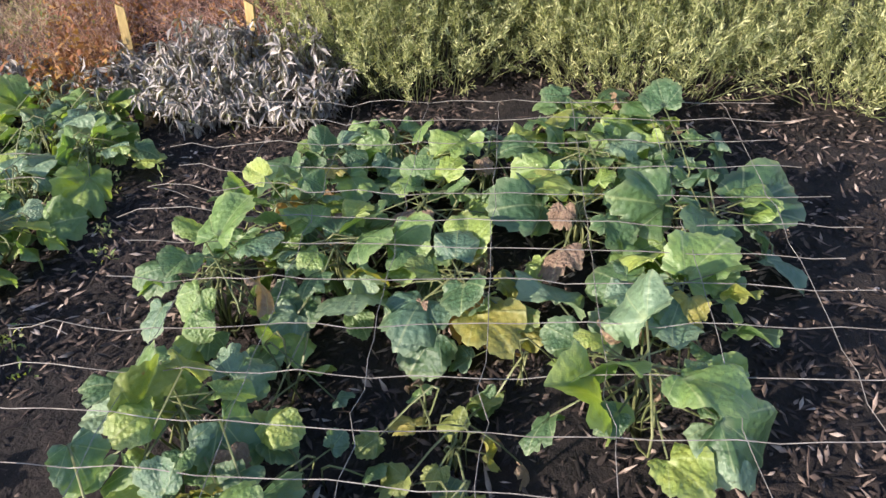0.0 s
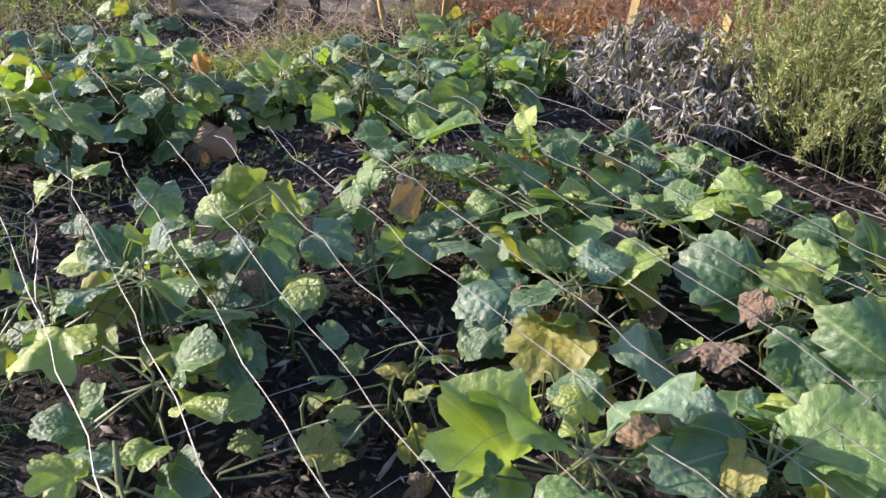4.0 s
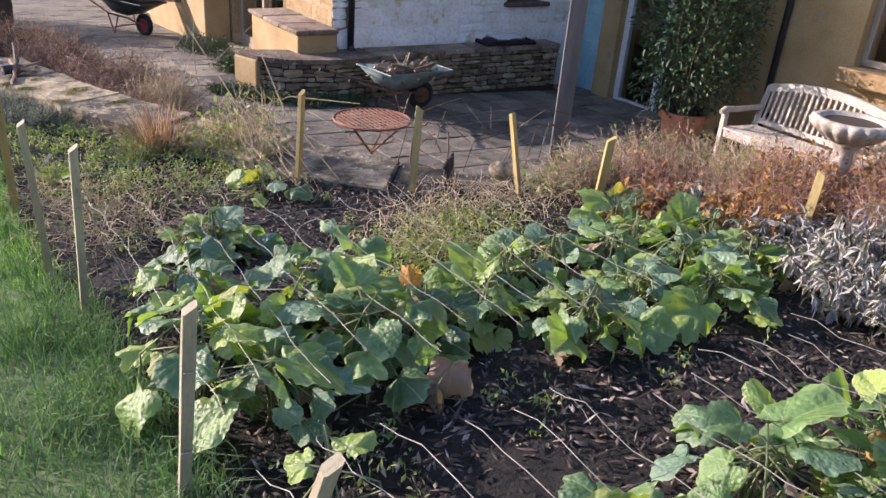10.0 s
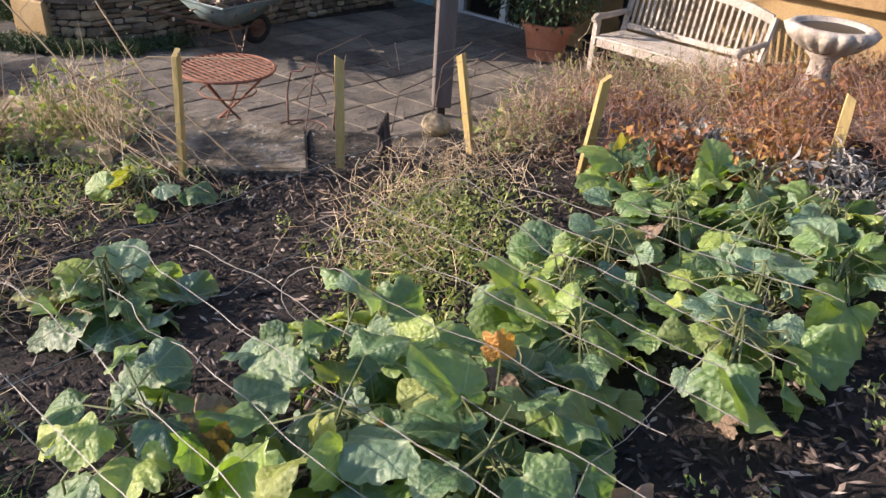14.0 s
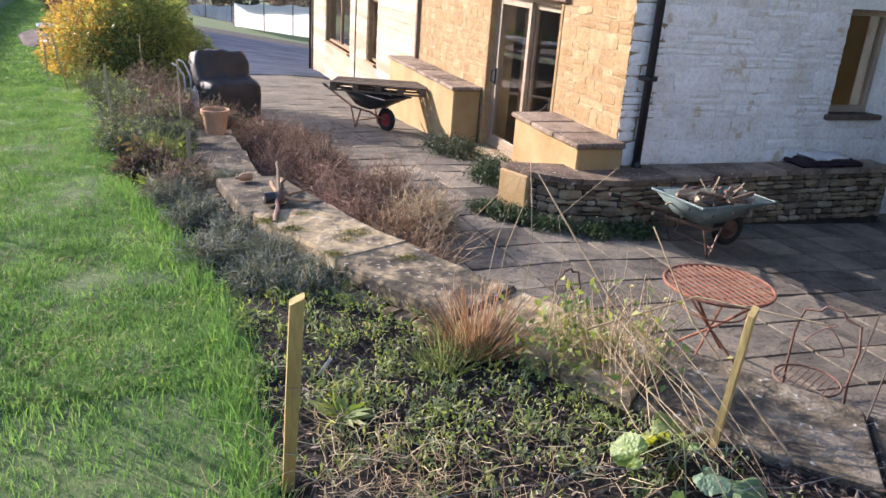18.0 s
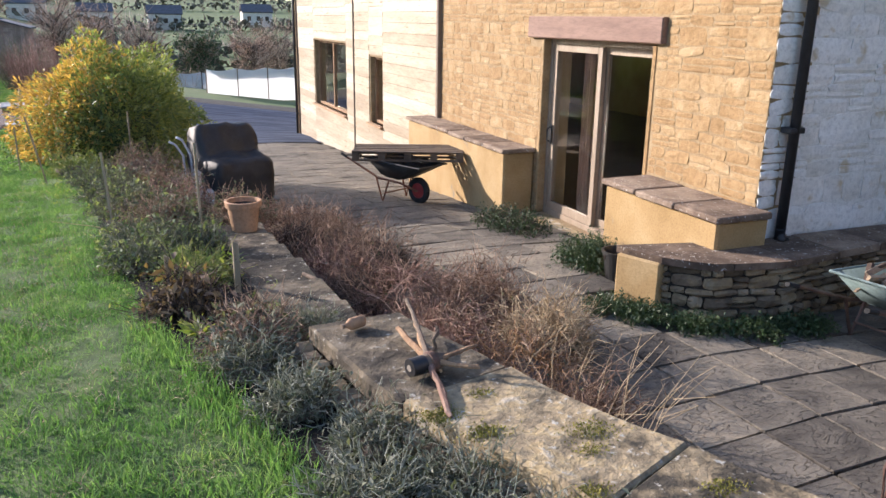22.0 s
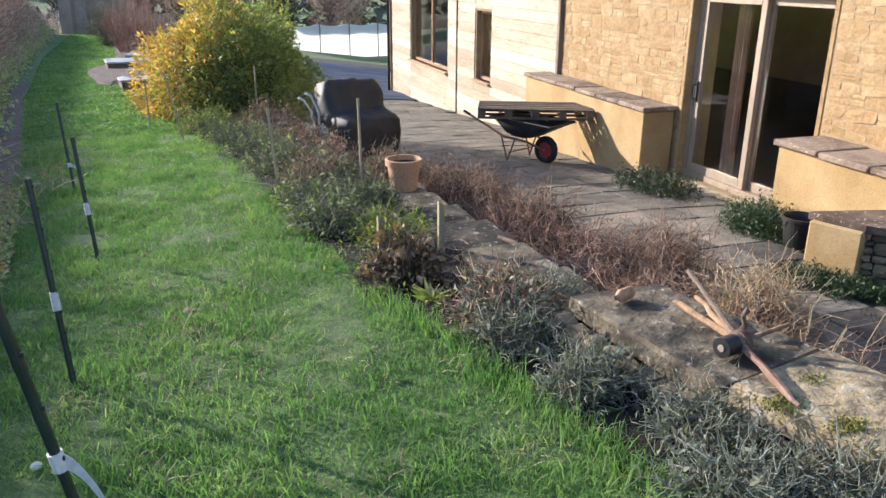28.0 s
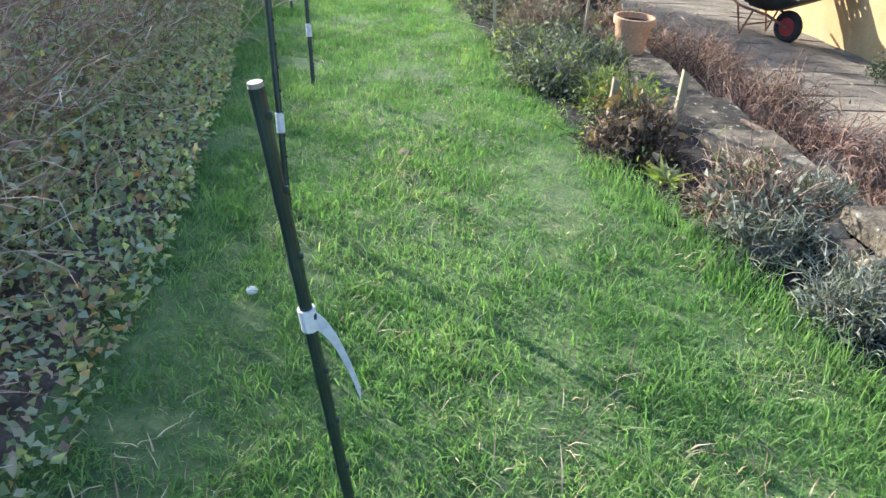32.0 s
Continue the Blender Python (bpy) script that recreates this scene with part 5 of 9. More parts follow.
def tangle_bush(name, x, y, rx, ry, h, mat, rng, label, n=700, category="shrub", group="", z=None, tips=None, leaf=None, leaves=0, rad=0.0026, length=(0.1, 0.26), up=0.35, leaf_len=(0.02, 0.045), core=True):
    """A mound of arching, tangled dead stems round a dark dome that stands for inner shade, with paler tips."""
    g = np.random.default_rng(rng.randrange(10**6))
    z = ground_z(x, y) if z is None else z
    t = thing(name, (x, y, z - 0.01), label, category, group)
    ph = g.uniform(0, 6.28)
    u = g.normal(0, 1, (n, 3))
    u /= np.linalg.norm(u, axis=1)[:, None]
    u[:, 2] = np.abs(u[:, 2])
    lump = 1 + 0.22 * np.sin(3 * np.arctan2(u[:, 1], u[:, 0]) + ph) + g.normal(0, 0.06, n)
    size = np.array([rx, ry, h])
    a = u * size * (lump * g.uniform(0.35, 0.82, n))[:, None]
    d = u * np.array([1, 1, 0.7]) * 0.75 + g.normal(0, 0.62, (n, 3)) + np.array([0, 0, up])
    d /= np.linalg.norm(d, axis=1)[:, None]
    b = a + d * g.uniform(*length, n)[:, None]
    b[:, 2] = np.maximum(b[:, 2], 0.02)
    stuff("stems", twig_soup("stems", a, b, rad, mat, rng, 0.45, 4, sag=0.22), t)
    k = g.integers(0, n, n)
    s = a[k] + (b[k] - a[k]) * g.uniform(0.45, 0.95, n)[:, None]
    e = s + d[k] * length[1] * 0.3 + g.normal(0, length[1] * 0.22, (n, 3))
    stuff("tips", twig_soup("tips", s, e, rad * 0.8, tips or mat, rng, 0.2, 2), t)
    if leaf is not None and leaves:
        p = s[g.integers(0, n, leaves)] + g.normal(0, 0.02, (leaves, 3))
        p[:, 2] = np.maximum(p[:, 2], 0.01)
        stuff("leaves", leaf_soup("leaves", p, g.normal(0, 1, (leaves, 3)) + np.array([0, 0, 0.4]), leaf_len, (leaf_len[0] * 0.4, leaf_len[1] * 0.4), leaf, rng), t)
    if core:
        # added dome, dark in place of the shade deep among the stems
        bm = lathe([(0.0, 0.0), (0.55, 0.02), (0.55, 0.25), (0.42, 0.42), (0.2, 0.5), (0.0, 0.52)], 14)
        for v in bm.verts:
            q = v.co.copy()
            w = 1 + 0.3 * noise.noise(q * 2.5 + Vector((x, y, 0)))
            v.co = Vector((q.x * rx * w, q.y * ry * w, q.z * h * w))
        part("dead_heart", bm, M["twig_dark"], t, "dark dome for the shade between stems", smooth=True)
    return t


def blades(name, pts, zf, height, width, mat, rng, lean=0.5, bias=(0, 0)):
    """Grass: tapering bent blades at points."""
    g = np.random.default_rng(rng.randrange(10**6))
    pts = np.asarray(pts, float)
    n = len(pts)
    zz = np.array([zf(x, y) for x, y in pts]) - 0.006
    h = g.uniform(0.55, 1.0, n) * height
    a = g.uniform(0, 2 * np.pi, n)
    side = np.stack([np.cos(a), np.sin(a), np.zeros(n)], 1) * (g.uniform(0.6, 1.2, n) * width)[:, None] * 0.5
    l = np.stack([g.normal(bias[0], lean, n), g.normal(bias[1], lean, n), np.zeros(n)], 1) * h[:, None]
    b = np.concatenate([pts, zz[:, None]], 1)
    up = np.array([0, 0, 1.0])
    mid = b + l * 0.35 + up * h[:, None] * 0.6
    tip = b + l + up * (h * (1 - 0.25 * np.minimum(1, np.linalg.norm(l, axis=1) / h)))[:, None]
    v = np.stack([b - side, b + side, mid + side * 0.75, mid - side * 0.75, tip], 1).reshape(-1, 3)
    k = np.arange(n)[:, None] * 5
    f = np.concatenate([k + np.array([[0, 1, 2]]), k + np.array([[0, 2, 3]]), k + np.array([[3, 2, 4]])])
    return soup(name, v, f, mat)


# broad-leaved plants
pr = random.Random(5)
BED_A = [(0.62, 1.5), (0.8, 1.4), (1.05, 1.48), (1.5, 1.52), (1.85, 1.35), (2.1, 0.95), (2.2, 0.45), (2.15, 0.12), (1.7, 0.0), (1.2, 0.12), (0.85, 0.25), (0.55, 0.8), (0.45, 1.35)]
BED_B = [(0.3, 2.95), (0.5, 3.15), (0.82, 3.12), (0.95, 2.9), (0.9, 2.6), (0.72, 2.4), (0.5, 2.3), (0.34, 2.4)]
BED_C = [(1.5, 2.85), (1.9, 3.05), (2.45, 2.95), (2.75, 2.65), (2.6, 2.4), (2.25, 2.2), (1.75, 2.15), (1.45, 2.3), (1.2, 2.5), (1.05, 2.7)]
LB = "broad-leaved green vegetable plant with large lobed leaves on long stalks"
LY = "broad-leaved vegetable plant with some yellow and withered leaves"


def fill_bed(poly, gap, n_leaf, spread, tall, seed, yellow, brown):
    rg = random.Random(seed)
    xs, ys = [p[0] for p in poly], [p[1] for p in poly]
    got = []
    for _ in range(4000):
        x, y = rg.uniform(min(xs), max(xs)), rg.uniform(min(ys), max(ys))
        if poly_has(poly, x, y) and all((x - a) ** 2 + (y - b) ** 2 > gap * gap for a, b in got):
            got.append((x, y))
    for x, y in got:
        bare = poly is BED_A and (x - 0.86) ** 2 / 0.13 + (y - 0.9) ** 2 / 0.17 < 1
        hot = yellow(x, y) if callable(yellow) else yellow
        if bare:
            broad_plant(x, y, 4, spread * 0.8, 0.07, rg, "collapsed plant with withered brown leaves on dark soil", 0.15, 0.35, (0.05, 0.09))
            continue
        broad_plant(x, y, rg.randint(*n_leaf), spread * rg.uniform(0.85, 1.15), tall * rg.uniform(0.85, 1.2), rg, LY if hot > 0.2 else LB, hot, brown)
    return got


fill_bed(BED_A, 0.27, (17, 22), 0.22, 0.23, 3, lambda x, y: 0.21 if (x - 1.2) ** 2 + (y - 0.6) ** 2 < 0.1 else 0.04, 0.08)
fill_bed(BED_B, 0.25, (17, 22), 0.21, 0.29, 4, 0.04, 0.03)
fill_bed(BED_C, 0.26, (17, 21), 0.22, 0.165, 6, lambda x, y: 0.21 if x < 1.4 else 0.04, 0.05)
broad_plant(0.78, 3.92, 30, 0.2, 0.13, pr, "lone broad-leaved plant with dark drooping leaves on mulch", 0.03, 0.1, (0.08, 0.15))
broad_plant(1.28, 4.6, 8, 0.2, 0.14, pr, "low broad-leaved plant with pale green leaves near the wall", 0.2, 0.05, (0.08, 0.14))
broad_plant(2.55, 3.15, 9, 0.15, 0.17, pr, LB, 0.05, 0.02, (0.1, 0.17))
broad_plant(0.45, 2.0, 3, 0.1, 0.14, pr, "young broad-leaved seedling on mulch", 0.0, 0.0, (0.06, 0.1))


def single_leaf(x, y, z, s, key, tip, face, label, variant=1):
    """One leaf that stands out: base of the blade, the way its tip points, the way its upper side faces, on a stalk from the soil."""
    t = thing("single_leaf", (x, y, z), label, "leaf")
    v = Vector(tip).normalized()
    u = v.cross(Vector(face)).normalized()
    w = u.cross(v)
    turn = Matrix((u, v, w)).transposed().to_4x4()
    under("leaf_blade", leaf_mesh(key, variant), t, m=turn @ Matrix.Scale(s, 4))
    d = Vector((0.03, 0.02, z - ground_z(x, y) + 0.02))
    q = d.to_track_quat("Z", "Y").to_matrix().to_4x4()
    under("stalk", STALKS[1], t, m=Matrix.Translation(-d) @ q @ Matrix.Diagonal((1, 1, d.length, 1)))


single_leaf(0.73, 1.44, 0.48, 0.155, "leaf_yellow", (0.09, -0.085, 0.15), (-0.5, -0.8, 0.5), "large bright yellow-green leaf standing above the bed", 0)
single_leaf(0.78, 1.38, 0.46, 0.11, "leaf", (0.5, -0.3, 0.0), (-0.2, -0.4, 0.9), "yellow-green leaf beside the tall bright one", 4)
single_leaf(0.58, 1.49, 0.56, 0.11, "leaf_blue", (-0.25, -0.3, -0.9), (-0.4, -0.8, 0.3), "blue-green leaf hanging folded from its stalk", 3)
single_leaf(0.72, 1.25, 0.5, 0.17, "leaf_blue", (-0.1, -0.5, -0.9), (-0.3, -0.9, 0.4), "broad blue-green leaf hanging at the bed's edge", 6)
single_leaf(1.055, 2.665, 0.36, 0.075, "leaf_orange", (0.05, 0.05, 1.0), (-0.5, -0.8, 0.2), "orange-red leaf standing up at the edge of the bed", 2)
single_leaf(0.98, 2.28, 0.3, 0.14, "leaf_pink", (-0.3, -0.3, -0.7), (-0.3, -0.7, 0.4), "faded pinkish leaf hanging over mulch", 4)
single_leaf(1.17, 0.68, 0.42, 0.10, "leaf_orange", (0.3, -0.6, -0.5), (-0.5, -0.4, 0.8), "orange and yellow withering leaf on the bed", 5)
single_leaf(1.24, 0.78, 0.42, 0.14, "leaf_orange", (-0.5, -0.5, -0.2), (-0.3, -0.4, 0.9), "orange and yellow withering leaf on the bed", 1)
single_leaf(1.56, 1.31, 0.5, 0.11, "leaf_orange", (-0.4, -0.5, -0.6), (-0.5, -0.6, 0.6), "yellow-orange leaf drooping at the back of the bed", 2)
single_leaf(2.69, 2.86, 0.22, 0.16, "leaf", (0.1, 0.1, 0.9), (-0.6, -0.8, 0.3), "dark green upright leaf at the end of the bed", 4)
single_leaf(1.62, -0.02, 0.5, 0.24, "leaf", (0.35, -0.5, 0.1), (-0.5, 0.1, 0.9), "very large sunlit green leaf at the end of the bed", 0)
single_leaf(1.2, 0.52, 0.46, 0.2, "leaf_blue", (0.7, 0.1, -0.1), (-0.2, -0.5, 0.9), "very large puckered green leaf lying level", 7)
broad_plant(0.4, 0.98, 9, 0.2, 0.15, pr, "sparse blue-green plant low at the edge of the bed", 0.15, 0.1, (0.07, 0.12))
broad_plant(0.28, 0.72, 7, 0.18, 0.15, pr, "sparse blue-green plant low at the edge of the bed", 0.1, 0.1, (0.07, 0.13))
broad_plant(0.78, 0.76, 8, 0.16, 0.09, pr, "collapsed plant with withered brown leaves on dark soil", 0.2, 0.6, (0.06, 0.1))
broad_plant(0.3, 1.34, 8, 0.2, 0.16, pr, "sparse blue-green plant at the corner by the stakes", 0.25, 0.05, (0.07, 0.12))

# rosemary
def rosemary(cx, cy, rx, ry, h, n, seed):
    g = np.random.default_rng(seed)
    rg = random.Random(seed)
    z = ground_z(cx, cy)
    t = thing("rosemary_bush", (cx, cy, z), "large upright rosemary bush with narrow green leaves", "shrub")
    a, q = g.uniform(0, 2 * np.pi, n), np.sqrt(g.uniform(0, 1, n))
    foot = np.stack([rx * 0.7 * q * np.cos(a), ry * 0.7 * q * np.sin(a), 0 * q], 1)
    tip = np.stack([rx * 1.1 * q * np.cos(a), ry * 1.1 * q * np.sin(a), h * (1 - 0.5 * q ** 3) * g.uniform(0.7, 1.12, n)], 1) + g.normal(0, 0.11, (n, 3))
    low = g.uniform(0, 1, n) < 0.36
    tip[low, 2] *= g.uniform(0.25, 0.7, low.sum())
    stuff("stems", twig_soup("stems", foot, tip, 0.0028, M["stalk"], rg, 0.07), t)
    sp = np.repeat(np.arange(n), 4)
    sf = g.uniform(0.3, 0.9, len(sp))[:, None]
    s0 = foot[sp] + (tip[sp] - foot[sp]) * sf
    s1 = s0 + g.normal(0, 0.06, (len(sp), 3)) + np.array([0, 0, 0.14])
    foot, tip = np.concatenate([foot, s0]), np.concatenate([tip, s1])
    n = len(foot)
    k = np.repeat(np.arange(n), 44)
    f = g.uniform(0.25, 1.0, len(k)) ** 0.8
    p = foot[k] + (tip[k] - foot[k]) * f[:, None] + g.normal(0, 0.004, (len(k), 3))
    d = (tip[k] - foot[k])
    d /= np.linalg.norm(d, axis=1)[:, None]
    d = d * 0.9 + g.normal(0, 0.55, (len(k), 3))
    stuff("needles", needle_soup("needles", p, d, (0.02, 0.038), (0.0036, 0.0066), M["rosemary"], rg), t)


rosemary(2.98, 1.12, 0.42, 0.55, 1.0, 230, 1)
rosemary(2.95, 0.1, 0.5, 0.6, 0.85, 230, 2)
rosemary(3.6, 0.6, 0.5, 0.8, 1.05, 150, 3)
rosemary(2.85, -0.75, 0.45, 0.45, 0.6, 130, 4)


# grey sage
def sage_bush(cx, cy, r0, h, n, seed):
    g = np.random.default_rng(seed)
    rg = random.Random(seed)
    t = thing("sage_bush", (cx, cy, ground_z(cx, cy)), "grey sage bush with withered hanging leaves", "shrub")
    a, q = g.uniform(0, 2 * np.pi, n), np.sqrt(g.uniform(0, 1, n))
    foot = np.stack([r0 * 0.5 * q * np.cos(a), r0 * 0.5 * q * np.sin(a), 0 * q], 1)
    tip = np.stack([r0 * 1.05 * q * np.cos(a), r0 * 1.05 * q * np.sin(a), h * (1 - 0.5 * q * q) * g.uniform(0.6, 1.1, n)], 1)
    stuff("stems", twig_soup("stems", foot, tip, 0.005, M["twig_dark"], rg, 0.1), t)
    node = np.repeat(np.arange(n), 4)
    f = np.tile((0.42, 0.62, 0.8, 0.97), n)[:, None] + g.normal(0, 0.05, (len(node), 1))
    c = foot[node] + (tip[node] - foot[node]) * f
    k = np.repeat(np.arange(len(node)), 7)
    w = g.uniform(0, 2 * np.pi, len(k))
    hang = g.normal(-1.0, 0.55, len(k))
    d = np.stack([np.cos(w) * 0.75, np.sin(w) * 0.75, hang], 1)
    p = c[k] + g.normal(0, 0.006, (len(k), 3))
    stuff("leaves", leaf_soup("leaves", p, d, (0.035, 0.08), (0.008, 0.017), M["sage"], rg, fold=0.7, jitter=0.45), t)


sage_bush(2.72, 1.9, 0.36, 0.37, 170, 11)
sage_bush(2.62, 1.55, 0.25, 0.4, 70, 12)
sage_bush(3.05, 2.55, 0.28, 0.16, 110, 13)
sage_bush(3.0, 3.0, 0.3, 0.2, 90, 14)


# retaining wall, its flagged top, the lower flags
FRONT = [(3.55, 3.75), (2.95, 3.9), (2.45, 4.02), (1.95, 4.34), (1.55, 4.73), (1.15, 5.42), (0.79, 6.09), (0.6, 6.42), (0.44, 6.83), (0.25, 7.25), (0.13, 7.65), (0.06, 8.22)]
REAR = [(3.65, 4.15), (3.05, 4.28), (2.62, 4.36), (2.25, 4.75), (1.93, 5.22), (1.58, 5.7), (1.27, 6.17), (1.07, 6.58), (0.87, 7.02), (0.71, 7.5), (0.6, 7.86), (0.5, 8.24)]


def resample(pts, n):
    c = [0.0]
    for a, b in zip(pts, pts[1:]):
        c.append(c[-1] + math.dist(a, b))
    s = np.linspace(0, c[-1], n)
    return list(zip(np.interp(s, c, [p[0] for p in pts]), np.interp(s, c, [p[1] for p in pts])))


def prism(ring, z0, z1, bevel=0.01, jitter=0.0, rng=None, cuts=0):
    """An upright block over a ring of plan points, its top edge rounded, its top uneven."""
    bm = bmesh.new()
    cx, cy = sum(p[0] for p in ring) / len(ring), sum(p[1] for p in ring) / len(ring)
    lo = [bm.verts.new((x, y, z0)) for x, y in ring]
    hi = [bm.verts.new((x, y, z1 - bevel)) for x, y in ring]
    tp = []
    for x, y in ring:
        d = math.hypot(x - cx, y - cy) or 1
        tp.append(bm.verts.new((x - (x - cx) / d * bevel, y - (y - cy) / d * bevel, z1 + (rng.uniform(-jitter, jitter) if rng else 0))))
    k = len(ring)
    for j in range(k):
        q = (j + 1) % k
        bm.faces.new((lo[j], lo[q], hi[q], hi[j]))
        bm.faces.new((hi[j], hi[q], tp[q], tp[j]))
    mid = bm.verts.new((cx, cy, z1 + (rng.uniform(-jitter, jitter) if rng else 0)))
    for j in range(k):
        bm.faces.new((tp[j], tp[(j + 1) % k], mid))
    bm.faces.new(lo[::-1])
    return bm


wr = random.Random(9)
rw = thing("retaining_wall", (0, 0, 0), "old stone retaining wall with lichen-spotted flags on top", "wall")
n = 7
fa, ra = resample(FRONT, n * 4 + 1), resample(REAR, n * 4 + 1)
bm = bmesh.new()
cols = []
for i, ((fx, fy), (rx, ry)) in enumerate(zip(fa, ra)):
    j, ct = wr.uniform(-0.02, 0.02), -0.075 + 0.055 * min(1, max(0, i - 3) / 16)
    cols.append([bm.verts.new(p) for p in ((fx + 0.05 + j, fy + 0.04, -0.7), (fx + 0.04 - j, fy + 0.02, ct), (rx - 0.03, ry - 0.03, ct), (rx - 0.02 + j, ry - 0.02, -1.3))])
for a, b in zip(cols, cols[1:]):
    for k in range(3):
        bm.faces.new((a[k], a[k + 1], b[k + 1], b[k]))
bm.faces.new(cols[0])
bm.faces.new(cols[-1][::-1])
part("core", bm, M["dark_joint"], rw)
top_z = lambda k: -0.05 + 0.055 * min(1, k / 4)
for k in range(n):
    f, b = fa[k * 4:k * 4 + 5], ra[k * 4:k * 4 + 5]
    ring = [(f[i][0], f[i][1]) for i in range(5)] + [(b[i][0], b[i][1]) for i in range(4, -1, -1)]
    cx, cy = sum(p[0] for p in ring) / 10, sum(p[1] for p in ring) / 10
    ring = [(cx + (x - cx) * 0.994 + wr.uniform(-0.006, 0.006), cy + (y - cy) * 0.994 + wr.uniform(-0.006, 0.006)) for x, y in ring]
    part("flag", prism(ring, -0.085, top_z(k) + wr.uniform(-0.008, 0.008), 0.014, 0.006, wr), M["wallslab" if 2 < k < 6 else "dark_flag"], rw)
# stones of the wall's bed side and its broken end
lay_pts = resample(FRONT, 60)
for k in range(34, 59):
    (x0, y0), (x1, y1) = lay_pts[k], lay_pts[k + 1]
    ang = math.degrees(math.atan2(y1 - y0, x1 - x0))
    for lev in range(2):
        w = math.dist((x0, y0), (x1, y1))
        bm = rough_stone(w * wr.uniform(0.8, 1.0), 0.05, 0.11, wr, 0.014)
        part("stone", bm, M["dry_stone"], rw, m=Matrix.Translation(((x0 + x1) / 2, (y0 + y1) / 2 + 0.0, -0.135 - 0.115 * lev)) @ pose(0, 0, 0, 0, 0, ang + 180) @ pose(0, -0.035, 0))
for k in range(5):
    bm = rough_stone(0.1 + 0.03 * (k % 2), 0.06, 0.13, wr, 0.016)
    part("stone", bm, M["dry_stone"], rw, m=Matrix.Translation((0.1 + 0.09 * k, 8.24, -0.16 - 0.13 * (k % 2))) @ pose(0, 0, 0, 0, 0, 180))
low = thing("garden_path", (0, 0, 0), "narrow path of worn flagstones below the wall's end", "path")
y = 8.42
while y < 11.9:
    ln = wr.uniform(0.5, 0.75)
    x0 = 0.02 - 0.02 * (y - 8.4)
    z = ground_z(0.2, y + ln / 2) + 0.025
    ring = [(x0, y), (x0 + 0.2, y), (0.44, y), (0.44, y + ln - 0.02), (x0 + 0.2, y + ln - 0.02), (x0, y + ln - 0.02)]
    part("flag", prism([(a + wr.uniform(-0.012, 0.012), b + wr.uniform(-0.008, 0.008)) for a, b in ring], z - 0.6, z, 0.012, 0.006, wr), M["dark_flag"], low)
    y += ln


# stakes
tr = random.Random(17)


def wooden_stake(base, top, label, mat="stake", w=0.042, d=0.022, group="stakes round the bed"):
    a, b = Vector(base), Vector(top)
    t = thing("wooden_stake", base, label, "stake", group)
    dv = b - a
    q = dv.to_track_quat("Z", "Y").to_matrix().to_4x4()
    bm = bmesh.new()
    n = 5
    rings = []
    for k in range(n + 1):
        f = k / n
        tw = 1 + tr.uniform(-0.05, 0.05)
        rings.append([bm.verts.new((sx * w / 2 * tw, sy * d / 2 * tw, -0.08 + (dv.length + 0.08) * f + (0.012 * sx if k == n else 0))) for sx, sy in ((-1, -1), (1, -1), (1, 1), (-1, 1))])
    for r0, r1 in zip(rings, rings[1:]):
        for j in range(4):
            bm.faces.new((r0[j], r0[(j + 1) % 4], r1[(j + 1) % 4], r1[j]))
    bm.faces.new(rings[0][::-1])
    bm.faces.new(rings[-1])
    bmesh.ops.bevel(bm, geom=[e for e in bm.edges if e.is_boundary is False and abs((e.verts[0].co - e.verts[1].co).normalized().z) > 0.9], offset=0.003, segments=1, affect="EDGES")
    part("shaft", bm, M[mat], t, m=q)
    for z in (0.25, 0.55):
        if z < dv.length:
            part("staple", tube([(-0.012, -d / 2 - 0.002, z), (-0.01, -d / 2 - 0.006, z), (0.01, -d / 2 - 0.006, z), (0.012, -d / 2 - 0.002, z)], 0.0018, 4), M["wire"], t, m=q)
    return t


YS = "pale yellow sawn stake standing by the wall"
for b, tp in (((1.54, 4.73, -0.07), (1.557, 4.705, 0.48)), ((2.07, 4.3, -0.07), (2.14, 4.38, 0.43)), ((2.64, 4.0, -0.06), (2.53, 4.02, 0.46)), ((2.69, 3.43, -0.02), (2.665, 3.37, 0.49))):
    wooden_stake(b, tp, YS)
wooden_stake((3.23, 2.57, 0.1), (3.31, 2.60, 0.48), "pale stake behind the grey sage bush")
wooden_stake((3.0, 1.85, 0.16), (3.05, 1.85, 0.6), "short pale stake beside the rosemary bush")
GS = "greying sawn stake at the lawn's edge"
wooden_stake((0.14, 1.66, 0.3), (0.145, 1.39, 0.94), GS, "stake_grey", 0.023, 0.018)
wooden_stake((0.15, 2.2, 0.2), (0.13, 1.94, 0.88), GS, "stake_grey", 0.026, 0.018)
wooden_stake((0.15, 3.5, 0.03), (0.15, 3.24, 0.77), GS, "stake_grey", 0.026, 0.018)
wooden_stake((0.094, 3.93, -0.01), (0.042, 3.54, 0.775), GS, "stake_grey", 0.026, 0.018)
wooden_stake((0.067, 4.88, -0.1), (0.046, 4.565, 0.713), "yellow sawn stake at the corner of the bed", "stake", 0.036)

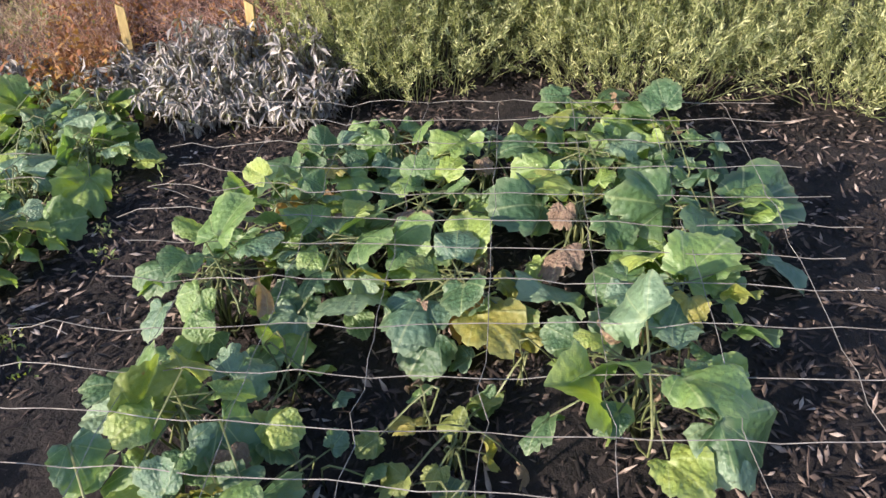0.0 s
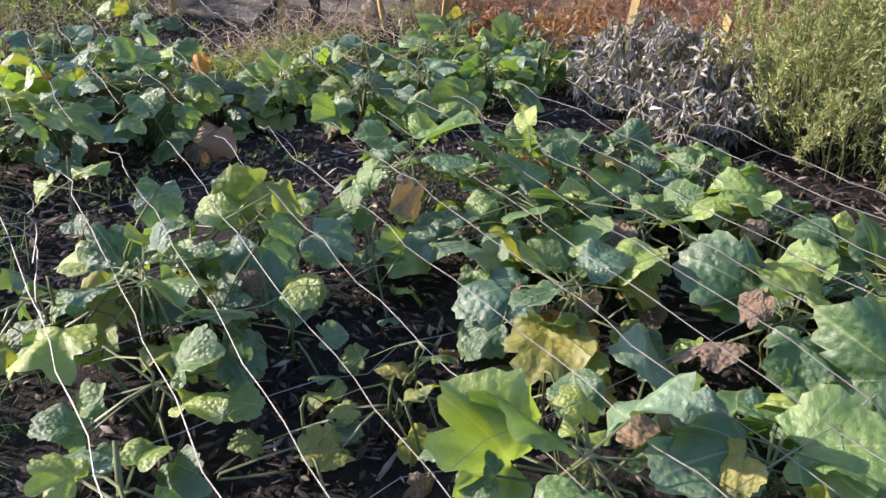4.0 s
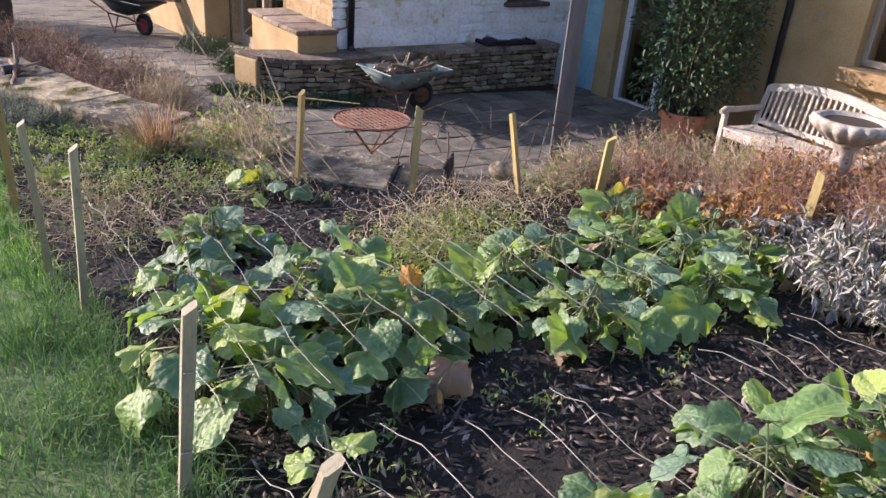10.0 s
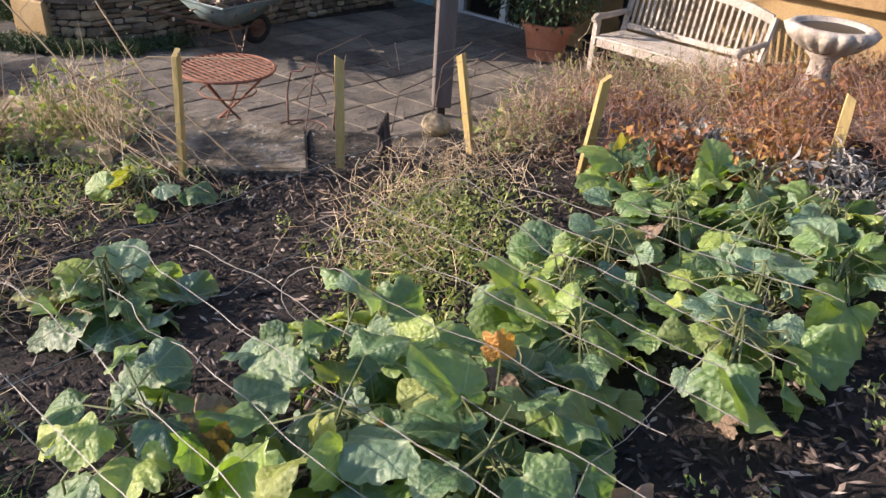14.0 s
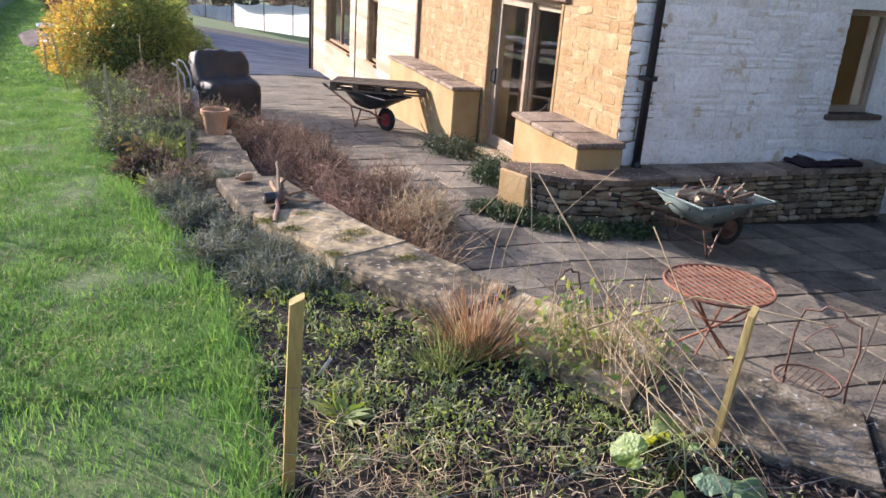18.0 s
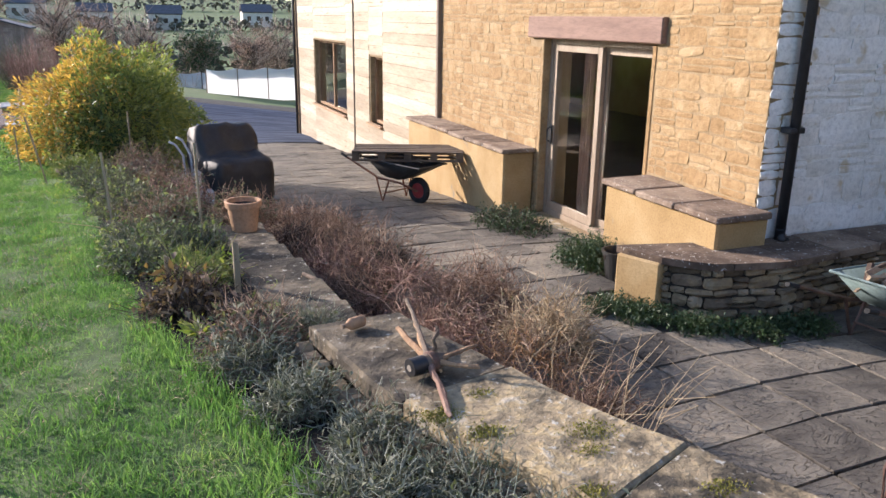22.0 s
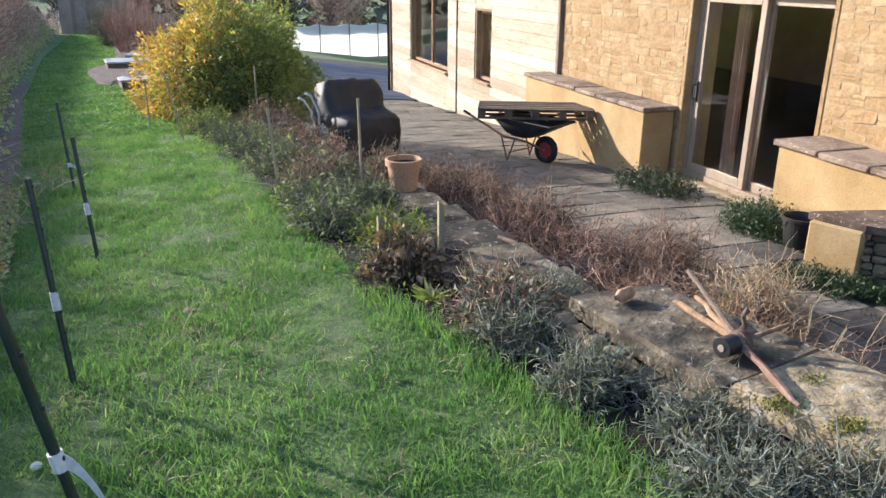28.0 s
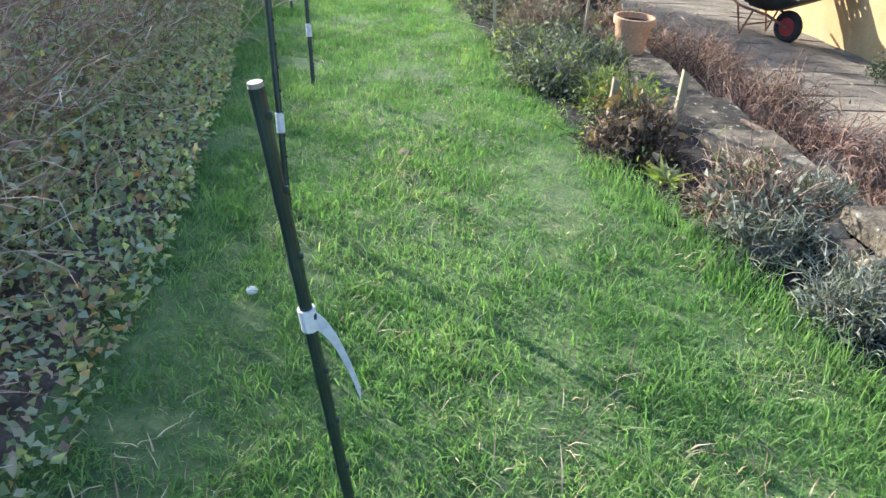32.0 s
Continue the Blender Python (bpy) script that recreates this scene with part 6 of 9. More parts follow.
# wire netting over the beds
def netting(x0, dx, count, y_far, y_near, z, label, seed):
    rg = random.Random(seed)
    t = thing("wire_netting", (0, 0, 0), label, "netting", "wire netting over the beds")
    for k in range(count):
        x = x0 + dx * k
        ya, yb = y_far(k) + rg.uniform(-0.06, 0.06), y_near(k)
        pts, n = [], 26
        for j in range(n + 1):
            f = j / n
            y = ya + (yb - ya) * f
            wob = 0.012 if f > 0.25 else 0.03
            pts.append((x + wob * noise.noise((k * 3.1, y * 7, 0)) + 0.02 * math.sin(f * 3 + k), y, z(x, y) + wob * 1.2 * noise.noise((k * 5.7, y * 7, 4))))
        if k % 4 == 1:
            c = Vector(pts[0])
            s = rg.choice((-1, 1))
            pts = [tuple(c + Vector((s * 0.05 * (1 - math.cos(a)), 0.07 * math.sin(a) + 0.02, -0.03 * a))) for a in np.linspace(3.6, 0.4, 7)] + pts
        part("wire", tube(pts, 0.00125, 4), M["wire"], t)
    return t


za = lambda x, y: lerp_table(y, [(-0.4, 0.62), (0.6, 0.58), (1.7, 0.54), (2.4, 0.3)])
na = netting(0.24, 0.145, 14, lambda k: 1.98 - 0.05 * min(k, 6) + 0.02 * (k % 3), lambda k: -0.25 + 0.03 * (k % 4), za, "rusty-white wire netting stretched over the near bed", 3)
zb = lambda x, y: lerp_table(y, [(2.1, 0.46), (3.2, 0.44), (3.9, 0.4)])
nb = netting(0.24, 0.145, 12, lambda k: 3.72 - 0.06 * k - 0.25 * (k % 3 == 2), lambda k: 2.15 + 0.1 * (k % 2), zb, "rusty-white wire netting stretched over the far bed", 5)
for k, y in enumerate((-0.05, 0.2, 0.45, 0.7, 0.95, 1.2, 1.45)):
    pts = [(0.3 + 1.85 * j / 24, y + 0.02 * noise.noise((j * 0.9, k * 2.0, 0)), za(0, y) + 0.004 + 0.02 * noise.noise((j * 0.9, k * 2.0, 7))) for j in range(25)]
    part("cross_wire", tube(pts, 0.0009, 4), M["wire"], na, "thin cross wire")
for k in range(3):
    sw = [(0.14 + 0.02 * k, 1.45, 0.72 - 0.05 * k)]
    sw += [(0.16 + 0.15 * f + 0.04 * math.sin(9 * f + k), 1.5 + 0.25 * math.sin(2.2 * f) - 0.45 * f * k * 0.5, 0.66 - 0.22 * f) for f in np.linspace(0.1, 1, 14)]
    part("tie_wire", tube(sw, 0.0017, 4), M["wire"], na)
for k, y in enumerate((2.3, 2.75, 3.2, 3.6, 3.95, 4.1)):
    pts = [(0.2 + 2.5 * j / 24, y + 0.03 * noise.noise((j * 0.9, k * 2.0, 3)), zb(0, y) + 0.004 + 0.03 * noise.noise((j * 0.9, k * 2.0, 9)) + 0.05 * (k > 3)) for j in range(25)]
    part("cross_wire", tube(pts, 0.0009, 4), M["wire"], nb, "thin cross wire")
part("brace_wire", tube([(0.15, 3.28, 0.62), (0.24, 3.3, 0.35), (0.3, 3.15, 0.2), (0.45, 3.05, 0.16), (0.5, 2.9, 0.25), (0.42, 2.8, 0.34)], 0.0018, 4), M["wire"], na)

# porch post
pt = thing("porch_post", (4.78, 6.0, -0.95), "tall square weathered grey timber post on a metal shoe", "post")
part("shaft", box((0, 0, 0.95), (0.155, 0.155, 1.7), Euler((0, 0, 0.84)).to_matrix(), 0.008), M["post"], pt)
part("shoe", box((0, 0, 0.052), (0.07, 0.07, 0.12), Euler((0, 0, 0.84)).to_matrix(), 0.005), M["dark_metal"], pt, "dark metal shoe")
# round metal table
tb = thing("round_table", (3.03, 6.55, -0.87), "round rusty-red metal garden table with slatted top", "table")
part("rim", tube([(0.34 * math.cos(a), 0.34 * math.sin(a), 0.52) for a in np.linspace(0, 2 * math.pi, 37)], 0.011, 6), M["rust"], tb)
for k in range(-7, 8):
    x = k * 0.044
    w = math.sqrt(max(0, 0.335 ** 2 - x * x))
    part("slat", box((x, 0, 0.522), (0.021, 2 * w, 0.006), bevel=0.002), M["rust"], tb)
for k in range(-3, 4):
    y = k * 0.09
    w = math.sqrt(max(0, 0.335 ** 2 - y * y))
    part("cross_bar", box((0, y, 0.513), (2 * w, 0.008, 0.008)), M["rust"], tb)
for a0 in (0.5, 2.07, 3.64, 5.21):
    c, s = math.cos(a0), math.sin(a0)
    part("leg", tube([(0.3 * c, 0.3 * s, 0.51), (0.05 * c, 0.05 * s, 0.27), (-0.27 * c, -0.27 * s, 0.0)], 0.009, 6), M["rust"], tb)
part("apron", tube([(0.2 * math.cos(a), 0.2 * math.sin(a), 0.36) for a in np.linspace(0, 2 * math.pi, 25)], 0.006, 5), M["rust"], tb)
tb.scale = (1, 1, 1.05)

# scrolled metal chair back
mc = thing("metal_chair", (3.12, 5.75, -0.87), "rusty wire garden chair with a heart-scrolled back", "chair", "metal chairs by the table", rz=-62)
arch = [(-0.19, 0, 0.42), (-0.2, 0.03, 0.62), (-0.17, 0.05, 0.78), (-0.08, 0.05, 0.8), (-0.05, 0.05, 0.84), (0.05, 0.05, 0.84), (0.08, 0.05, 0.8), (0.17, 0.05, 0.78), (0.2, 0.03, 0.62), (0.19, 0, 0.42)]
part("back_frame", tube(arch, 0.009, 6), M["dull_rust"], mc)
for sgn in (-1, 1):
    pts = [(sgn * (0.015 + 0.13 * math.sin(a) * (1 - a / 8)), 0.03, 0.5 + 0.085 * a / 1.4 + 0.02 * math.cos(2 * a)) for a in np.linspace(0, 4.4, 18)]
    part("scroll", tube(pts, 0.005, 5), M["dull_rust"], mc)
    part("front_leg", tube([(sgn * 0.18, -0.36, 0.42), (sgn * 0.2, -0.4, 0.0)], 0.009, 6), M["dull_rust"], mc)
    part("rear_leg", tube([(sgn * 0.19, 0.0, 0.42), (sgn * 0.2, 0.08, 0.0)], 0.009, 6), M["dull_rust"], mc)
mc.scale = (0.86, 0.86, 0.86)
part("seat_rim", tube([(0.2 * math.cos(a), -0.19 + 0.2 * math.sin(a), 0.42) for a in np.linspace(0, 2 * math.pi, 25)], 0.008, 6), M["dull_rust"], mc)
for k in range(-4, 5):
    w = math.sqrt(0.2 ** 2 - (k * 0.042) ** 2)
    part("seat_wire", tube([(k * 0.042, -0.19 - w, 0.42), (k * 0.042, -0.19 + w, 0.42)], 0.004, 4), M["dull_rust"], mc)

mc2 = copy_thing(mc, pose(2.08, 6.75, -0.87, 0, 0, 28) @ Matrix.Scale(0.86, 4))


# wheelbarrows
def wheelbarrow(at, rz, tray_mat, label, tube_mat, tray=(0.92, 0.64), rim_mat=None, scale=1.0):
    t = thing("wheelbarrow", at, label, "wheelbarrow", rz=rz)
    L, W = tray
    bm = bmesh.new()
    outer = [(-L / 2, W / 2, 0.6), (L / 2, W * 0.42, 0.56), (L / 2, -W * 0.42, 0.56), (-L / 2, -W / 2, 0.6)]
    inner = [(-L * 0.32, W * 0.28, 0.34), (L * 0.02, W * 0.25, 0.32), (L * 0.02, -W * 0.25, 0.32), (-L * 0.32, -W * 0.28, 0.34)]
    a = [bm.verts.new(p) for p in outer]
    b = [bm.verts.new(p) for p in inner]
    for k in range(4):
        bm.faces.new((a[k], a[(k + 1) % 4], b[(k + 1) % 4], b[k]))
    bm.faces.new(b)
    bmesh.ops.bevel(bm, geom=[e for e in bm.edges if not e.is_boundary], offset=0.045, segments=3, affect="EDGES")
    bmesh.ops.solidify(bm, geom=bm.faces[:], thickness=0.008)
    tr_ob = part("tray", bm, M[tray_mat], t, smooth=True)
    part("tray_rim", tube([Vector(p) + Vector((0, 0, 0.004)) for p in outer] + [Vector(outer[0]) + Vector((0, 0, 0.004))], 0.012, 6), M[rim_mat or tray_mat], tr_ob)
    wx = L * 0.24
    for s in (-1, 1):
        part("handle_bar", tube([(wx + 0.02, s * 0.07, 0.19), (L * 0.02, s * 0.16, 0.29), (-L * 0.3, s * 0.27, 0.335), (-L / 2 - 0.42, s * 0.29, 0.56)], 0.016, 8), M[tube_mat], t)
        part("grip", tube([(-L / 2 - 0.42, s * 0.29, 0.56), (-L / 2 - 0.54, s * 0.29, 0.6)], 0.02, 8), M["rubber"], t)
        part("leg", tube([(-L * 0.12, s * 0.24, 0.33), (-L * 0.24, s * 0.25, 0.0), (-L * 0.36, s * 0.26, 0.35)], 0.014, 8), M[tube_mat], t)
    part("cross_brace", tube([(-L * 0.22, -0.25, 0.12), (-L * 0.22, 0.25, 0.12)], 0.01, 6), M[tube_mat], t)
    wheel = thing("wheel", (0, 0, 0))
    wheel.parent = t
    wheel.matrix_basis = pose(wx + 0.0, 0, 0.19)
    tyre = bmesh.new()
    ring = []
    for k in range(25):
        an = 2 * math.pi * k / 24
        ring.append((0.145 * math.cos(an), 0, 0.145 * math.sin(an)))
    add_tube(tyre, ring, 0.045, 10, False)
    part("tyre", tyre, M["rubber"], wheel, smooth=True)
    rim = lathe([(0.03, -0.035), (0.05, -0.03), (0.1, -0.022), (0.108, -0.03), (0.108, 0.03), (0.1, 0.022), (0.05, 0.03), (0.03, 0.035)], 20)
    part("rim", rim, M["red_rim" if rim_mat is None else "steel"], wheel, m=pose(0, 0, 0, 90))
    part("axle", tube([(0, -0.09, 0), (0, 0.09, 0)], 0.01, 8), M["steel"], wheel)
    return t


wb1 = wheelbarrow((4.62, 8.62, -0.93), 8, "green_barrow", "faded green wheelbarrow heaped with split kindling", "steel", (1.0, 0.66), "green_barrow")
wb1.scale = (1, 1, 0.88)
kd = thing("kindling_heap", (4.62, 8.62, -0.93), "heap of split sticks and bark in the green wheelbarrow", "firewood")
kd.scale = (1, 1, 0.88)
for k in range(46):
    x, y = tr.uniform(-0.34, 0.36), tr.uniform(-0.22, 0.22)
    z = 0.42 + 0.16 * (1 - (x / 0.45) ** 2) * tr.uniform(0.3, 1.15) + 0.05
    an, tl, ln = tr.uniform(-0.7, 0.7) + 0.4, tr.gauss(0, 0.25), tr.uniform(0.16, 0.5)
    part("stick", box((x, y, z), (ln, tr.uniform(0.02, 0.05), tr.uniform(0.015, 0.035)), Euler((tr.uniform(0, 3), tl, an)).to_matrix(), 0.004, 0.005, tr), M["logwood"], kd)
for k in range(4):
    p0 = Vector((tr.uniform(-0.1, 0.1), tr.uniform(-0.1, 0.1), 0.55))
    part("stick", tube([p0, p0 + Vector((tr.uniform(-0.1, 0.2), tr.uniform(-0.15, 0.15), 0.2))], 0.008, 5), M["twig_pale"], kd)
wb2 = wheelbarrow((3.0, 15.15, -1.17), -62, "black_barrow", "dark wheelbarrow with a pallet laid across it", "rust", (0.98, 0.7))
plt_ = thing("pallet", (3.1, 15.35, -0.58), "weathered wooden pallet lying across the dark wheelbarrow", "pallet", rz=-22)
for k in range(5):
    part("top_board", box((0, -0.3 + 0.15 * k, 0.13), (1.56, 0.095, 0.02), bevel=0.003, jitter=0.003, rng=tr), M["pallet"], plt_)
for x in (-0.73, -0.365, 0.0, 0.365, 0.73):
    part("bearer", box((x, 0, 0.11), (0.1, 0.7, 0.02), bevel=0.003), M["pallet"], plt_)
    for y in (-0.3, 0.0, 0.3):
        part("block", box((x, y, 0.059), (0.1, 0.1, 0.082), bevel=0.003), M["pallet"], plt_)
for y in (-0.3, 0.0, 0.3):
    part("bottom_board", box((0, y, 0.009), (1.56, 0.1, 0.018), bevel=0.003), M["pallet"], plt_)


# pots
def clay_pot(at, r0, r1, h, mat, label, soil=True, name="plant_pot"):
    t = thing(name, at, label, "pot")
    prof = [(r0, 0), (r0 + (r1 - r0) * 0.75, h * 0.78), (r1 * 1.0, h * 0.79), (r1 * 1.06, h * 0.8), (r1 * 1.08, h * 0.98), (r1 * 1.04, h), (r1 * 0.95, h), (r1 * 0.93, h * 0.85), (r0 * 0.9, h * 0.1), (0, h * 0.1)]
    part("pot", lathe(prof, 32), M[mat], t, smooth=False)
    if soil:
        part("soil", lathe([(0, h * 0.84), (r1 * 0.92, h * 0.84), (r1 * 0.9, h * 0.8), (0, h * 0.8)], 24), M["soil"], t)
    return t


clay_pot((7.45, 6.72, -1.09), 0.2, 0.29, 0.42, "terracotta", "large orange terracotta pot by the glazed doors")
clay_pot((0.26, 11.72, ground_z(0.2, 11.72) + 0.028), 0.108, 0.148, 0.27, "terracotta_pale", "pale terracotta pot standing on the flags")
ev = thing("evergreen_shrub", (7.45, 6.72, -0.75), "dense evergreen shrub growing in the large pot", "shrub")
eg = np.random.default_rng(8)
n = 8000
u = eg.normal(0, 1, (n, 3))
u /= np.linalg.norm(u, axis=1)[:, None]
lump = np.array([1 + 0.3 * noise.noise((a * 2.5, b * 2.5, c * 2.5 + 3)) for a, b, c in u])
p = u * np.array([0.72, 0.72, 1.15]) * (lump * eg.uniform(0.4, 1.03, n))[:, None] + np.array([0, 0, 1.05])
p = p[p[:, 2] > 0.02]
stuff("foliage", leaf_soup("foliage", p, p - np.array([0, 0, 0.9]), (0.05, 0.11), (0.018, 0.034), M["shrub"], tr, jitter=0.5), ev)
q = p[eg.integers(0, len(p), 120)] * 0.95
stuff("branches", twig_soup("branches", np.zeros((120, 3)) + eg.normal(0, 0.03, (120, 3)) * np.array([1, 1, 0]), q, 0.007, M["twig_dark"], tr, 0.1), ev)
smallpot = clay_pot((7.85, 6.3, -1.1), 0.12, 0.17, 0.26, "black_plastic", "small dark plastic pot beside the terracotta pot")
pk = thing("bucket", (3.33, 10.42, -0.9), "black plastic builder's bucket by the curved wall", "bucket")
part("pail", lathe([(0.11, 0), (0.15, 0.27), (0.165, 0.275), (0.165, 0.3), (0.15, 0.3), (0.14, 0.27), (0.1, 0.02), (0, 0.02)], 26), M["black_plastic"], pk, smooth=False)
part("handle", tube([(0.16 * math.cos(a), 0.0 + 0.05 * math.sin(a), 0.28 - 0.13 * math.sin(a)) for a in np.linspace(0, math.pi, 9)], 0.004), M["steel"], pk)

# garden bench
bn = thing("garden_bench", (7.42, 5.16, -1.06), "silvery teak garden bench with a curved slatted back", "bench", rz=-3)
BL = 1.62
for s in (-1, 1):
    y = s * (BL / 2 - 0.03)
    part("front_leg", box((-0.28, y, 0.31), (0.06, 0.06, 0.62), bevel=0.006), M["bench"], bn)
    part("rear_leg", tube([(0.3, y, 0.0), (0.27, y, 0.42), (0.38, y, 0.86)], 0.036, 6), M["bench"], bn)
    arm = bmesh.new()
    add_tube(arm, [(-0.36, y, 0.6), (-0.3, y, 0.635), (-0.1, y, 0.62), (0.32, y, 0.62)], [0.03, 0.036, 0.034, 0.03], 8)
    part("armrest", arm, M["bench"], bn)
    part("side_rail", box((0.0, y, 0.37), (0.52, 0.035, 0.08), bevel=0.005), M["bench"], bn)
for k in range(6):
    part("seat_slat", box((-0.27 + 0.098 * k, 0, 0.425 - 0.004 * k), (0.08, BL - 0.06, 0.022), bevel=0.005), M["bench"], bn)
part("front_rail", box((-0.28, 0, 0.37), (0.03, BL - 0.12, 0.08), bevel=0.005), M["bench"], bn)
part("back_rail", box((0.29, 0, 0.47), (0.035, BL - 0.12, 0.06), bevel=0.005), M["bench"], bn)
top = bmesh.new()
arc = lambda f: 0.84 + 0.11 * (1 - (2 * f - 1) ** 2)
rings = []
for k in range(17):
    f = k / 16
    y = (f - 0.5) * (BL - 0.08)
    z = arc(f)
    rings.append([top.verts.new((0.36 + dxx + (z - 0.84) * 0.2, y, z + dzz)) for dxx, dzz in ((-0.02, -0.045), (0.02, -0.045), (0.03, 0.045), (-0.01, 0.045))])
for a, b in zip(rings, rings[1:]):
    for j in range(4):
        top.faces.new((a[j], a[(j + 1) % 4], b[(j + 1) % 4], b[j]))
top.faces.new(rings[0])
top.faces.new(rings[-1][::-1])
part("top_rail", top, M["bench"], bn)
for k in range(21):
    f = (k + 0.75) / 21.5
    y = (f - 0.5) * (BL - 0.1)
    part("back_slat", tube([(0.295, y, 0.48), (0.37, y, arc(f) - 0.03)], 0.017, 4), M["bench"], bn)

# bird bath
bb = thing("bird_bath", (4.12, 2.95, -0.06), "weathered stone bird bath with a fluted bowl on a pedestal", "bird bath")
part("pedestal", lathe([(0.17, 0), (0.17, 0.05), (0.12, 0.08), (0.075, 0.12), (0.055, 0.2), (0.07, 0.32), (0.05, 0.42), (0.055, 0.46), (0.09, 0.5), (0.1, 0.52), (0, 0.52)], 28, 8, 0.08, (2, 8)), M["cast_stone"], bb, smooth=True)
part("bowl", lathe([(0.09, 0.5), (0.13, 0.525), (0.185, 0.575), (0.205, 0.615), (0.2, 0.635), (0.17, 0.635), (0.155, 0.61), (0.09, 0.59), (0, 0.585)], 96, 16, 0.13, (1, 3)), M["cast_stone"], bb, smooth=True)
part("water", lathe([(0, 0.615), (0.158, 0.615), (0.15, 0.608), (0, 0.608)], 24), M["black_plastic"], bb, "still dark water")

# covered barbecue
cv = thing("covered_barbecue", (0.6, 15.5, -1.17), "barbecue under a black and tan fitted cloth cover", "barbecue", rz=-68)


def cloth(w, d, h, slope, seed, taper=0.92):
    bm = box((0, 0, h / 2), (w, d, h))
    bmesh.ops.subdivide_edges(bm, edges=bm.edges[:], cuts=7, use_grid_fill=True)
    for v in bm.verts:
        f = v.co.z / h
        k = 1 - (1 - taper) * f
        v.co.x *= k
        v.co.y *= k
        v.co.z -= slope * (v.co.y / d) * f
        e = max(abs(v.co.x) / (w / 2), abs(v.co.y) / (d / 2))
        if f > 0.95:
            v.co.z -= 0.06 * e ** 3
        v.co += Vector((noise.noise(v.co * 6 + Vector((seed, 0, 0))), noise.noise(v.co * 6 + Vector((0, seed, 0))), 0.4 * noise.noise(v.co * 5))) * 0.03
        if f < 0.06:
            v.co.z = 0.04 + 0.03 * noise.noise(v.co * 9)
    return bm


HOOD = [(-0.40, 0.03), (-0.40, 0.5), (-0.39, 0.85), (-0.35, 1.06), (-0.30, 1.12), (-0.10, 1.14), (-0.04, 1.11), (0.06, 0.83), (0.09, 0.78), (0.13, 0.765), (0.38, 0.71), (0.43, 0.68), (0.44, 0.4), (0.46, 0.08)]


def draped(lo, hi, grow, seed):
    """A cloth laid over the barbecue's outline between two depths, its ends drawn in and its hem uneven."""
    bm = bmesh.new()
    rows, n, m = [], 14, 60
    for j in range(n + 1):
        v = j / n
        y = lo + (hi - lo) * v
        end = max(0.0, abs(2 * v - 1) - 0.72) / 0.28
        row = []
        for k in range(m + 1):
            q = k / m * (len(HOOD) - 1)
            i = min(int(q), len(HOOD) - 2)
            px = HOOD[i][0] + (HOOD[i + 1][0] - HOOD[i][0]) * (q - i)
            pz = HOOD[i][1] + (HOOD[i + 1][1] - HOOD[i][1]) * (q - i)
            px, pz = px * (1 + grow) * (1 - 0.05 * end ** 4), pz * (1 + grow) * (1 - 0.03 * end ** 4)
            c = Vector((px, y, pz))
            c += Vector((noise.noise(c * 5 + Vector((seed, 0, 0))), 0.5 * noise.noise(c * 5), noise.noise(c * 5 + Vector((0, seed, 0))))) * 0.035
            c += Vector((noise.noise(c * 13 + Vector((seed, 3, 0))), 0.0, noise.noise(c * 13 + Vector((0, seed, 8))))) * 0.016
            c.x += 0.02 * math.sin(y * 22 + seed) * max(0.0, 0.6 - pz)
            c.z = max(c.z, 0.03 + 0.03 * noise.noise((y * 9, px * 9, seed)))
            row.append(bm.verts.new(c))
        rows.append(row)
    for r0, r1 in zip(rows, rows[1:]):
        for k in range(m):
            bm.faces.new((r0[k], r0[k + 1], r1[k + 1], r1[k]))
    bm.faces.new(rows[0][::-1])
    bm.faces.new(rows[-1])
    return bm


part("cover", draped(-0.40, 0.42, 0.0, 1), M["cover"], cv, "black cloth cover", smooth=True)
for dx, w, h, lean in ((-0.12, 0.24, 0.9, 8), (0.2, 0.22, 0.68, 14)):
    part("side_flap", cloth(w, 0.09, h, 0.0, 7 + dx, 0.55), M["cushion"], cv, "pale tan side flap", smooth=True, m=pose(dx, -0.45, 0.02, -lean, 0, 0))
for k in range(2):
    part("frame_tube", tube([(-0.2, -0.62 - 0.1 * k, 1.0 - 0.05 * k), (-0.18, -0.55 - 0.1 * k, 0.96 - 0.05 * k), (-0.16, -0.46 - 0.1 * k, 0.76), (-0.15, -0.44 - 0.1 * k, 0.02)], 0.016, 7), M["white_tape"], cv, "pale curved tube", smooth=True)

# old wheel hub with broken spokes
hub = thing("wheel_hub", (0.40, 7.55, 0.046), "old wooden cartwheel hub with broken spokes lying on the wall", "wheel hub")
hub.scale = (0.82, 0.82, 0.82)
TILT = pose(0, 0, 0, 0, 0, 14) @ pose(0, 0, 0, 0, 90, 0)
part("nave", lathe([(0.0, -0.115), (0.02, -0.115), (0.022, -0.12), (0.038, -0.12), (0.042, -0.112), (0.042, -0.04), (0.046, -0.024), (0.047, 0.024), (0.042, 0.04), (0.03, 0.08), (0.0, 0.08)], 26), M["oldwood"], hub, "dark weathered nave", m=TILT)
part("iron_band", lathe([(0.042, -0.122), (0.045, -0.122), (0.045, -0.04), (0.042, -0.04)], 26), M["dark_metal"], hub, "dark iron sleeve", m=TILT)
part("iron_band", lathe([(0.046, -0.018), (0.053, -0.016), (0.053, 0.018), (0.046, 0.018)], 26), M["dull_rust"], hub, "rusty iron collar", m=TILT)
part("axle_plug", lathe([(0.0, -0.126), (0.016, -0.126), (0.016, -0.11), (0.0, -0.11)], 16), M["cast_stone"], hub, "pale end plug", m=TILT)
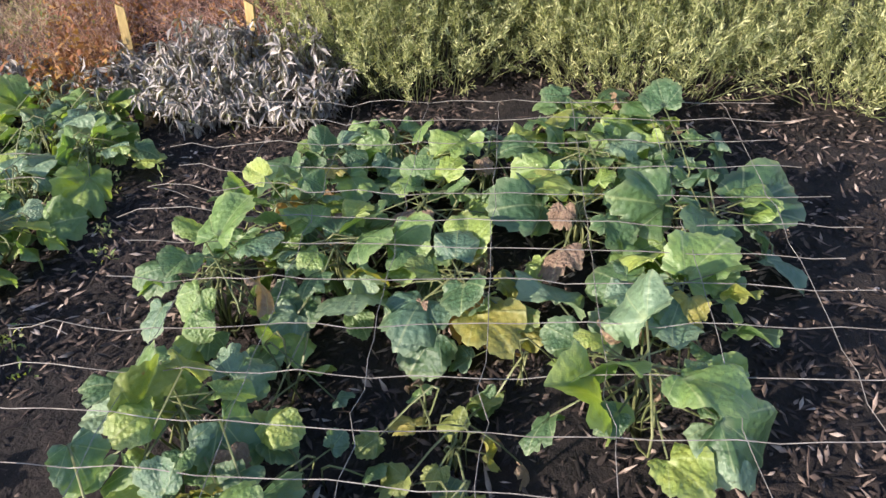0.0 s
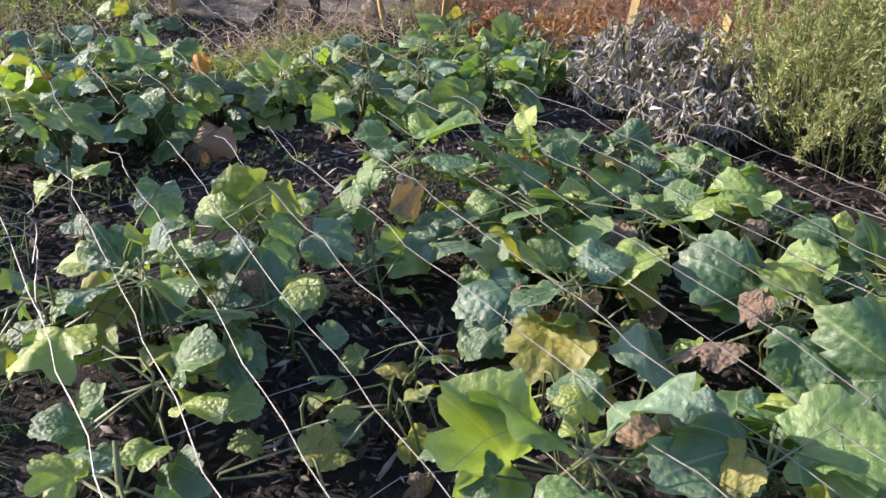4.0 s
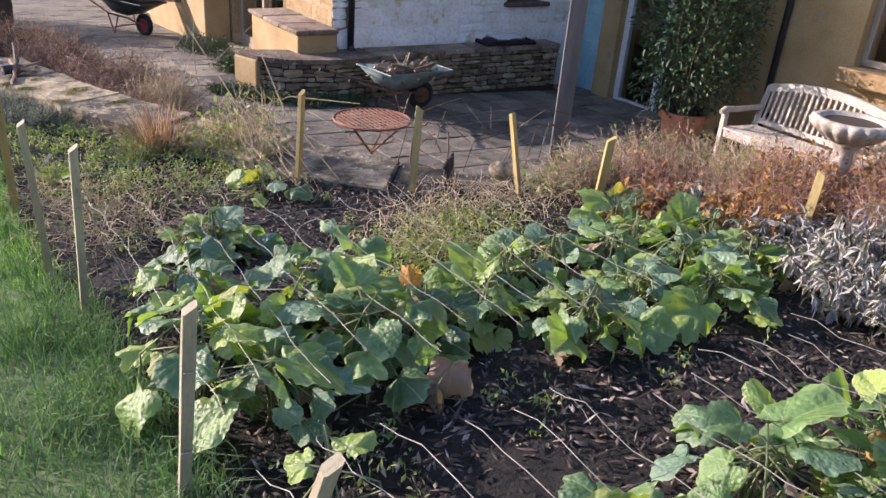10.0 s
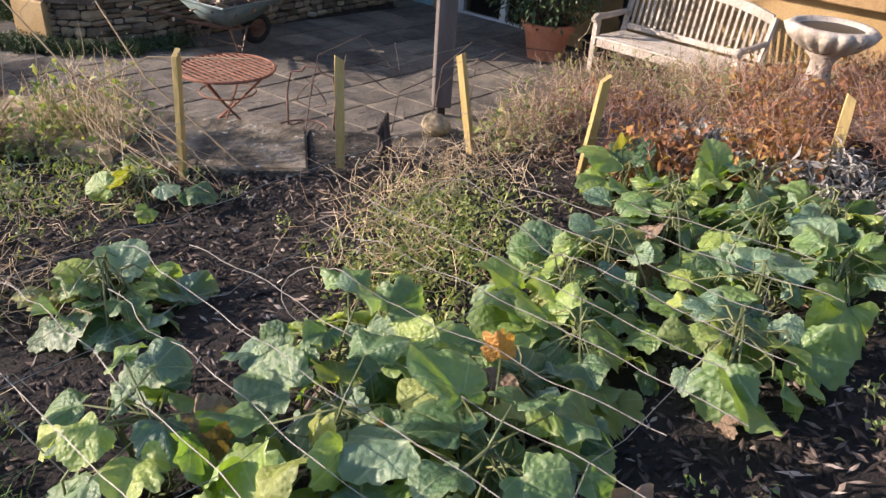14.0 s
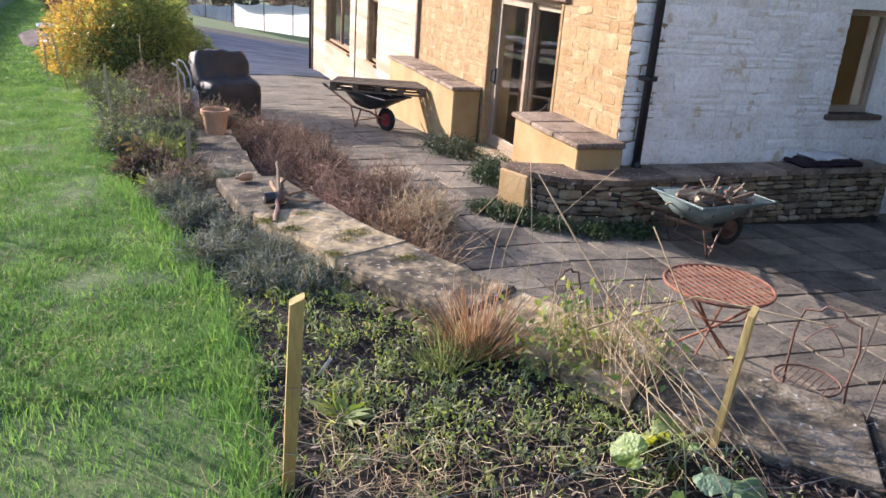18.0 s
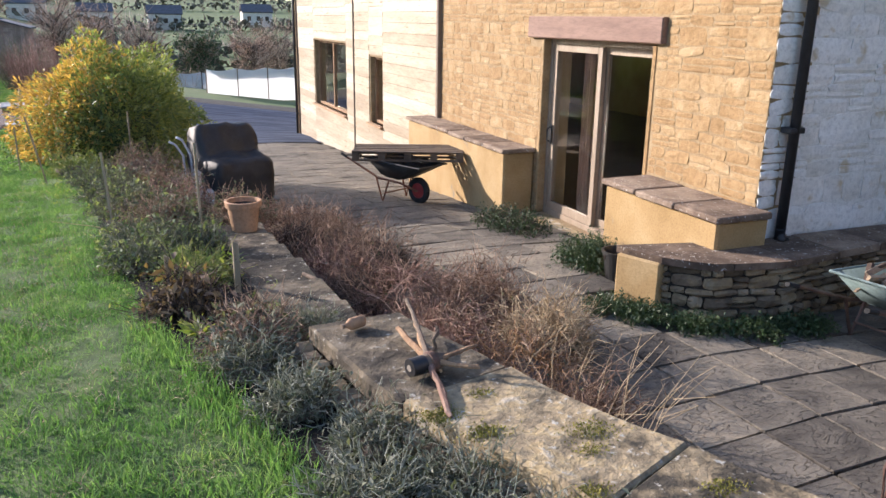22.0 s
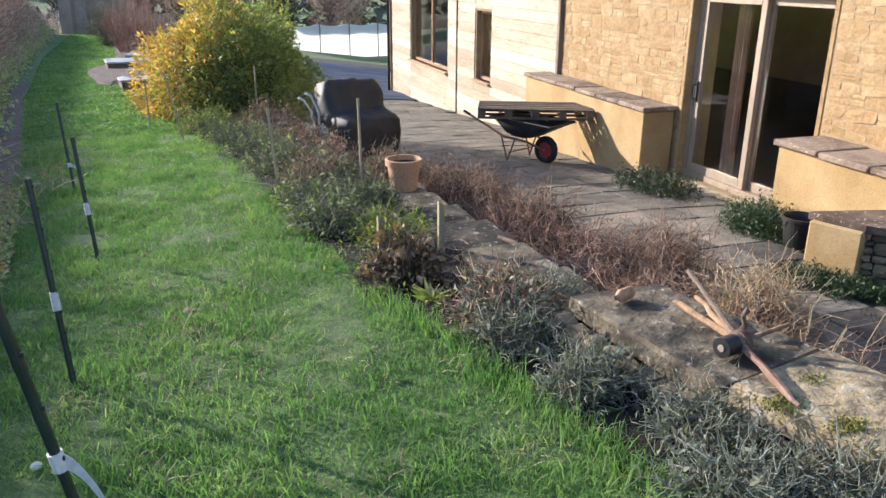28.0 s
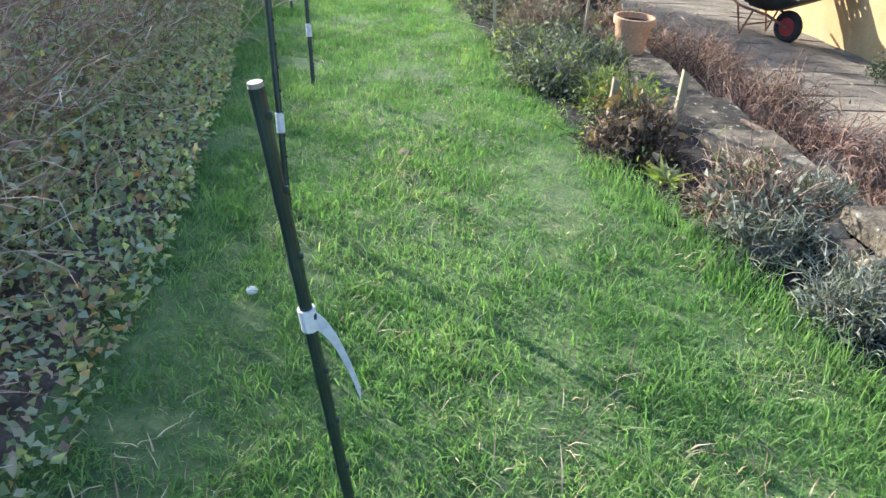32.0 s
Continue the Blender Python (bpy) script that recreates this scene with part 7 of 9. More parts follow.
for d, r0, r1, mt in (((0.0, 0.50, -0.02), 0.022, 0.017, "rawwood"), ((0.08, 0.44, 0.02), 0.02, 0.016, "rawwood"), ((0.06, 0.50, 0.14), 0.02, 0.013, "oldwood"), ((0.05, 0.06, 0.15), 0.02, 0.013, "oldwood"), ((0.23, -0.03, 0.06), 0.018, 0.012, "rawwood"), ((0.19, -0.14, 0.0), 0.021, 0.012, "rawwood"), ((-0.09, -0.47, -0.035), 0.022, 0.019, "bark_wood"), ((0.17, -0.08, -0.02), 0.014, 0.012, "dark_metal")):
    v = Vector(d)
    pts = [v * f + Vector((tr.gauss(0, 0.006), tr.gauss(0, 0.006), abs(tr.gauss(0, 0.004)))) * (0 < f < 1) for f in (0.04, 0.2, 0.4, 0.6, 0.8, 0.95, 1.0)]
    rr = [(r0 + (r1 - r0) * f) * 0.78 * tr.uniform(0.85, 1.15) for f in (0, 0.2, 0.4, 0.6, 0.8, 0.95)] + [r1 * 0.55]
    part("spoke", tube(pts, rr, 7), M[mt], hub)
bt = thing("bottle", (0.29, 8.1, 0.03), "flat beige clay bottle lying on the wall's end", "bottle", rz=200)
bm = lathe([(0, 0), (0.024, 0.0), (0.028, 0.008), (0.028, 0.075), (0.02, 0.088), (0.011, 0.094), (0.010, 0.112), (0, 0.112)], 20)
for v in bm.verts:
    v.co.y *= 0.75
part("body", bm, M["terracotta_pale"], bt, smooth=True, m=pose(0, 0, 0, 0, 90, 0))
part("stopper", lathe([(0, 0.11), (0.0115, 0.11), (0.0115, 0.122), (0, 0.122)], 12), M["oldwood"], bt, "dark stopper", m=pose(0, 0, 0, 0, 90, 0))
stk = thing("driftwood_stick", (0.42, 9.45, -0.33), "broken grey branch lying at the path's edge", "stick")
part("wood", tube([(-0.05, 0.34, 0.04), (-0.01, 0.18, 0.05), (0.03, 0.0, 0.03), (0.06, -0.2, 0.0)], [0.012, 0.016, 0.02, 0.012], 7), M["oldwood"], stk)
for (x, y, s, n) in ((0.3, 7.2, 0.045, 700), (0.4, 7.04, 0.04, 500), (0.74, 6.93, 0.05, 420), (0.68, 6.82, 0.035, 160), (0.93, 6.5, 0.035, 260), (0.5, 7.3, 0.03, 160), (0.55, 6.62, 0.03, 260)):
    g = np.random.default_rng(int(x * 1000))
    w = np.stack([g.normal(0, s, n), g.normal(0, s * 0.7, n), np.zeros(n)], 1)
    w[:, 2] = np.maximum(0, 0.012 - 0.1 * np.hypot(w[:, 0], w[:, 1])) * g.uniform(0.2, 1, n) + 0.001
    t = thing("moss_cushion", (x, y, 0.006), "green moss growing on the wall's flags", "moss", "moss on the wall")
    stuff("tufts", leaf_soup("tufts", w, g.normal(0, 0.6, (n, 3)) + np.array([0, 0, 1.0]), (0.005, 0.012), (0.004, 0.008), M["moss"], tr), t)
sn = bmesh.new()
bmesh.ops.create_icosphere(sn, subdivisions=3, radius=0.075)
for v in sn.verts:
    v.co *= 1 + 0.12 * noise.noise(v.co * 12)
    v.co.z *= 0.75
tagged(new("round_stone", mesh_from("stone", sn, M["wallslab"], True)), "rounded pale stone lying on the wall", "stone").matrix_basis = pose(2.72, 4.3, 0.0)
bk2 = thing("dead_stump", (2.27, 4.22, -0.06), "blackened dead plant stump on the wall's edge", "plant")
for k in range(7):
    a = k * 0.9
    part("stem", tube([(0.05 * math.cos(a), 0.05 * math.sin(a), 0), (0.02 * math.cos(a + 1), 0.02 * math.sin(a + 1), 0.1), (0.01 * k - 0.03, 0.02, 0.17 + 0.012 * k)], [0.02, 0.014, 0.01], 6), M["twig_dark"], bk2)
pl = thing("saucer", (3.25, 5.55, -0.86), "pale round plate lying on the patio by the chair", "plate")
part("dish", lathe([(0, 0), (0.04, 0), (0.052, 0.01), (0.048, 0.01), (0.038, 0.004), (0, 0.004)], 20), M["white_tape"], pl)
bl = thing("folded_blanket", (6.85, 9.62, -0.405), "dark folded blanket with a white cushion on the curved wall", "blanket")
part("blanket", cloth(0.85, 0.34, 0.07, 0.0, 3, 0.95), M["blanket"], bl, smooth=True)
part("cushion", cloth(0.5, 0.26, 0.04, 0.0, 5, 0.95), M["cushion"], bl, "white cushion", smooth=True, m=pose(0.02, 0.02, 0.065))


# green plastic-coated stakes with white tape on the lawn
def coated_stake(base, top, label, tape_f, tail=None, rad=0.0115):
    a, b = Vector(base), Vector(top)
    t = thing("coated_stake", base, label, "stake", "green stakes on the lawn")
    d = b - a
    n = 60
    pts = [d * (k / n) - d.normalized() * 0.05 for k in range(n)] + [d]
    part("shaft", tube(pts, [rad * (1.0 + (0.12 if k % 6 == 0 else 0)) for k in range(n + 1)], 10), M["green_stake"], t)
    part("cap", tube([d - d.normalized() * 0.004, d + d.normalized() * 0.006], rad * 1.02, 10), M["wire"], t, "pale worn end")
    for k in range(4, n, 6):
        part("nub", box(d * (k / n) + Vector((rad, -rad * 0.4, 0)), (0.008, 0.008, 0.01), bevel=0.002), M["green_stake"], t)
    c = d * tape_f
    part("tape", tube([c - d.normalized() * (0.018 if tail else 0.035), c + d.normalized() * (0.018 if tail else 0.035)], rad * 1.35, 10), M["white_tape"], t, "white plastic tape")
    if tail:
        bm = bmesh.new()
        pr_ = None
        for f in np.linspace(0, 1, 10):
            q = c + Vector((tail[0] * f, tail[1] * f, tail[2] * f * f))
            w = Vector((0, 0, 1)) * (0.016 * (1 - 0.3 * f))
            cur = (bm.verts.new(q - w), bm.verts.new(q + w), bm.verts.new(q + w + Vector((0, 0.002, 0))), bm.verts.new(q - w + Vector((0, 0.002, 0))))
            if pr_:
                for j in range(4):
                    bm.faces.new((pr_[j], pr_[(j + 1) % 4], cur[(j + 1) % 4], cur[j]))
            pr_ = cur
        part("tape_tail", bm, M["white_tape"], t, "loose end of white tape")
    return t


GL = "dark green coated garden stake with white tape, standing in the lawn"
coated_stake((-1.545, 6.763, -0.15), (-1.693, 6.737, 0.843), GL, 0.66, (0.075, -0.02, -0.12), 0.0095)
coated_stake((-1.91, 8.38, -0.2), (-1.97, 8.52, 0.57), GL, 0.42, None)
coated_stake((-2.0, 10.1, -0.3), (-2.06, 10.26, 0.385), GL, 0.42, None)
coated_stake((-2.4, 12.3, -0.45), (-2.48, 12.6, 0.24), GL, 0.3, (0.08, 0.0, -0.08))


def cane(base, top, label="thin bamboo cane standing among border plants", r0=0.011):
    t = thing("bamboo_cane", base, label, "cane", "canes in the border")
    d = Vector(top) - Vector(base)
    part("shaft", tube([d * f for f in np.linspace(-0.05, 1, 8)], [r0 * (1.1 if k % 2 else 0.95) for k in range(8)], 7), M["stake_grey"], t)
    part("node", tube([d * 0.48, d * 0.5], r0 * 1.25, 7), M["stake_grey"], t)


cane((-0.8, 11.7, -0.42), (-0.84, 11.77, 0.26))
cane((-0.1, 11.75, -0.42), (-0.11, 11.76, 0.31))
cane((-1.55, 15.0, -0.65), (-1.7, 15.0, 0.2))
cane((-0.6, 16.2, -0.74), (-0.6, 16.2, 0.1))
cane((-2.0, 16.5, -0.76), (-2.0, 16.5, -0.1))
for b, tp in (((-0.48, 9.4, -0.27), (-0.48, 9.4, 0.03)), ((-0.08, 9.58, -0.34), (-0.08, 9.58, 0.03))):
    wooden_stake(b, tp, "short grey-green peg beside the dead border plant", "stake_grey", 0.035, 0.035, "pegs in the border")

# small things in the soil and on the lawn
tg = thing("plant_label", (0.3, 5.55, -0.1), "white plastic plant label stuck in the soil", "label", rz=25)
part("tag", box((0, 0, 0.045), (0.016, 0.003, 0.12), Euler((0.35, 0.5, 0)).to_matrix(), 0.001), M["white_tape"], tg)
dl = thing("dry_weed", (-1.53, 8.75, ground_z(-1.53, 8.75)), "dry stem with a curled brown leaf lying on the lawn", "stem")
part("stem", tube([(0, -0.06, 0.01), (0.02, 0.02, 0.04), (0.06, 0.12, 0.07)], 0.0022, 5), M["twig_pale"], dl)
under("leaf", leaf_mesh("leaf_brown", 2), dl, m=pose(0.06, 0.12, 0.06, 20, 30, 40) @ Matrix.Scale(0.05, 4))
pb = bmesh.new()
bmesh.ops.create_icosphere(pb, subdivisions=2, radius=0.018)
for v in pb.verts:
    v.co *= 1 + 0.15 * noise.noise(v.co * 40)
    v.co.z *= 0.6
tagged(new("pebble", mesh_from("pebble", pb, M["cushion"], True)), "pale rounded pebble lying in the lawn", "stone").matrix_basis = pose(-1.94, 7.78, ground_z(-1.94, 7.78) + 0.03)
ls = thing("leaning_weed", (-1.25, 11.6, -0.4), "long pale dead stem leaning out over the lawn's edge", "stem")
part("stem", tube([(0.62, -0.35, -0.02), (0.35, -0.18, 0.13), (0.0, 0.0, 0.16)], [0.004, 0.0035, 0.002], 5), M["twig_pale"], ls)
for k in range(14):
    x, y = tr.uniform(0.35, 1.2), tr.uniform(4.9, 6.0)
    cb = bmesh.new()
    bmesh.ops.create_icosphere(cb, subdivisions=2, radius=tr.uniform(0.008, 0.02))
    for v in cb.verts:
        v.co *= 1 + 0.3 * noise.noise(v.co * 60 + Vector((k, 0, 0)))
        v.co.z *= 0.7
    tagged(new("pebble", mesh_from("pebble", cb, M["cast_stone"], True)), "small pale stone lying on the soil", "stone", "stones on the soil").matrix_basis = pose(x, y, ground_z(x, y) + 0.006)


# the far end: yard, netting, shed, hedge, trees, hills
fr = random.Random(31)
fg = np.random.default_rng(31)
YX, YY = np.linspace(0.3, 9.0, 10), np.linspace(25.2, 34.5, 14)
yard = new("yard", mesh_of("yard", [(x, y, (patio_z(x, y) + 0.02 if y < 26 else ground_z(x, y) + 0.09)) for y in YY for x in YX], [(j * 10 + i, j * 10 + i + 1, j * 10 + i + 11, j * 10 + i + 10) for j in range(13) for i in range(9)], M["tarmac"]))
tagged(yard, "blue-grey ribbed yard surface beyond the patio", "yard", kind="structure")


def fleece_cage(x0, y0, x1, y1, h, label):
    z = min(ground_z(x0, y0), ground_z(x1, y1))
    t = thing("fleece_cage", (x0, y0, z), label, "crop cage", "white netting cages")
    n = 24
    verts, faces = [], []
    for k in range(n + 1):
        f = k / n
        x, y = (x1 - x0) * f, (y1 - y0) * f
        sag = 0.10 * math.sin(math.pi * ((f * 4) % 1))
        for q, (zz, b) in enumerate(((0, 0.0), (h * 0.5, 0.06), (h - sag, 0.0), (h - sag - 0.06, 0.9))):
            verts.append((x + 0.05 * noise.noise((k * 0.7, q, 1)), y + b + 0.08 * noise.noise((k * 0.9, q, 5)), zz))
    for k in range(n):
        for q in range(3):
            a = k * 4 + q
            faces.append((a, a + 4, a + 5, a + 1))
    under("netting", mesh_of("netting", verts, faces, M["fleece"], smooth=True), t)
    for k in range(5):
        f = k / 4
        part("pole", tube([((x1 - x0) * f, (y1 - y0) * f - 0.04, -0.1), ((x1 - x0) * f, (y1 - y0) * f - 0.04, h + 0.15)], 0.025, 6), M["oldwood"], t)


fleece_cage(2.9, 42.0, 8.6, 43.0, 1.55, "white fleece netting stretched over poles round a crop bed")
fleece_cage(0.6, 50.5, 6.2, 49.0, 1.2, "white fleece netting sagging between poles behind another cage")

shed = thing("garden_shed", (-5.5, 44.2, ground_z(-5.5, 44.2)), "brown wooden garden shed with double doors and felt roof", "shed")
for k in range(16):
    part("wall_board", box((-1.25 + 0.156 * k + 0.078, 0, 1.05 + 0.0), (0.15, 0.04, 2.1), bevel=0.004), M["shed"], shed)
part("side_wall", box((-1.25, 1.2, 1.05), (0.05, 2.4, 2.1)), M["shed"], shed)
part("side_wall", box((1.25, 1.2, 1.05), (0.05, 2.4, 2.1)), M["shed"], shed)
for sgn in (-1, 1):
    part("roof_slope", box((sgn * 0.66, 1.2, 2.28), (1.5, 2.7, 0.06), Euler((0, sgn * 0.26, 0)).to_matrix()), M["slate"], shed)
bm = bmesh.new()
v = [bm.verts.new(p) for p in ((-1.27, -0.01, 2.1), (1.27, -0.01, 2.1), (0, -0.01, 2.45))]
w = [bm.verts.new(p.co + Vector((0, 0.05, 0))) for p in v]
bm.faces.new(v)
bm.faces.new(w[::-1])
for j in range(3):
    bm.faces.new((v[j], v[(j + 1) % 3], w[(j + 1) % 3], w[j]))
part("gable", bm, M["shed"], shed)
for z in (0.25, 1.1, 1.9):
    part("batten", box((0.35, -0.04, z), (1.2, 0.03, 0.09)), M["shed"], shed)

dug = thing("dug_bed", (-2.6, 25.5, ground_z(-2.6, 25.5)), "dark dug vegetable bed beside the far lawn", "bed")
ring = [(1.25 * math.cos(q) * (1 + 0.12 * math.sin(3 * q)), 3.1 * math.sin(q) * (1 + 0.08 * math.sin(5 * q)), 0) for q in np.linspace(0, 2 * math.pi, 36, False)]
bm = bmesh.new()
edge = [bm.verts.new((x, y, ground_z(-2.6 + x, 25.5 + y) - ground_z(-2.6, 25.5) - 0.03)) for x, y, _ in ring]
crest = [bm.verts.new((x * 0.85, y * 0.85, ground_z(-2.6 + x * 0.85, 25.5 + y * 0.85) - ground_z(-2.6, 25.5) + 0.07 + 0.03 * noise.noise((x * 3, y * 3, 0)))) for x, y, _ in ring]
mid = bm.verts.new((0, 0, 0.09))
for k in range(36):
    bm.faces.new((edge[k], edge[(k + 1) % 36], crest[(k + 1) % 36], crest[k]))
    bm.faces.new((crest[k], crest[(k + 1) % 36], mid))
part("soil", bm, M["litter"], dug)
for x, y, w, d, h, rz in ((-2.35, 22.2, 0.85, 0.5, 0.16, 12), (-2.75, 26.6, 1.3, 0.9, 0.2, 8), (-2.4, 28.4, 1.2, 0.8, 0.24, -6)):
    fm = thing("cold_frame", (x, y, ground_z(x, y) + 0.03), "low white-covered cold frame on the dug bed", "cold frame", "white cold frames", rz=rz)
    for sx in (-1, 1):
        part("side_board", box((sx * w / 2, 0, h * 0.4), (0.03, d, h * 0.9), bevel=0.004), M["oldwood"], fm)
        part("end_board", box((0, sx * d / 2, h * 0.4), (w - 0.03, 0.03, h * 0.9), bevel=0.004), M["oldwood"], fm)
    part("cover_sheet", cloth(w * 1.08, d * 1.1, h * 0.35, 0.0, int(y), 0.92), M["fleece"], fm, "white fleece cover", smooth=True, m=pose(0, 0, h * 0.75))
tangle_bush("border_plant", -2.05, 18.7, 0.34, 0.3, 0.34, M["weed"], fr, "pale yellow-green leafy clump beside the golden bush", 300, leaf=M["weed"], leaves=700, leaf_len=(0.04, 0.09), group="border plants along the lawn")

# golden bush
gb = thing("golden_bush", (-0.85, 18.0, -0.95), "large rounded evergreen bush turning yellow, orange on its sunlit side", "bush")
n = 24000
u = fg.normal(0, 1, (n, 3))
u /= np.linalg.norm(u, axis=1)[:, None]
u[:, 2] = np.abs(u[:, 2]) * 1.0
lump = np.array([1 + 0.20 * noise.noise((a * 2.2, b * 2.2, c * 2.2)) + 0.09 * noise.noise((a * 9, b * 9, c * 9)) for a, b, c in u])
p = u * np.array([1.24, 1.3, 1.72]) * (np.power(lump, 1.3) * (1.03 - 0.34 * fg.uniform(0, 1, n) ** 1.6))[:, None] * (1 + 0.10 * np.sin(np.pi * np.clip(u[:, 2], 0, 1)))[:, None]
p[:, 2] = np.maximum(p[:, 2], 0.05)
dirs = u + np.array([0, 0, -0.2])
# sunlight on the bush's left and top is put into orange leaves
org = (-u[:, 0] * 0.8 + u[:, 2] * 0.5 + fg.normal(0, 0.3, n)) > 0.68
stuff("crown", leaf_soup("crown", p[~org], dirs[~org], (0.07, 0.12), (0.022, 0.038), M["golden"], fr, jitter=0.6), gb)
stuff("turning_leaves", leaf_soup("turning_leaves", p[org], dirs[org], (0.07, 0.12), (0.022, 0.038), M["orange"], fr, jitter=0.6), gb, "turning leaves, orange where the sun strikes left and top")
q = p[fg.integers(0, n, 90)] * 0.9
stuff("branches", twig_soup("branches", fg.normal(0, 0.12, (90, 3)) * np.array([1, 1, 0.1]), q, 0.014, M["twig_dark"], fr, 0.1), gb)
# dark core puts shade into the gaps of the golden crown
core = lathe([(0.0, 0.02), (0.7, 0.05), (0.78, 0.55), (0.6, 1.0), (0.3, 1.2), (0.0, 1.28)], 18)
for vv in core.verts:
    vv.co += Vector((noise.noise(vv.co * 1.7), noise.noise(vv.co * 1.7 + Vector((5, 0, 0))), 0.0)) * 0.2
part("inner_foliage", core, M["shrub"], gb, "dark core for the shade between leaves", smooth=True)

# hedge on the bank
hd_pts = [(-2.95, -8.0), (-2.72, 5.0), (-2.78, 8.0), (-3.2, 12.0), (-3.7, 15.0), (-4.75, 21.0), (-6.0, 31.0), (-6.95, 43.0)]
hb = thing("hedge", (0, 0, 0), "brambly hedge bank with ivy leaves and bare brown twigs on top", "hedge")


def hedge_at(y):
    return lerp_table(y, [(b, a) for a, b in hd_pts])


ys = np.concatenate([4.6 + (43 - 4.6) * fg.uniform(0, 1, 40000) ** 2.2, fg.uniform(-7.5, 4.6, 6000)])
hh = np.interp(ys, [-7, 7, 10, 15, 22, 40], [1.1, 1.2, 1.4, 1.55, 1.65, 1.9])
f = fg.uniform(0, 1, len(ys))
lump = np.array([noise.noise((a * 1.3, b * 2.5, 4)) + 0.6 * noise.noise((a * 4.0, b * 6.0, 1)) for a, b in zip(ys, f)])
off = 0.12 - 1.5 * f ** 0.9 + 0.22 * lump + fg.normal(0, 0.07, len(ys))
lz = hh * f * fg.uniform(0.82, 1.0, len(ys)) + 0.08 * lump
hx = np.array([hedge_at(y) for y in ys])
gz = np.array([garden_z(x, y) for x, y in zip(hx, ys)])
p = np.stack([hx + off, ys, gz + lz + 0.03], 1)
leafy_part = f < fg.uniform(0.35, 1.0, len(ys)) + 0.25 * lump - np.clip((ys - 12) / 30, 0, 0.3)
size = np.clip(ys / 14, 0.8, 2.2)
for nm, lo, hi, sc in (("near_leaves", 0, 12, 1.0), ("far_leaves", 12, 60, 2.0)):
    s = leafy_part & (ys >= lo) & (ys < hi)
    stuff(nm, leaf_soup(nm, p[s], np.tile((0.6, -0.4, 0.05), (s.sum(), 1)), (0.022 * sc, 0.055 * sc), (0.016 * sc, 0.038 * sc), M["bramble"], fr, jitter=0.7), hb)
s = ~leafy_part
a = p[s]
b = a + np.stack([fg.normal(0.08, 0.16, s.sum()), fg.normal(0, 0.16, s.sum()), fg.uniform(-0.02, 0.36, s.sum())], 1)
stuff("bare_twigs", twig_soup("bare_twigs", a, b, 0.0048 * size[s], M["hedge_twig"], fr, 0.15, 2), hb)
verts, faces = [], []
for k, y in enumerate(np.linspace(-7.5, 44, 60)):
    x, z = hedge_at(y), garden_z(hedge_at(y), y)
    h = np.interp(y, [4, 7, 10, 15, 22, 40], [0.6, 0.75, 0.9, 1.0, 1.15, 1.5])
    for q, (ox, oz) in enumerate(((0.0, -0.05), (-0.3, h * 0.35), (-0.75, h * 0.7), (-1.35, h * 0.98), (-2.1, -0.1))):
        verts.append((x + ox + 0.12 * noise.noise((k * 0.6, q, 2)), y, z + oz + 0.1 * noise.noise((k * 0.6, q, 9))))
for k in range(59):
    for q in range(4):
        i = k * 5 + q
        faces.append((i, i + 5, i + 6, i + 1))
under("inner_growth", mesh_of("inner_growth", verts, faces, M["twig"], smooth=True), hb, "brown inner growth")
# ivy and dead stems over the bank's near face
NI = 15000
iy, q = 4.4 + 9.0 * fg.uniform(0, 1, NI), fg.uniform(0, 1, NI)
ih = np.interp(iy, [4, 7, 10, 15], [0.6, 0.75, 0.9, 1.0])
ix = np.array([hedge_at(y) for y in iy]) + 0.15 - 1.55 * q
p = np.stack([ix, iy, np.array([garden_z(a, b) for a, b in zip(ix, iy)]) + ih * (0.05 + 0.95 * q) + fg.uniform(-0.05, 0.16, NI)], 1)
lf = fg.uniform(0, 1, NI) < 0.75 - 0.45 * q
stuff("near_leaves", leaf_soup("bank_leaves", p[lf], np.tile((0.5, -0.3, 0.4), (lf.sum(), 1)), (0.025, 0.06), (0.018, 0.042), M["bramble"], fr, jitter=0.8), hb)
a = p[~lf]
b = a + np.stack([fg.normal(0.1, 0.16, len(a)), fg.normal(0, 0.2, len(a)), fg.uniform(-0.05, 0.28, len(a))], 1)
stuff("bare_twigs", twig_soup("bank_twigs", a, b, 0.003, M["hedge_twig"], fr, 0.2, 4), hb)
# low creeping leaves at the foot of the bank
NB = 17000
cx = fg.uniform(0, 1, NB)
yy = 3.5 + 9.0 * fg.uniform(0, 1, NB)
xx = np.array([lerp_table(y, LAWN_L) for y in yy]) + 0.05 - 0.75 * cx
p = np.stack([xx, yy, np.array([garden_z(x, y) for x, y in zip(xx, yy)]) + fg.uniform(0.01, 0.16, NB) * (0.3 + cx)], 1)
crp = thing("creeping_brambles", (0, 0, 0), "low creeping bramble and ivy leaves along the lawn's edge", "ground cover", kind="stuff")
stuff("leaves", leaf_soup("leaves", p, np.tile((0.5, -0.2, 0.4), (NB, 1)), (0.02, 0.05), (0.014, 0.034), M["bramble"], fr, jitter=0.8), crp)
st = fg.uniform(0, 1, (500, 2))
a = np.stack([-3.5 + 1.0 * st[:, 0], 4 + 9 * st[:, 1], np.array([garden_z(-2.6, 4 + 9 * q) for q in st[:, 1]]) + 0.05], 1)
b = a + np.stack([fg.normal(-0.1, 0.2, 500), fg.normal(0, 0.3, 500), fg.uniform(0.02, 0.3, 500)], 1)
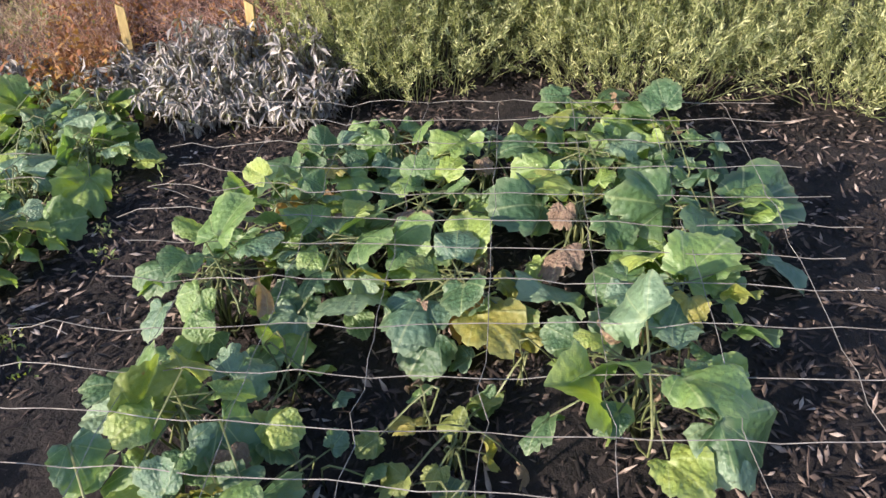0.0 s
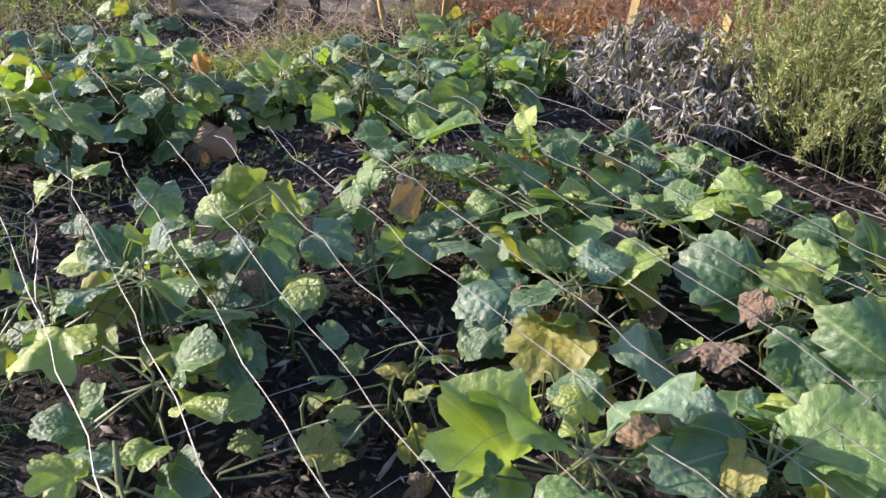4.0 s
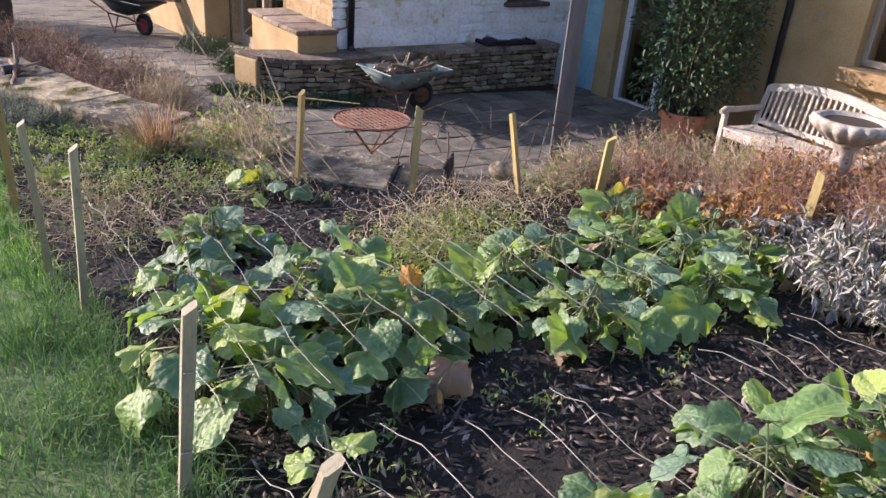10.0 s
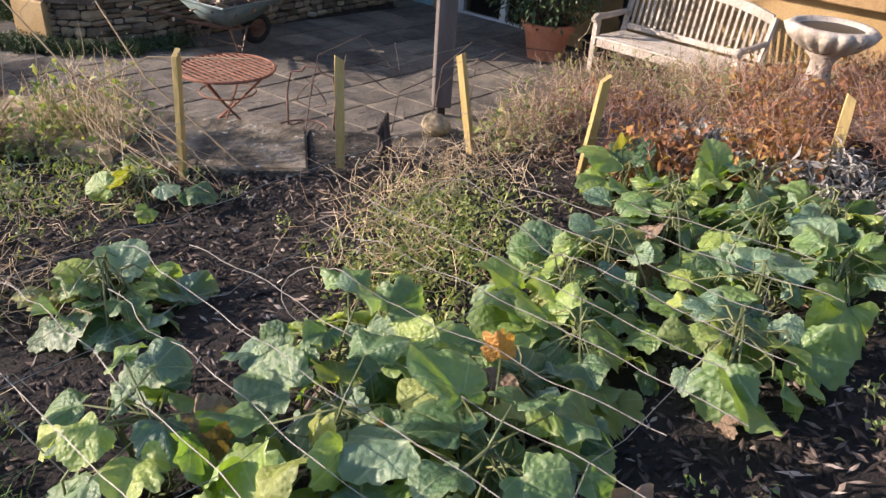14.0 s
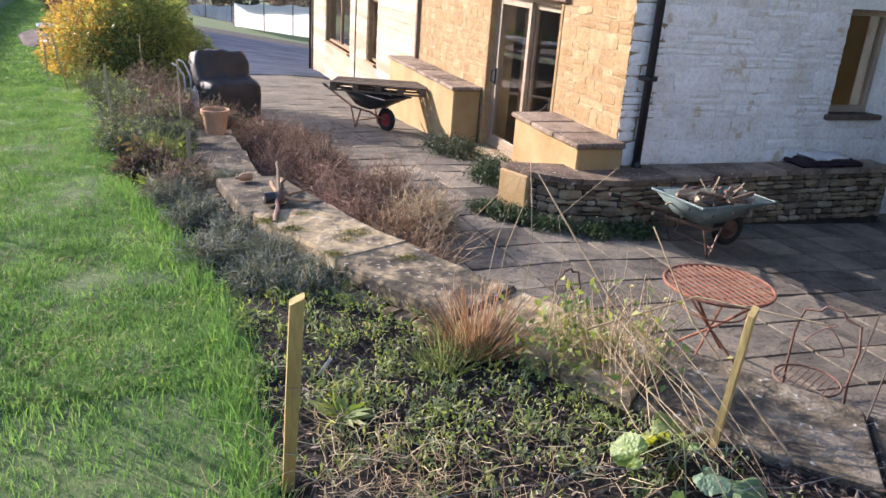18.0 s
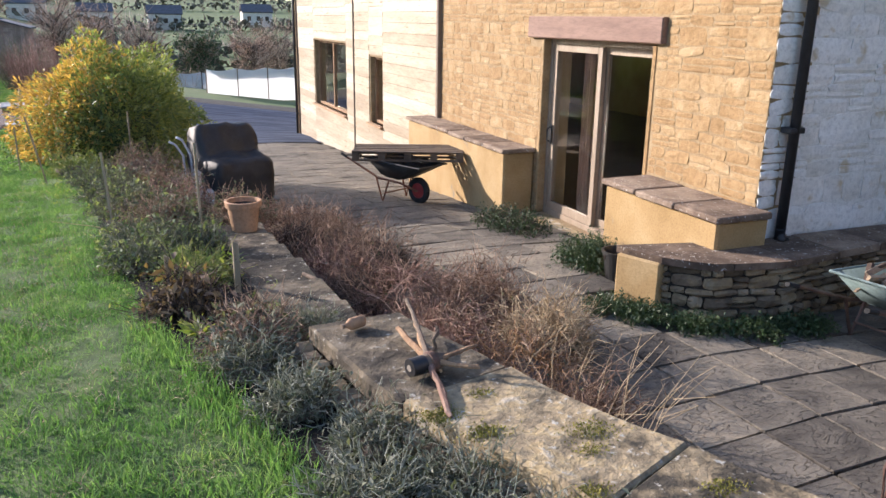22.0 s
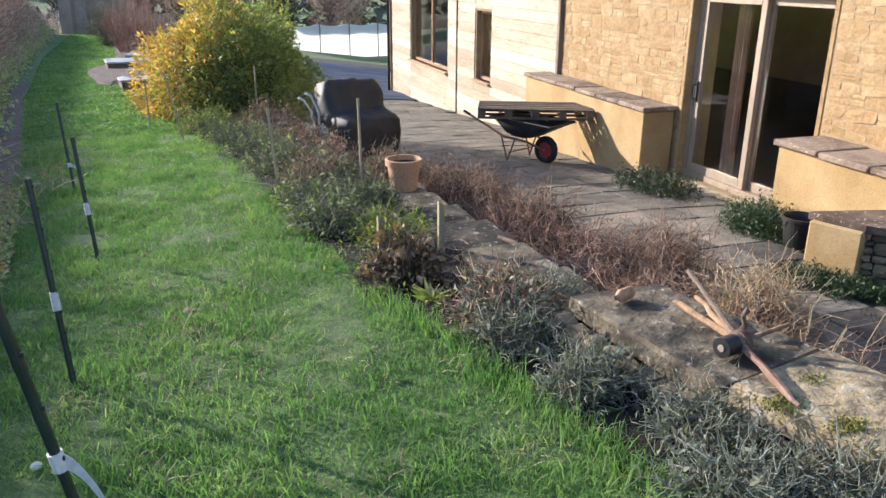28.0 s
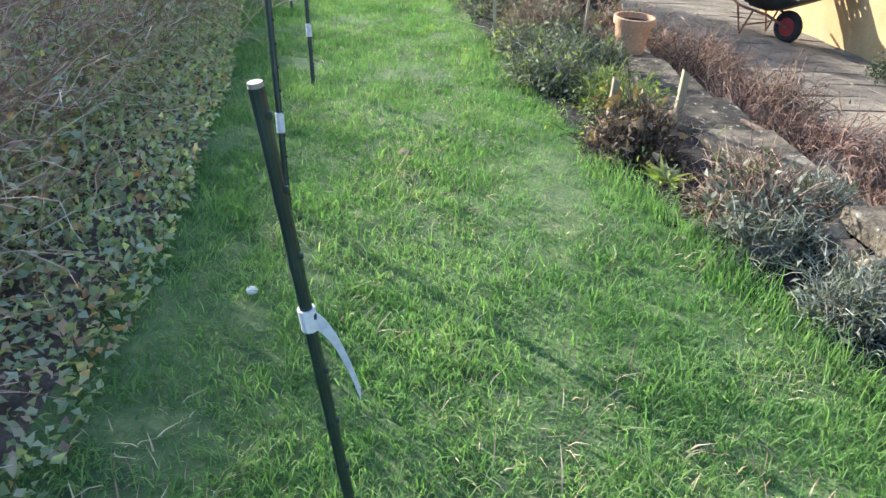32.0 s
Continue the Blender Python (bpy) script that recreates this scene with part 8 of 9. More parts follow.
stuff("runners", twig_soup("runners", a, b, 0.003, M["twig_pale"], fr, 0.15, 4), crp)


# bare and dark trees in the distance
def bare_tree(x, y, h, seed, label="bare winter tree with many fine branches", dark=False):
    rg = random.Random(seed)
    g = np.random.default_rng(seed)
    t = thing("tree", (x, y, ground_z(x, y) - 0.1), label, "tree", "trees beyond the garden")
    part("trunk", tube([(0, 0, 0), (0.05 * h * 0.2, 0, h * 0.3), (0, 0.02 * h, h * 0.6)], [h * 0.03, h * 0.022, h * 0.012], 8), M["twig_dark"], t)
    n = 70
    foot = np.stack([np.zeros(n), np.zeros(n), h * g.uniform(0.15, 0.6, n)], 1)
    aa = g.uniform(0, 6.28, n)
    tip = foot + np.stack([np.cos(aa), np.sin(aa), g.uniform(0.3, 1.2, n)], 1) * (h * g.uniform(0.2, 0.42, n))[:, None]
    stuff("limbs", twig_soup("limbs", foot, tip, h * 0.007, M["twig_dark"], rg, 0.1), t)
    k = np.repeat(np.arange(n), 14)
    s = foot[k] + (tip[k] - foot[k]) * g.uniform(0.3, 1, len(k))[:, None]
    e = s + g.normal(0, h * 0.075, (len(k), 3)) + np.array([0, 0, h * 0.04])
    stuff("twigs", twig_soup("twigs", s, e, h * 0.0024, M["hedge_twig"], rg, 0.15, 2), t)
    if dark:
        pp = np.concatenate([e] * 4) + g.normal(0, h * 0.03, (len(e) * 4, 3))
        stuff("crown", leaf_soup("crown", pp, g.normal(0, 1, (len(pp), 3)), (h * 0.025, h * 0.05), (h * 0.015, h * 0.03), M["shrub"], rg), t)
    return t


bare_tree(3.6, 52, 3.6, 41, "dark evergreen tree behind the netting", True)
bare_tree(0.6, 56, 4.4, 42)
bare_tree(-1.8, 60, 5.0, 43)
bare_tree(-4.2, 58, 5.5, 44)
bare_tree(-9.0, 62, 6.5, 45)
bare_tree(-13.0, 66, 7.0, 46)
bare_tree(7.5, 58, 5.0, 47)
bare_tree(10.5, 66, 5.5, 48)
sc = thing("rough_scrub", (0, 0, 0), "brown winter scrub and old hedges beyond the garden", "scrub", kind="stuff")
n = 5000
xx, yy = fg.uniform(-14, 16, n), fg.uniform(49, 64, n)
a = np.stack([xx, yy, [garden_z(x, y) for x, y in zip(xx, yy)]], 1)
b = a + np.stack([fg.normal(0, 0.3, n), fg.normal(0, 0.3, n), fg.uniform(0.3, 1.1, n)], 1)
stuff("twigs", twig_soup("twigs", a, b, 0.009, M["hedge_twig"], fr, 0.15, 3), sc)
twig_shrub("dry_shrub", -3.0, 33.0, 1.2, 1.5, 1.9, M["twig_pink"], fr, "bare reddish shrub beside the far lawn", 320, rad=0.006)
twig_shrub("dry_shrub", -3.9, 36.0, 0.9, 0.9, 1.6, M["frosty"], fr, "pale grey conifer-like shrub by the far lawn", 300, rad=0.008, leaf=M["frosty"], leaves=1500, leaf_len=(0.05, 0.1))
# fence on the slope behind the hedge
fc = thing("field_fence", (0, 0, 0), "post and wire fence across a green slope", "fence")
for k in range(12):
    x, y = -8.2 - 0.25 * k, 15.0 + 3.2 * k
    part("post", tube([(x, y, garden_z(x, y)), (x, y, garden_z(x, y) + 2.5)], 0.05, 7), M["oldwood"], fc)
for h in (1.6, 2.0, 2.35):
    part("wire", tube([(-8.2 - 0.25 * k, 15.0 + 3.2 * k, garden_z(-8.2 - 0.25 * k, 15.0 + 3.2 * k) + h) for k in range(12)], 0.008, 4), M["wire"], fc)
# woods and houses on the far side of the valley
wd = thing("far_woods", (0, 0, 0), "bare woods and field hedges across the valley", "woods", kind="stuff")
P, D = [], []
for (x0, y0, x1, y1, n, w) in ((-160, 150, 160, 165, 1500, 0.8), (-200, 230, 220, 250, 1800, 1.2), (-260, 330, 280, 350, 2200, 2), (-380, 430, 380, 520, 6000, 30), (-60, 95, 50, 105, 500, 0.6)):
    f = fg.uniform(0, 1, n)
    x, y = x0 + (x1 - x0) * f, y0 + (y1 - y0) * f + fg.normal(0, w, n)
    P.append(np.stack([x, y, [garden_z(a, b) for a, b in zip(x, y)] + fg.uniform(0, 3.0, n) * (y / 260)], 1))
P = np.concatenate(P)
stuff("crowns", leaf_soup("crowns", P, fg.normal(0, 1, P.shape) + np.array([0, 0, 0.6]), (1.2, 3.0), (0.9, 2.0), M["woods"], fr), wd)
for k, (x, y) in enumerate(((-22, 240), (-6, 250), (12, 245), (40, 260), (62, 250))):
    z = garden_z(x, y)
    t = thing("far_house", (x, y, z), "small pale house across the valley with a slate roof", "house", "houses across the valley")
    part("wall", box((0, 0, 2), (9, 6, 5)), M["pale_house"], t)
    for sgn in (-1, 1):
        part("roof_slope", box((0, sgn * 1.7, 5.4), (9.6, 4.2, 0.25), Euler((-sgn * 0.6, 0, 0)).to_matrix()), M["slate"], t)
    for wx in (-2.6, 0.2, 2.8):
        part("window", box((wx, -3.02, 2.4), (1.1, 0.1, 1.3)), M["dark_room"], t)


# border plants, shrubs and straw
gr = random.Random(77)
gg = np.random.default_rng(77)
RED = "reddish-brown dead border shrub with fine twigs"
DEAD = ((3.2, 3.55, 0.42, 0.24), (3.7, 3.2, 0.42, 0.2), (3.35, 2.85, 0.35, 0.2), (4.3, 3.5, 0.42, 0.18), (4.0, 2.5, 0.4, 0.2), (3.6, 3.95, 0.36, 0.26), (4.5, 3.9, 0.4, 0.14), (4.7, 2.8, 0.5, 0.17), (3.5, 2.1, 0.35, 0.27), (2.95, 3.75, 0.26, 0.26), (5.2, 3.4, 0.45, 0.1), (4.2, 1.8, 0.5, 0.28), (5.2, 2.4, 0.5, 0.18), (3.95, 3.75, 0.35, 0.18))
for i, (x, y, rx, h) in enumerate(DEAD):
    kind_of = (("twig_pink", "russet", 500), ("twig", "golden", 260), ("twig_rust", "russet", 700), ("twig_pink", "weed", 200))[i % 4]
    tangle_bush("dead_shrub", x, y, rx, rx, h, M[kind_of[0]], gr, RED if i % 4 in (0, 3) else "brown dead border shrub with a few turning leaves", 430, group="dead shrubs before the bench", leaf=M[kind_of[1]], leaves=kind_of[2], tips=M["twig_pale" if i % 2 else "twig_pink"], up=0.8, length=(0.07, 0.2), rad=0.0023, leaf_len=(0.02, 0.05))
twig_shrub("russet_fern", 2.78, 3.1, 0.2, 0.2, 0.26, M["twig_pink"], gr, "rust-red withered fern by the sage", 90, leaf=M["russet"], leaves=900, leaf_len=(0.03, 0.06))
twig_shrub("golden_spirea", 2.88, 3.92, 0.22, 0.22, 0.36, M["twig_pale"], gr, "small yellow-leaved shrub by the wall", 70, leaf=M["golden"], leaves=420, leaf_len=(0.025, 0.05), z=-0.15)
twig_shrub("russet_shrub", 3.9, 3.05, 0.3, 0.3, 0.34, M["twig_pink"], gr, "red-brown shrub with turning leaves below the bird bath", 150, leaf=M["russet"], leaves=900, leaf_len=(0.025, 0.055))
twig_shrub("russet_shrub", 4.45, 2.55, 0.4, 0.4, 0.33, M["twig_pink"], gr, "red-brown shrub with turning leaves beside the bird bath", 150, leaf=M["russet"], leaves=800, leaf_len=(0.025, 0.05))
twig_shrub("russet_fern", 3.05, 2.75, 0.24, 0.24, 0.24, M["twig_rust"], gr, "rust-red withered fern by the sage", 90, leaf=M["russet"], leaves=900, leaf_len=(0.03, 0.06))

us = thing("upright_stalks", (1.42, 7.85, -0.85), "few tall pale branching stalks rising behind the wall", "stalks")
for k in range(11):
    x0, y0, h = gr.uniform(-0.22, 0.25), gr.uniform(-0.3, 0.4), gr.uniform(0.5, 0.82)
    lx, ly = gr.gauss(0.06, 0.13), gr.gauss(0, 0.13)
    part("stalk", tube([(x0, y0, -0.02), (x0 + lx * 0.3, y0 + ly * 0.3, h * 0.45), (x0 + lx * 0.7, y0 + ly * 0.6, h * 0.75), (x0 + lx * 1.5, y0 + ly, h)], [0.0032, 0.0028, 0.0024, 0.0016], 5), M["twig_pale"], us)
    for f in (0.5, 0.7):
        bx, by, bz = x0 + lx * f, y0 + ly * f, h * f
        part("side_shoot", tube([(bx, by, bz), (bx + gr.gauss(0.06, 0.06), by + gr.gauss(0, 0.05), bz + 0.1), (bx + gr.gauss(0.1, 0.09), by + gr.gauss(0, 0.08), bz + gr.uniform(0.14, 0.24))], [0.0022, 0.002, 0.0013], 5), M["twig_pale"], us)
LAV = "dead brown lavender bush on the patio's edge"
for (x, y, rx, h, mt) in ((0.85, 10.9, 0.42, 0.45, "twig_pink"), (0.8, 12.0, 0.45, 0.45, "twig_dark"), (1.25, 10.2, 0.5, 0.46, "twig_pink"), (1.35, 11.4, 0.45, 0.42, "twig_dark"), (1.75, 10.0, 0.42, 0.42, "twig"), (1.15, 9.2, 0.42, 0.45, "twig_pink"), (1.5, 8.8, 0.36, 0.36, "twig_rust"), (1.0, 10.4, 0.4, 0.3, "twig_dark"), (1.2, 8.25, 0.22, 0.26, "twig_rust"), (1.6, 8.2, 0.22, 0.24, "twig"), (0.9, 13.0, 0.4, 0.5, "twig"), (1.9, 9.2, 0.35, 0.4, "twig_pale"), (1.3, 12.6, 0.35, 0.4, "twig")):
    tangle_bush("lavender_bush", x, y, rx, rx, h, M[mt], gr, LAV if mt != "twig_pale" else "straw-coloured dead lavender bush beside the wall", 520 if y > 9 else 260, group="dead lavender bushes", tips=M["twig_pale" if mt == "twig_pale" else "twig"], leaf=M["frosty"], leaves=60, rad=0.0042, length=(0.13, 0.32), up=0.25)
for (x, y, rx, h) in ((0.15, 7.35, 0.24, 0.17), (0.3, 6.95, 0.22, 0.15), (-0.08, 7.75, 0.22, 0.18), (0.45, 6.5, 0.2, 0.14), (-0.02, 7.0, 0.2, 0.13), (0.2, 6.6, 0.2, 0.12), (-0.2, 8.2, 0.22, 0.18), (0.12, 8.5, 0.16, 0.16)):
    tangle_bush("silver_catmint", x, y, rx * 0.92, rx * 0.92, h * 0.75, M["frosty"], gr, "low silvery-grey border plant at the foot of the wall", 460, group="silvery border plants", leaf=M["frosty"], leaves=420, leaf_len=(0.02, 0.042), rad=0.0029, length=(0.06, 0.15), up=0.25, tips=M["silver"])
for (x, y, rx, h, mt, lb) in ((-0.15, 8.42, 0.2, 0.2, "twig", "brown withered border plant beside the path"), (-0.42, 9.15, 0.17, 0.26, "twig_dark", "dark dead clump with curled brown leaves"), (-0.6, 10.3, 0.25, 0.2, "frosty", "brown withered border plant beside the path"), (-0.55, 11.0, 0.3, 0.22, "frosty", "low grey-green border plant beside the lawn"), (-0.45, 11.9, 0.3, 0.26, "twig", "brown withered border plant near the pot"), (-0.65, 12.6, 0.4, 0.3, "frosty", "low grey-green border plant beside the lawn"), (-0.2, 13.0, 0.4, 0.35, "twig_pink", RED), (-0.8, 13.6, 0.4, 0.3, "frosty", "low grey-green border plant beside the lawn"), (-0.3, 14.2, 0.45, 0.4, "twig", "brown withered border plant near the covered barbecue"), (-1.0, 14.8, 0.35, 0.25, "frosty", "low grey-green border plant beside the lawn"), (-0.5, 15.6, 0.5, 0.45, "twig", "brown withered border plant near the covered barbecue"), (-1.3, 15.8, 0.4, 0.35, "weed", "leafy green border plant"), (0.3, 12.35, 0.3, 0.26, "twig", "brown withered border plant near the pot"), (0.35, 13.1, 0.38, 0.3, "twig_rust", "brown withered border plant near the pot"), (0.2, 13.9, 0.42, 0.32, "twig", "brown withered border plant near the covered barbecue"), (0.75, 14.4, 0.35, 0.3, "twig_pink", RED), (-0.3, 12.1, 0.25, 0.2, "frosty", "low grey-green border plant beside the lawn"), (-0.2, 10.9, 0.2, 0.2, "frosty", "low grey-green border plant beside the lawn"), (-0.3, 9.9, 0.2, 0.18, "weed", "leafy green border plant")):
    dark = mt == "twig_dark"
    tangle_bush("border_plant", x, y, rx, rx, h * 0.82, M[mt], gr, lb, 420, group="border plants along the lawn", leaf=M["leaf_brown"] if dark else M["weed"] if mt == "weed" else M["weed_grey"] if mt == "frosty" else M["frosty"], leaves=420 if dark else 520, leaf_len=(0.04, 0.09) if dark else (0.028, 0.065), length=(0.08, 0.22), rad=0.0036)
for (x, y, s) in ((-0.38, 8.75, 0.1), (-0.5, 11.5, 0.1), (0.3, 5.2, 0.1)):
    t = thing("foxglove_rosette", (x, y, ground_z(x, y)), "pale green rosette of pointed leaves", "plant", "green rosettes")
    p = np.zeros((26, 3)) + np.array([0, 0, 0.02])
    a = np.linspace(0, 6.28 * 2.6, 26)
    stuff("leaves", leaf_soup("leaves", p, np.stack([np.cos(a), np.sin(a), np.linspace(0.15, 0.9, 26)], 1), (s, s * 1.5), (s * 0.22, s * 0.34), M["weed"], gr, jitter=0.12), t)
twig_shrub("thyme_mat", 3.5, 12.85, 0.36, 0.6, 0.22, M["twig_dark"], gr, "dark green creeping plant at the foot of the house wall", 200, leaf=M["shrub"], leaves=3200, leaf_len=(0.02, 0.045), group="creeping green mats", z=patio_z(3.5, 12.7))
twig_shrub("thyme_mat", 3.35, 10.9, 0.3, 0.38, 0.32, M["shrub"], gr, "dark green creeping plant beside the rendered block", 200, leaf=M["shrub"], leaves=3200, leaf_len=(0.02, 0.045), group="creeping green mats", z=patio_z(3.5, 11.1))
for x, y in ((2.92, 9.5), (3.2, 9.2), (3.6, 9.02), (4.05, 8.98), (2.8, 9.75)):
    twig_shrub("thyme_mat", x, y, 0.26, 0.2, 0.13, M["shrub"], gr, "dark green creeping plant at the foot of the curved wall", 130, leaf=M["shrub"], leaves=1000, leaf_len=(0.018, 0.04), group="creeping green mats", z=patio_z(x, y))

# straw-like stems near the wall
twig_shrub("grass_tussock", 0.98, 5.62, 0.14, 0.14, 0.34, M["twig_rust"], gr, "tussock of upright rusty dead stems by the wall", 220, sub=0, rad=0.0032, wave=0.06, z=-0.1, spread=2.0)
twig_shrub("grass_tussock", 0.8, 5.5, 0.1, 0.1, 0.22, M["weed"], gr, "small green grass tussock beside the dead stems", 120, sub=0, rad=0.0025, wave=0.08, z=-0.1, spread=2.2)
twig_shrub("dead_stalks", 1.45, 5.2, 0.2, 0.2, 0.5, M["twig_pale"], gr, "clump of straw-coloured dead stalks by the wall", 70, sub=2, rad=0.003, wave=0.12, z=-0.08, leaf=M["weed"], leaves=160)
twig_shrub("dead_stalks", 1.3, 5.45, 0.24, 0.2, 0.32, M["twig_pale"], gr, "clump of straw-coloured dead stalks by the wall", 120, sub=2, rad=0.002, wave=0.16, leaf=M["weed"], leaves=300)
fs = thing("fallen_stalks", (1.25, 5.0, -0.05), "bundle of long pale dead stalks fallen towards the bed", "stalks")
k = 13
a = np.stack([gg.normal(0.18, 0.08, k), gg.normal(0.2, 0.1, k), gg.uniform(0.12, 0.42, k)], 1)
b = np.stack([gg.normal(0.22, 0.14, k), gg.normal(-0.5, 0.16, k), gg.uniform(0.01, 0.1, k)], 1)
for i in range(k):
    under("stalk", twig_soup("stalk", a[i:i + 1], b[i:i + 1], 0.0026, M["twig_pale"], gr, 0.08), fs)
for p0, p1, p2 in (((-0.05, 0.65, 0.75), (0.1, 0.2, 0.35), (0.38, -0.4, 0.02)), ((0.3, 0.3, 0.62), (0.32, 0.0, 0.35), (0.5, -0.45, 0.0)), ((0.7, -0.25, 0.42), (0.4, 0.1, 0.4), (0.0, 0.2, 0.25))):
    part("thick_stalk", tube([p0, p1, p2], [0.003, 0.0045, 0.005], 6), M["twig_pale"], fs)
br = thing("bare_bramble", (1.2, 5.9, 0.0), "thin bare branching stems arching above the wall", "plant")
for k in range(4):
    x0, y0 = gr.uniform(-0.1, 0.3), gr.uniform(-0.3, 0.2)
    part("stem", tube([(x0, y0, -0.05), (x0 + 0.06, y0 + 0.04, 0.25), (x0 + gr.uniform(-0.1, 0.25), y0 + gr.uniform(0, 0.2), gr.uniform(0.35, 0.62)), (x0 + gr.uniform(0, 0.4), y0 + gr.uniform(0.1, 0.3), gr.uniform(0.3, 0.66))], [0.0025, 0.0022, 0.002, 0.0015], 5), M["twig_pale"], br)
arch = thing("bare_bramble", (2.4, 4.6, -0.02), "dark wiry stems arching over the patio's edge", "plant")
for k in range(8):
    x0, y0 = gr.uniform(-0.5, 0.8), gr.uniform(-0.3, 0.5)
    part("stem", tube([(x0, y0, 0.0), (x0 + 0.1, y0 + 0.05, gr.uniform(0.1, 0.3)), (x0 + gr.uniform(0.2, 0.5), y0 + gr.uniform(-0.1, 0.1), gr.uniform(0.05, 0.35)), (x0 + gr.uniform(0.4, 0.9), y0 + gr.uniform(-0.3, 0.2), gr.uniform(0.0, 0.22))], [0.004, 0.0035, 0.003, 0.002], 5), M["twig_dark"], arch)

# loose straw, weeds, chips, grass
stw = thing("straw_litter", (0, 0, 0), "pale straw and dead stems lying on the bed", "straw", kind="stuff")
A, B = [], []
for (x, y, n, sx, sy, up) in ((0.42, 4.35, 340, 0.17, 0.24, 0.17), (0.95, 4.65, 90, 0.2, 0.2, 0.1), (0.3, 4.85, 220, 0.15, 0.25, 0.12), (1.6, 3.4, 170, 0.16, 0.18, 0.16), (1.95, 3.75, 170, 0.18, 0.14, 0.18), (2.4, 3.8, 200, 0.22, 0.15, 0.14), (0.0, 8.6, 200, 0.15, 0.4, 0.08)):
    px, py = gg.normal(x, sx, n), gg.normal(y, sy, n)
    z = np.array([ground_z(a, b) for a, b in zip(px, py)])
    A.append(np.stack([px, py, z + gg.uniform(0, up, n)], 1))
    B.append(np.stack([px + gg.normal(0, 0.1, n), py + gg.normal(0, 0.1, n), z + gg.uniform(0.01, up * 1.3, n)], 1))
stuff("stems", twig_soup("stems", np.concatenate(A), np.concatenate(B), 0.0017, M["twig_pale"], gr, 0.25, 4), stw)
wd2 = thing("small_weeds", (0, 0, 0), "small pale green weeds scattered over the soil", "weeds", kind="stuff")
P, Dv = [], []
for (x, y, n, sx, sy, h) in ((0.75, 5.55, 1700, 0.34, 0.42, 0.07), (1.6, 3.3, 2400, 0.2, 0.2, 0.09), (1.95, 3.6, 1600, 0.18, 0.16, 0.1), (1.2, 3.1, 900, 0.15, 0.15, 0.09), (0.35, 6.2, 900, 0.25, 0.3, 0.07), (0.95, 5.0, 600, 0.25, 0.25, 0.09), (0.5, 2.1, 160, 0.15, 0.12, 0.06), (1.2, 2.0, 150, 0.3, 0.12, 0.05), (2.3, 2.4, 400, 0.3, 0.3, 0.1), (-0.5, 10.2, 900, 0.2, 0.9, 0.1), (-0.6, 12.0, 1200, 0.28, 0.9, 0.14), (-0.9, 14.3, 900, 0.3, 0.8, 0.16)):
    k = max(1, n // 14)
    cx, cy = gg.normal(x, sx, k), gg.normal(y, sy, k)
    w = gg.integers(0, k, n)
    px, py = cx[w] + gg.normal(0, 0.022, n), cy[w] + gg.normal(0, 0.022, n)
    ok = px < np.array([edge_x(b) - 0.1 for b in py])
    px, py = px[ok], py[ok]
    z = np.array([ground_z(a, b) for a, b in zip(px, py)])
    P.append(np.stack([px, py, z + gg.uniform(0, h, len(px))], 1))
P = np.concatenate(P)
stuff("leaves", leaf_soup("leaves", P, gg.normal(0, 0.7, P.shape) + np.array([0, 0, 0.6]), (0.013, 0.036), (0.005, 0.013), M["weed"], gr), wd2)
P = []
for (x, y, n, sx, sy, h) in ((0.5, 5.4, 1900, 0.28, 0.4, 0.06), (0.75, 5.1, 800, 0.3, 0.25, 0.05), (0.25, 6.0, 1000, 0.2, 0.4, 0.06), (1.1, 4.75, 500, 0.3, 0.2, 0.05), (0.35, 4.5, 500, 0.15, 0.3, 0.05)):
    k = n // 24
    cx, cy = gg.normal(x, sx, k), gg.normal(y, sy, k)
    w = gg.integers(0, k, n)
    px, py = cx[w] + gg.normal(0, 0.026, n), cy[w] + gg.normal(0, 0.026, n)
    ok = (px < np.array([edge_x(b) - 0.1 for b in py])) & (px > np.array([lerp_table(b, LAWN_R) for b in py]))
    px, py = px[ok], py[ok]
    z = np.array([ground_z(a, b) for a, b in zip(px, py)])
    P.append(np.stack([px, py, z + gg.uniform(0, h, len(px))], 1))
P = np.concatenate(P)
stuff("leaves", leaf_soup("leaves", P, gg.normal(0, 0.8, P.shape) + np.array([0, 0, 0.7]), (0.02, 0.05), (0.005, 0.012), M["weed_grey"], gr), wd2)
chip = thing("bark_mulch", (0, 0, 0), "dark bark chips and leaf litter covering the soil", "mulch", kind="stuff")
n = 42000
px, py = gg.uniform(0.1, 3.3, n), gg.uniform(-0.9, 6.6, n)
ok = (px < np.array([edge_x(b) - 0.15 for b in py])) & (px > np.array([lerp_table(b, LAWN_R) + 0.02 for b in py]))
px, py = px[ok], py[ok]
n = len(px)
c = np.stack([px, py, np.array([ground_z(a, b) for a, b in zip(px, py)]) + gg.uniform(0.0, 0.014, n)], 1)
a = gg.uniform(0, 6.28, n)
ln, wd_ = gg.uniform(0.007, 0.028, n)[:, None] * (1 + 1.4 * (gg.uniform(0, 1, n) < 0.06))[:, None], gg.uniform(0.0025, 0.008, n)[:, None]
d = np.stack([np.cos(a), np.sin(a), gg.normal(0, 0.35, n)], 1)
s = np.stack([-np.sin(a), np.cos(a), gg.normal(0, 0.3, n)], 1)
v = np.stack([c - d * ln, c + s * wd_, c + d * ln, c - s * wd_, c + np.array([0, 0, 1]) * (wd_ * 0.8 + 0.002)], 1).reshape(-1, 3)
k = np.arange(n)[:, None] * 5
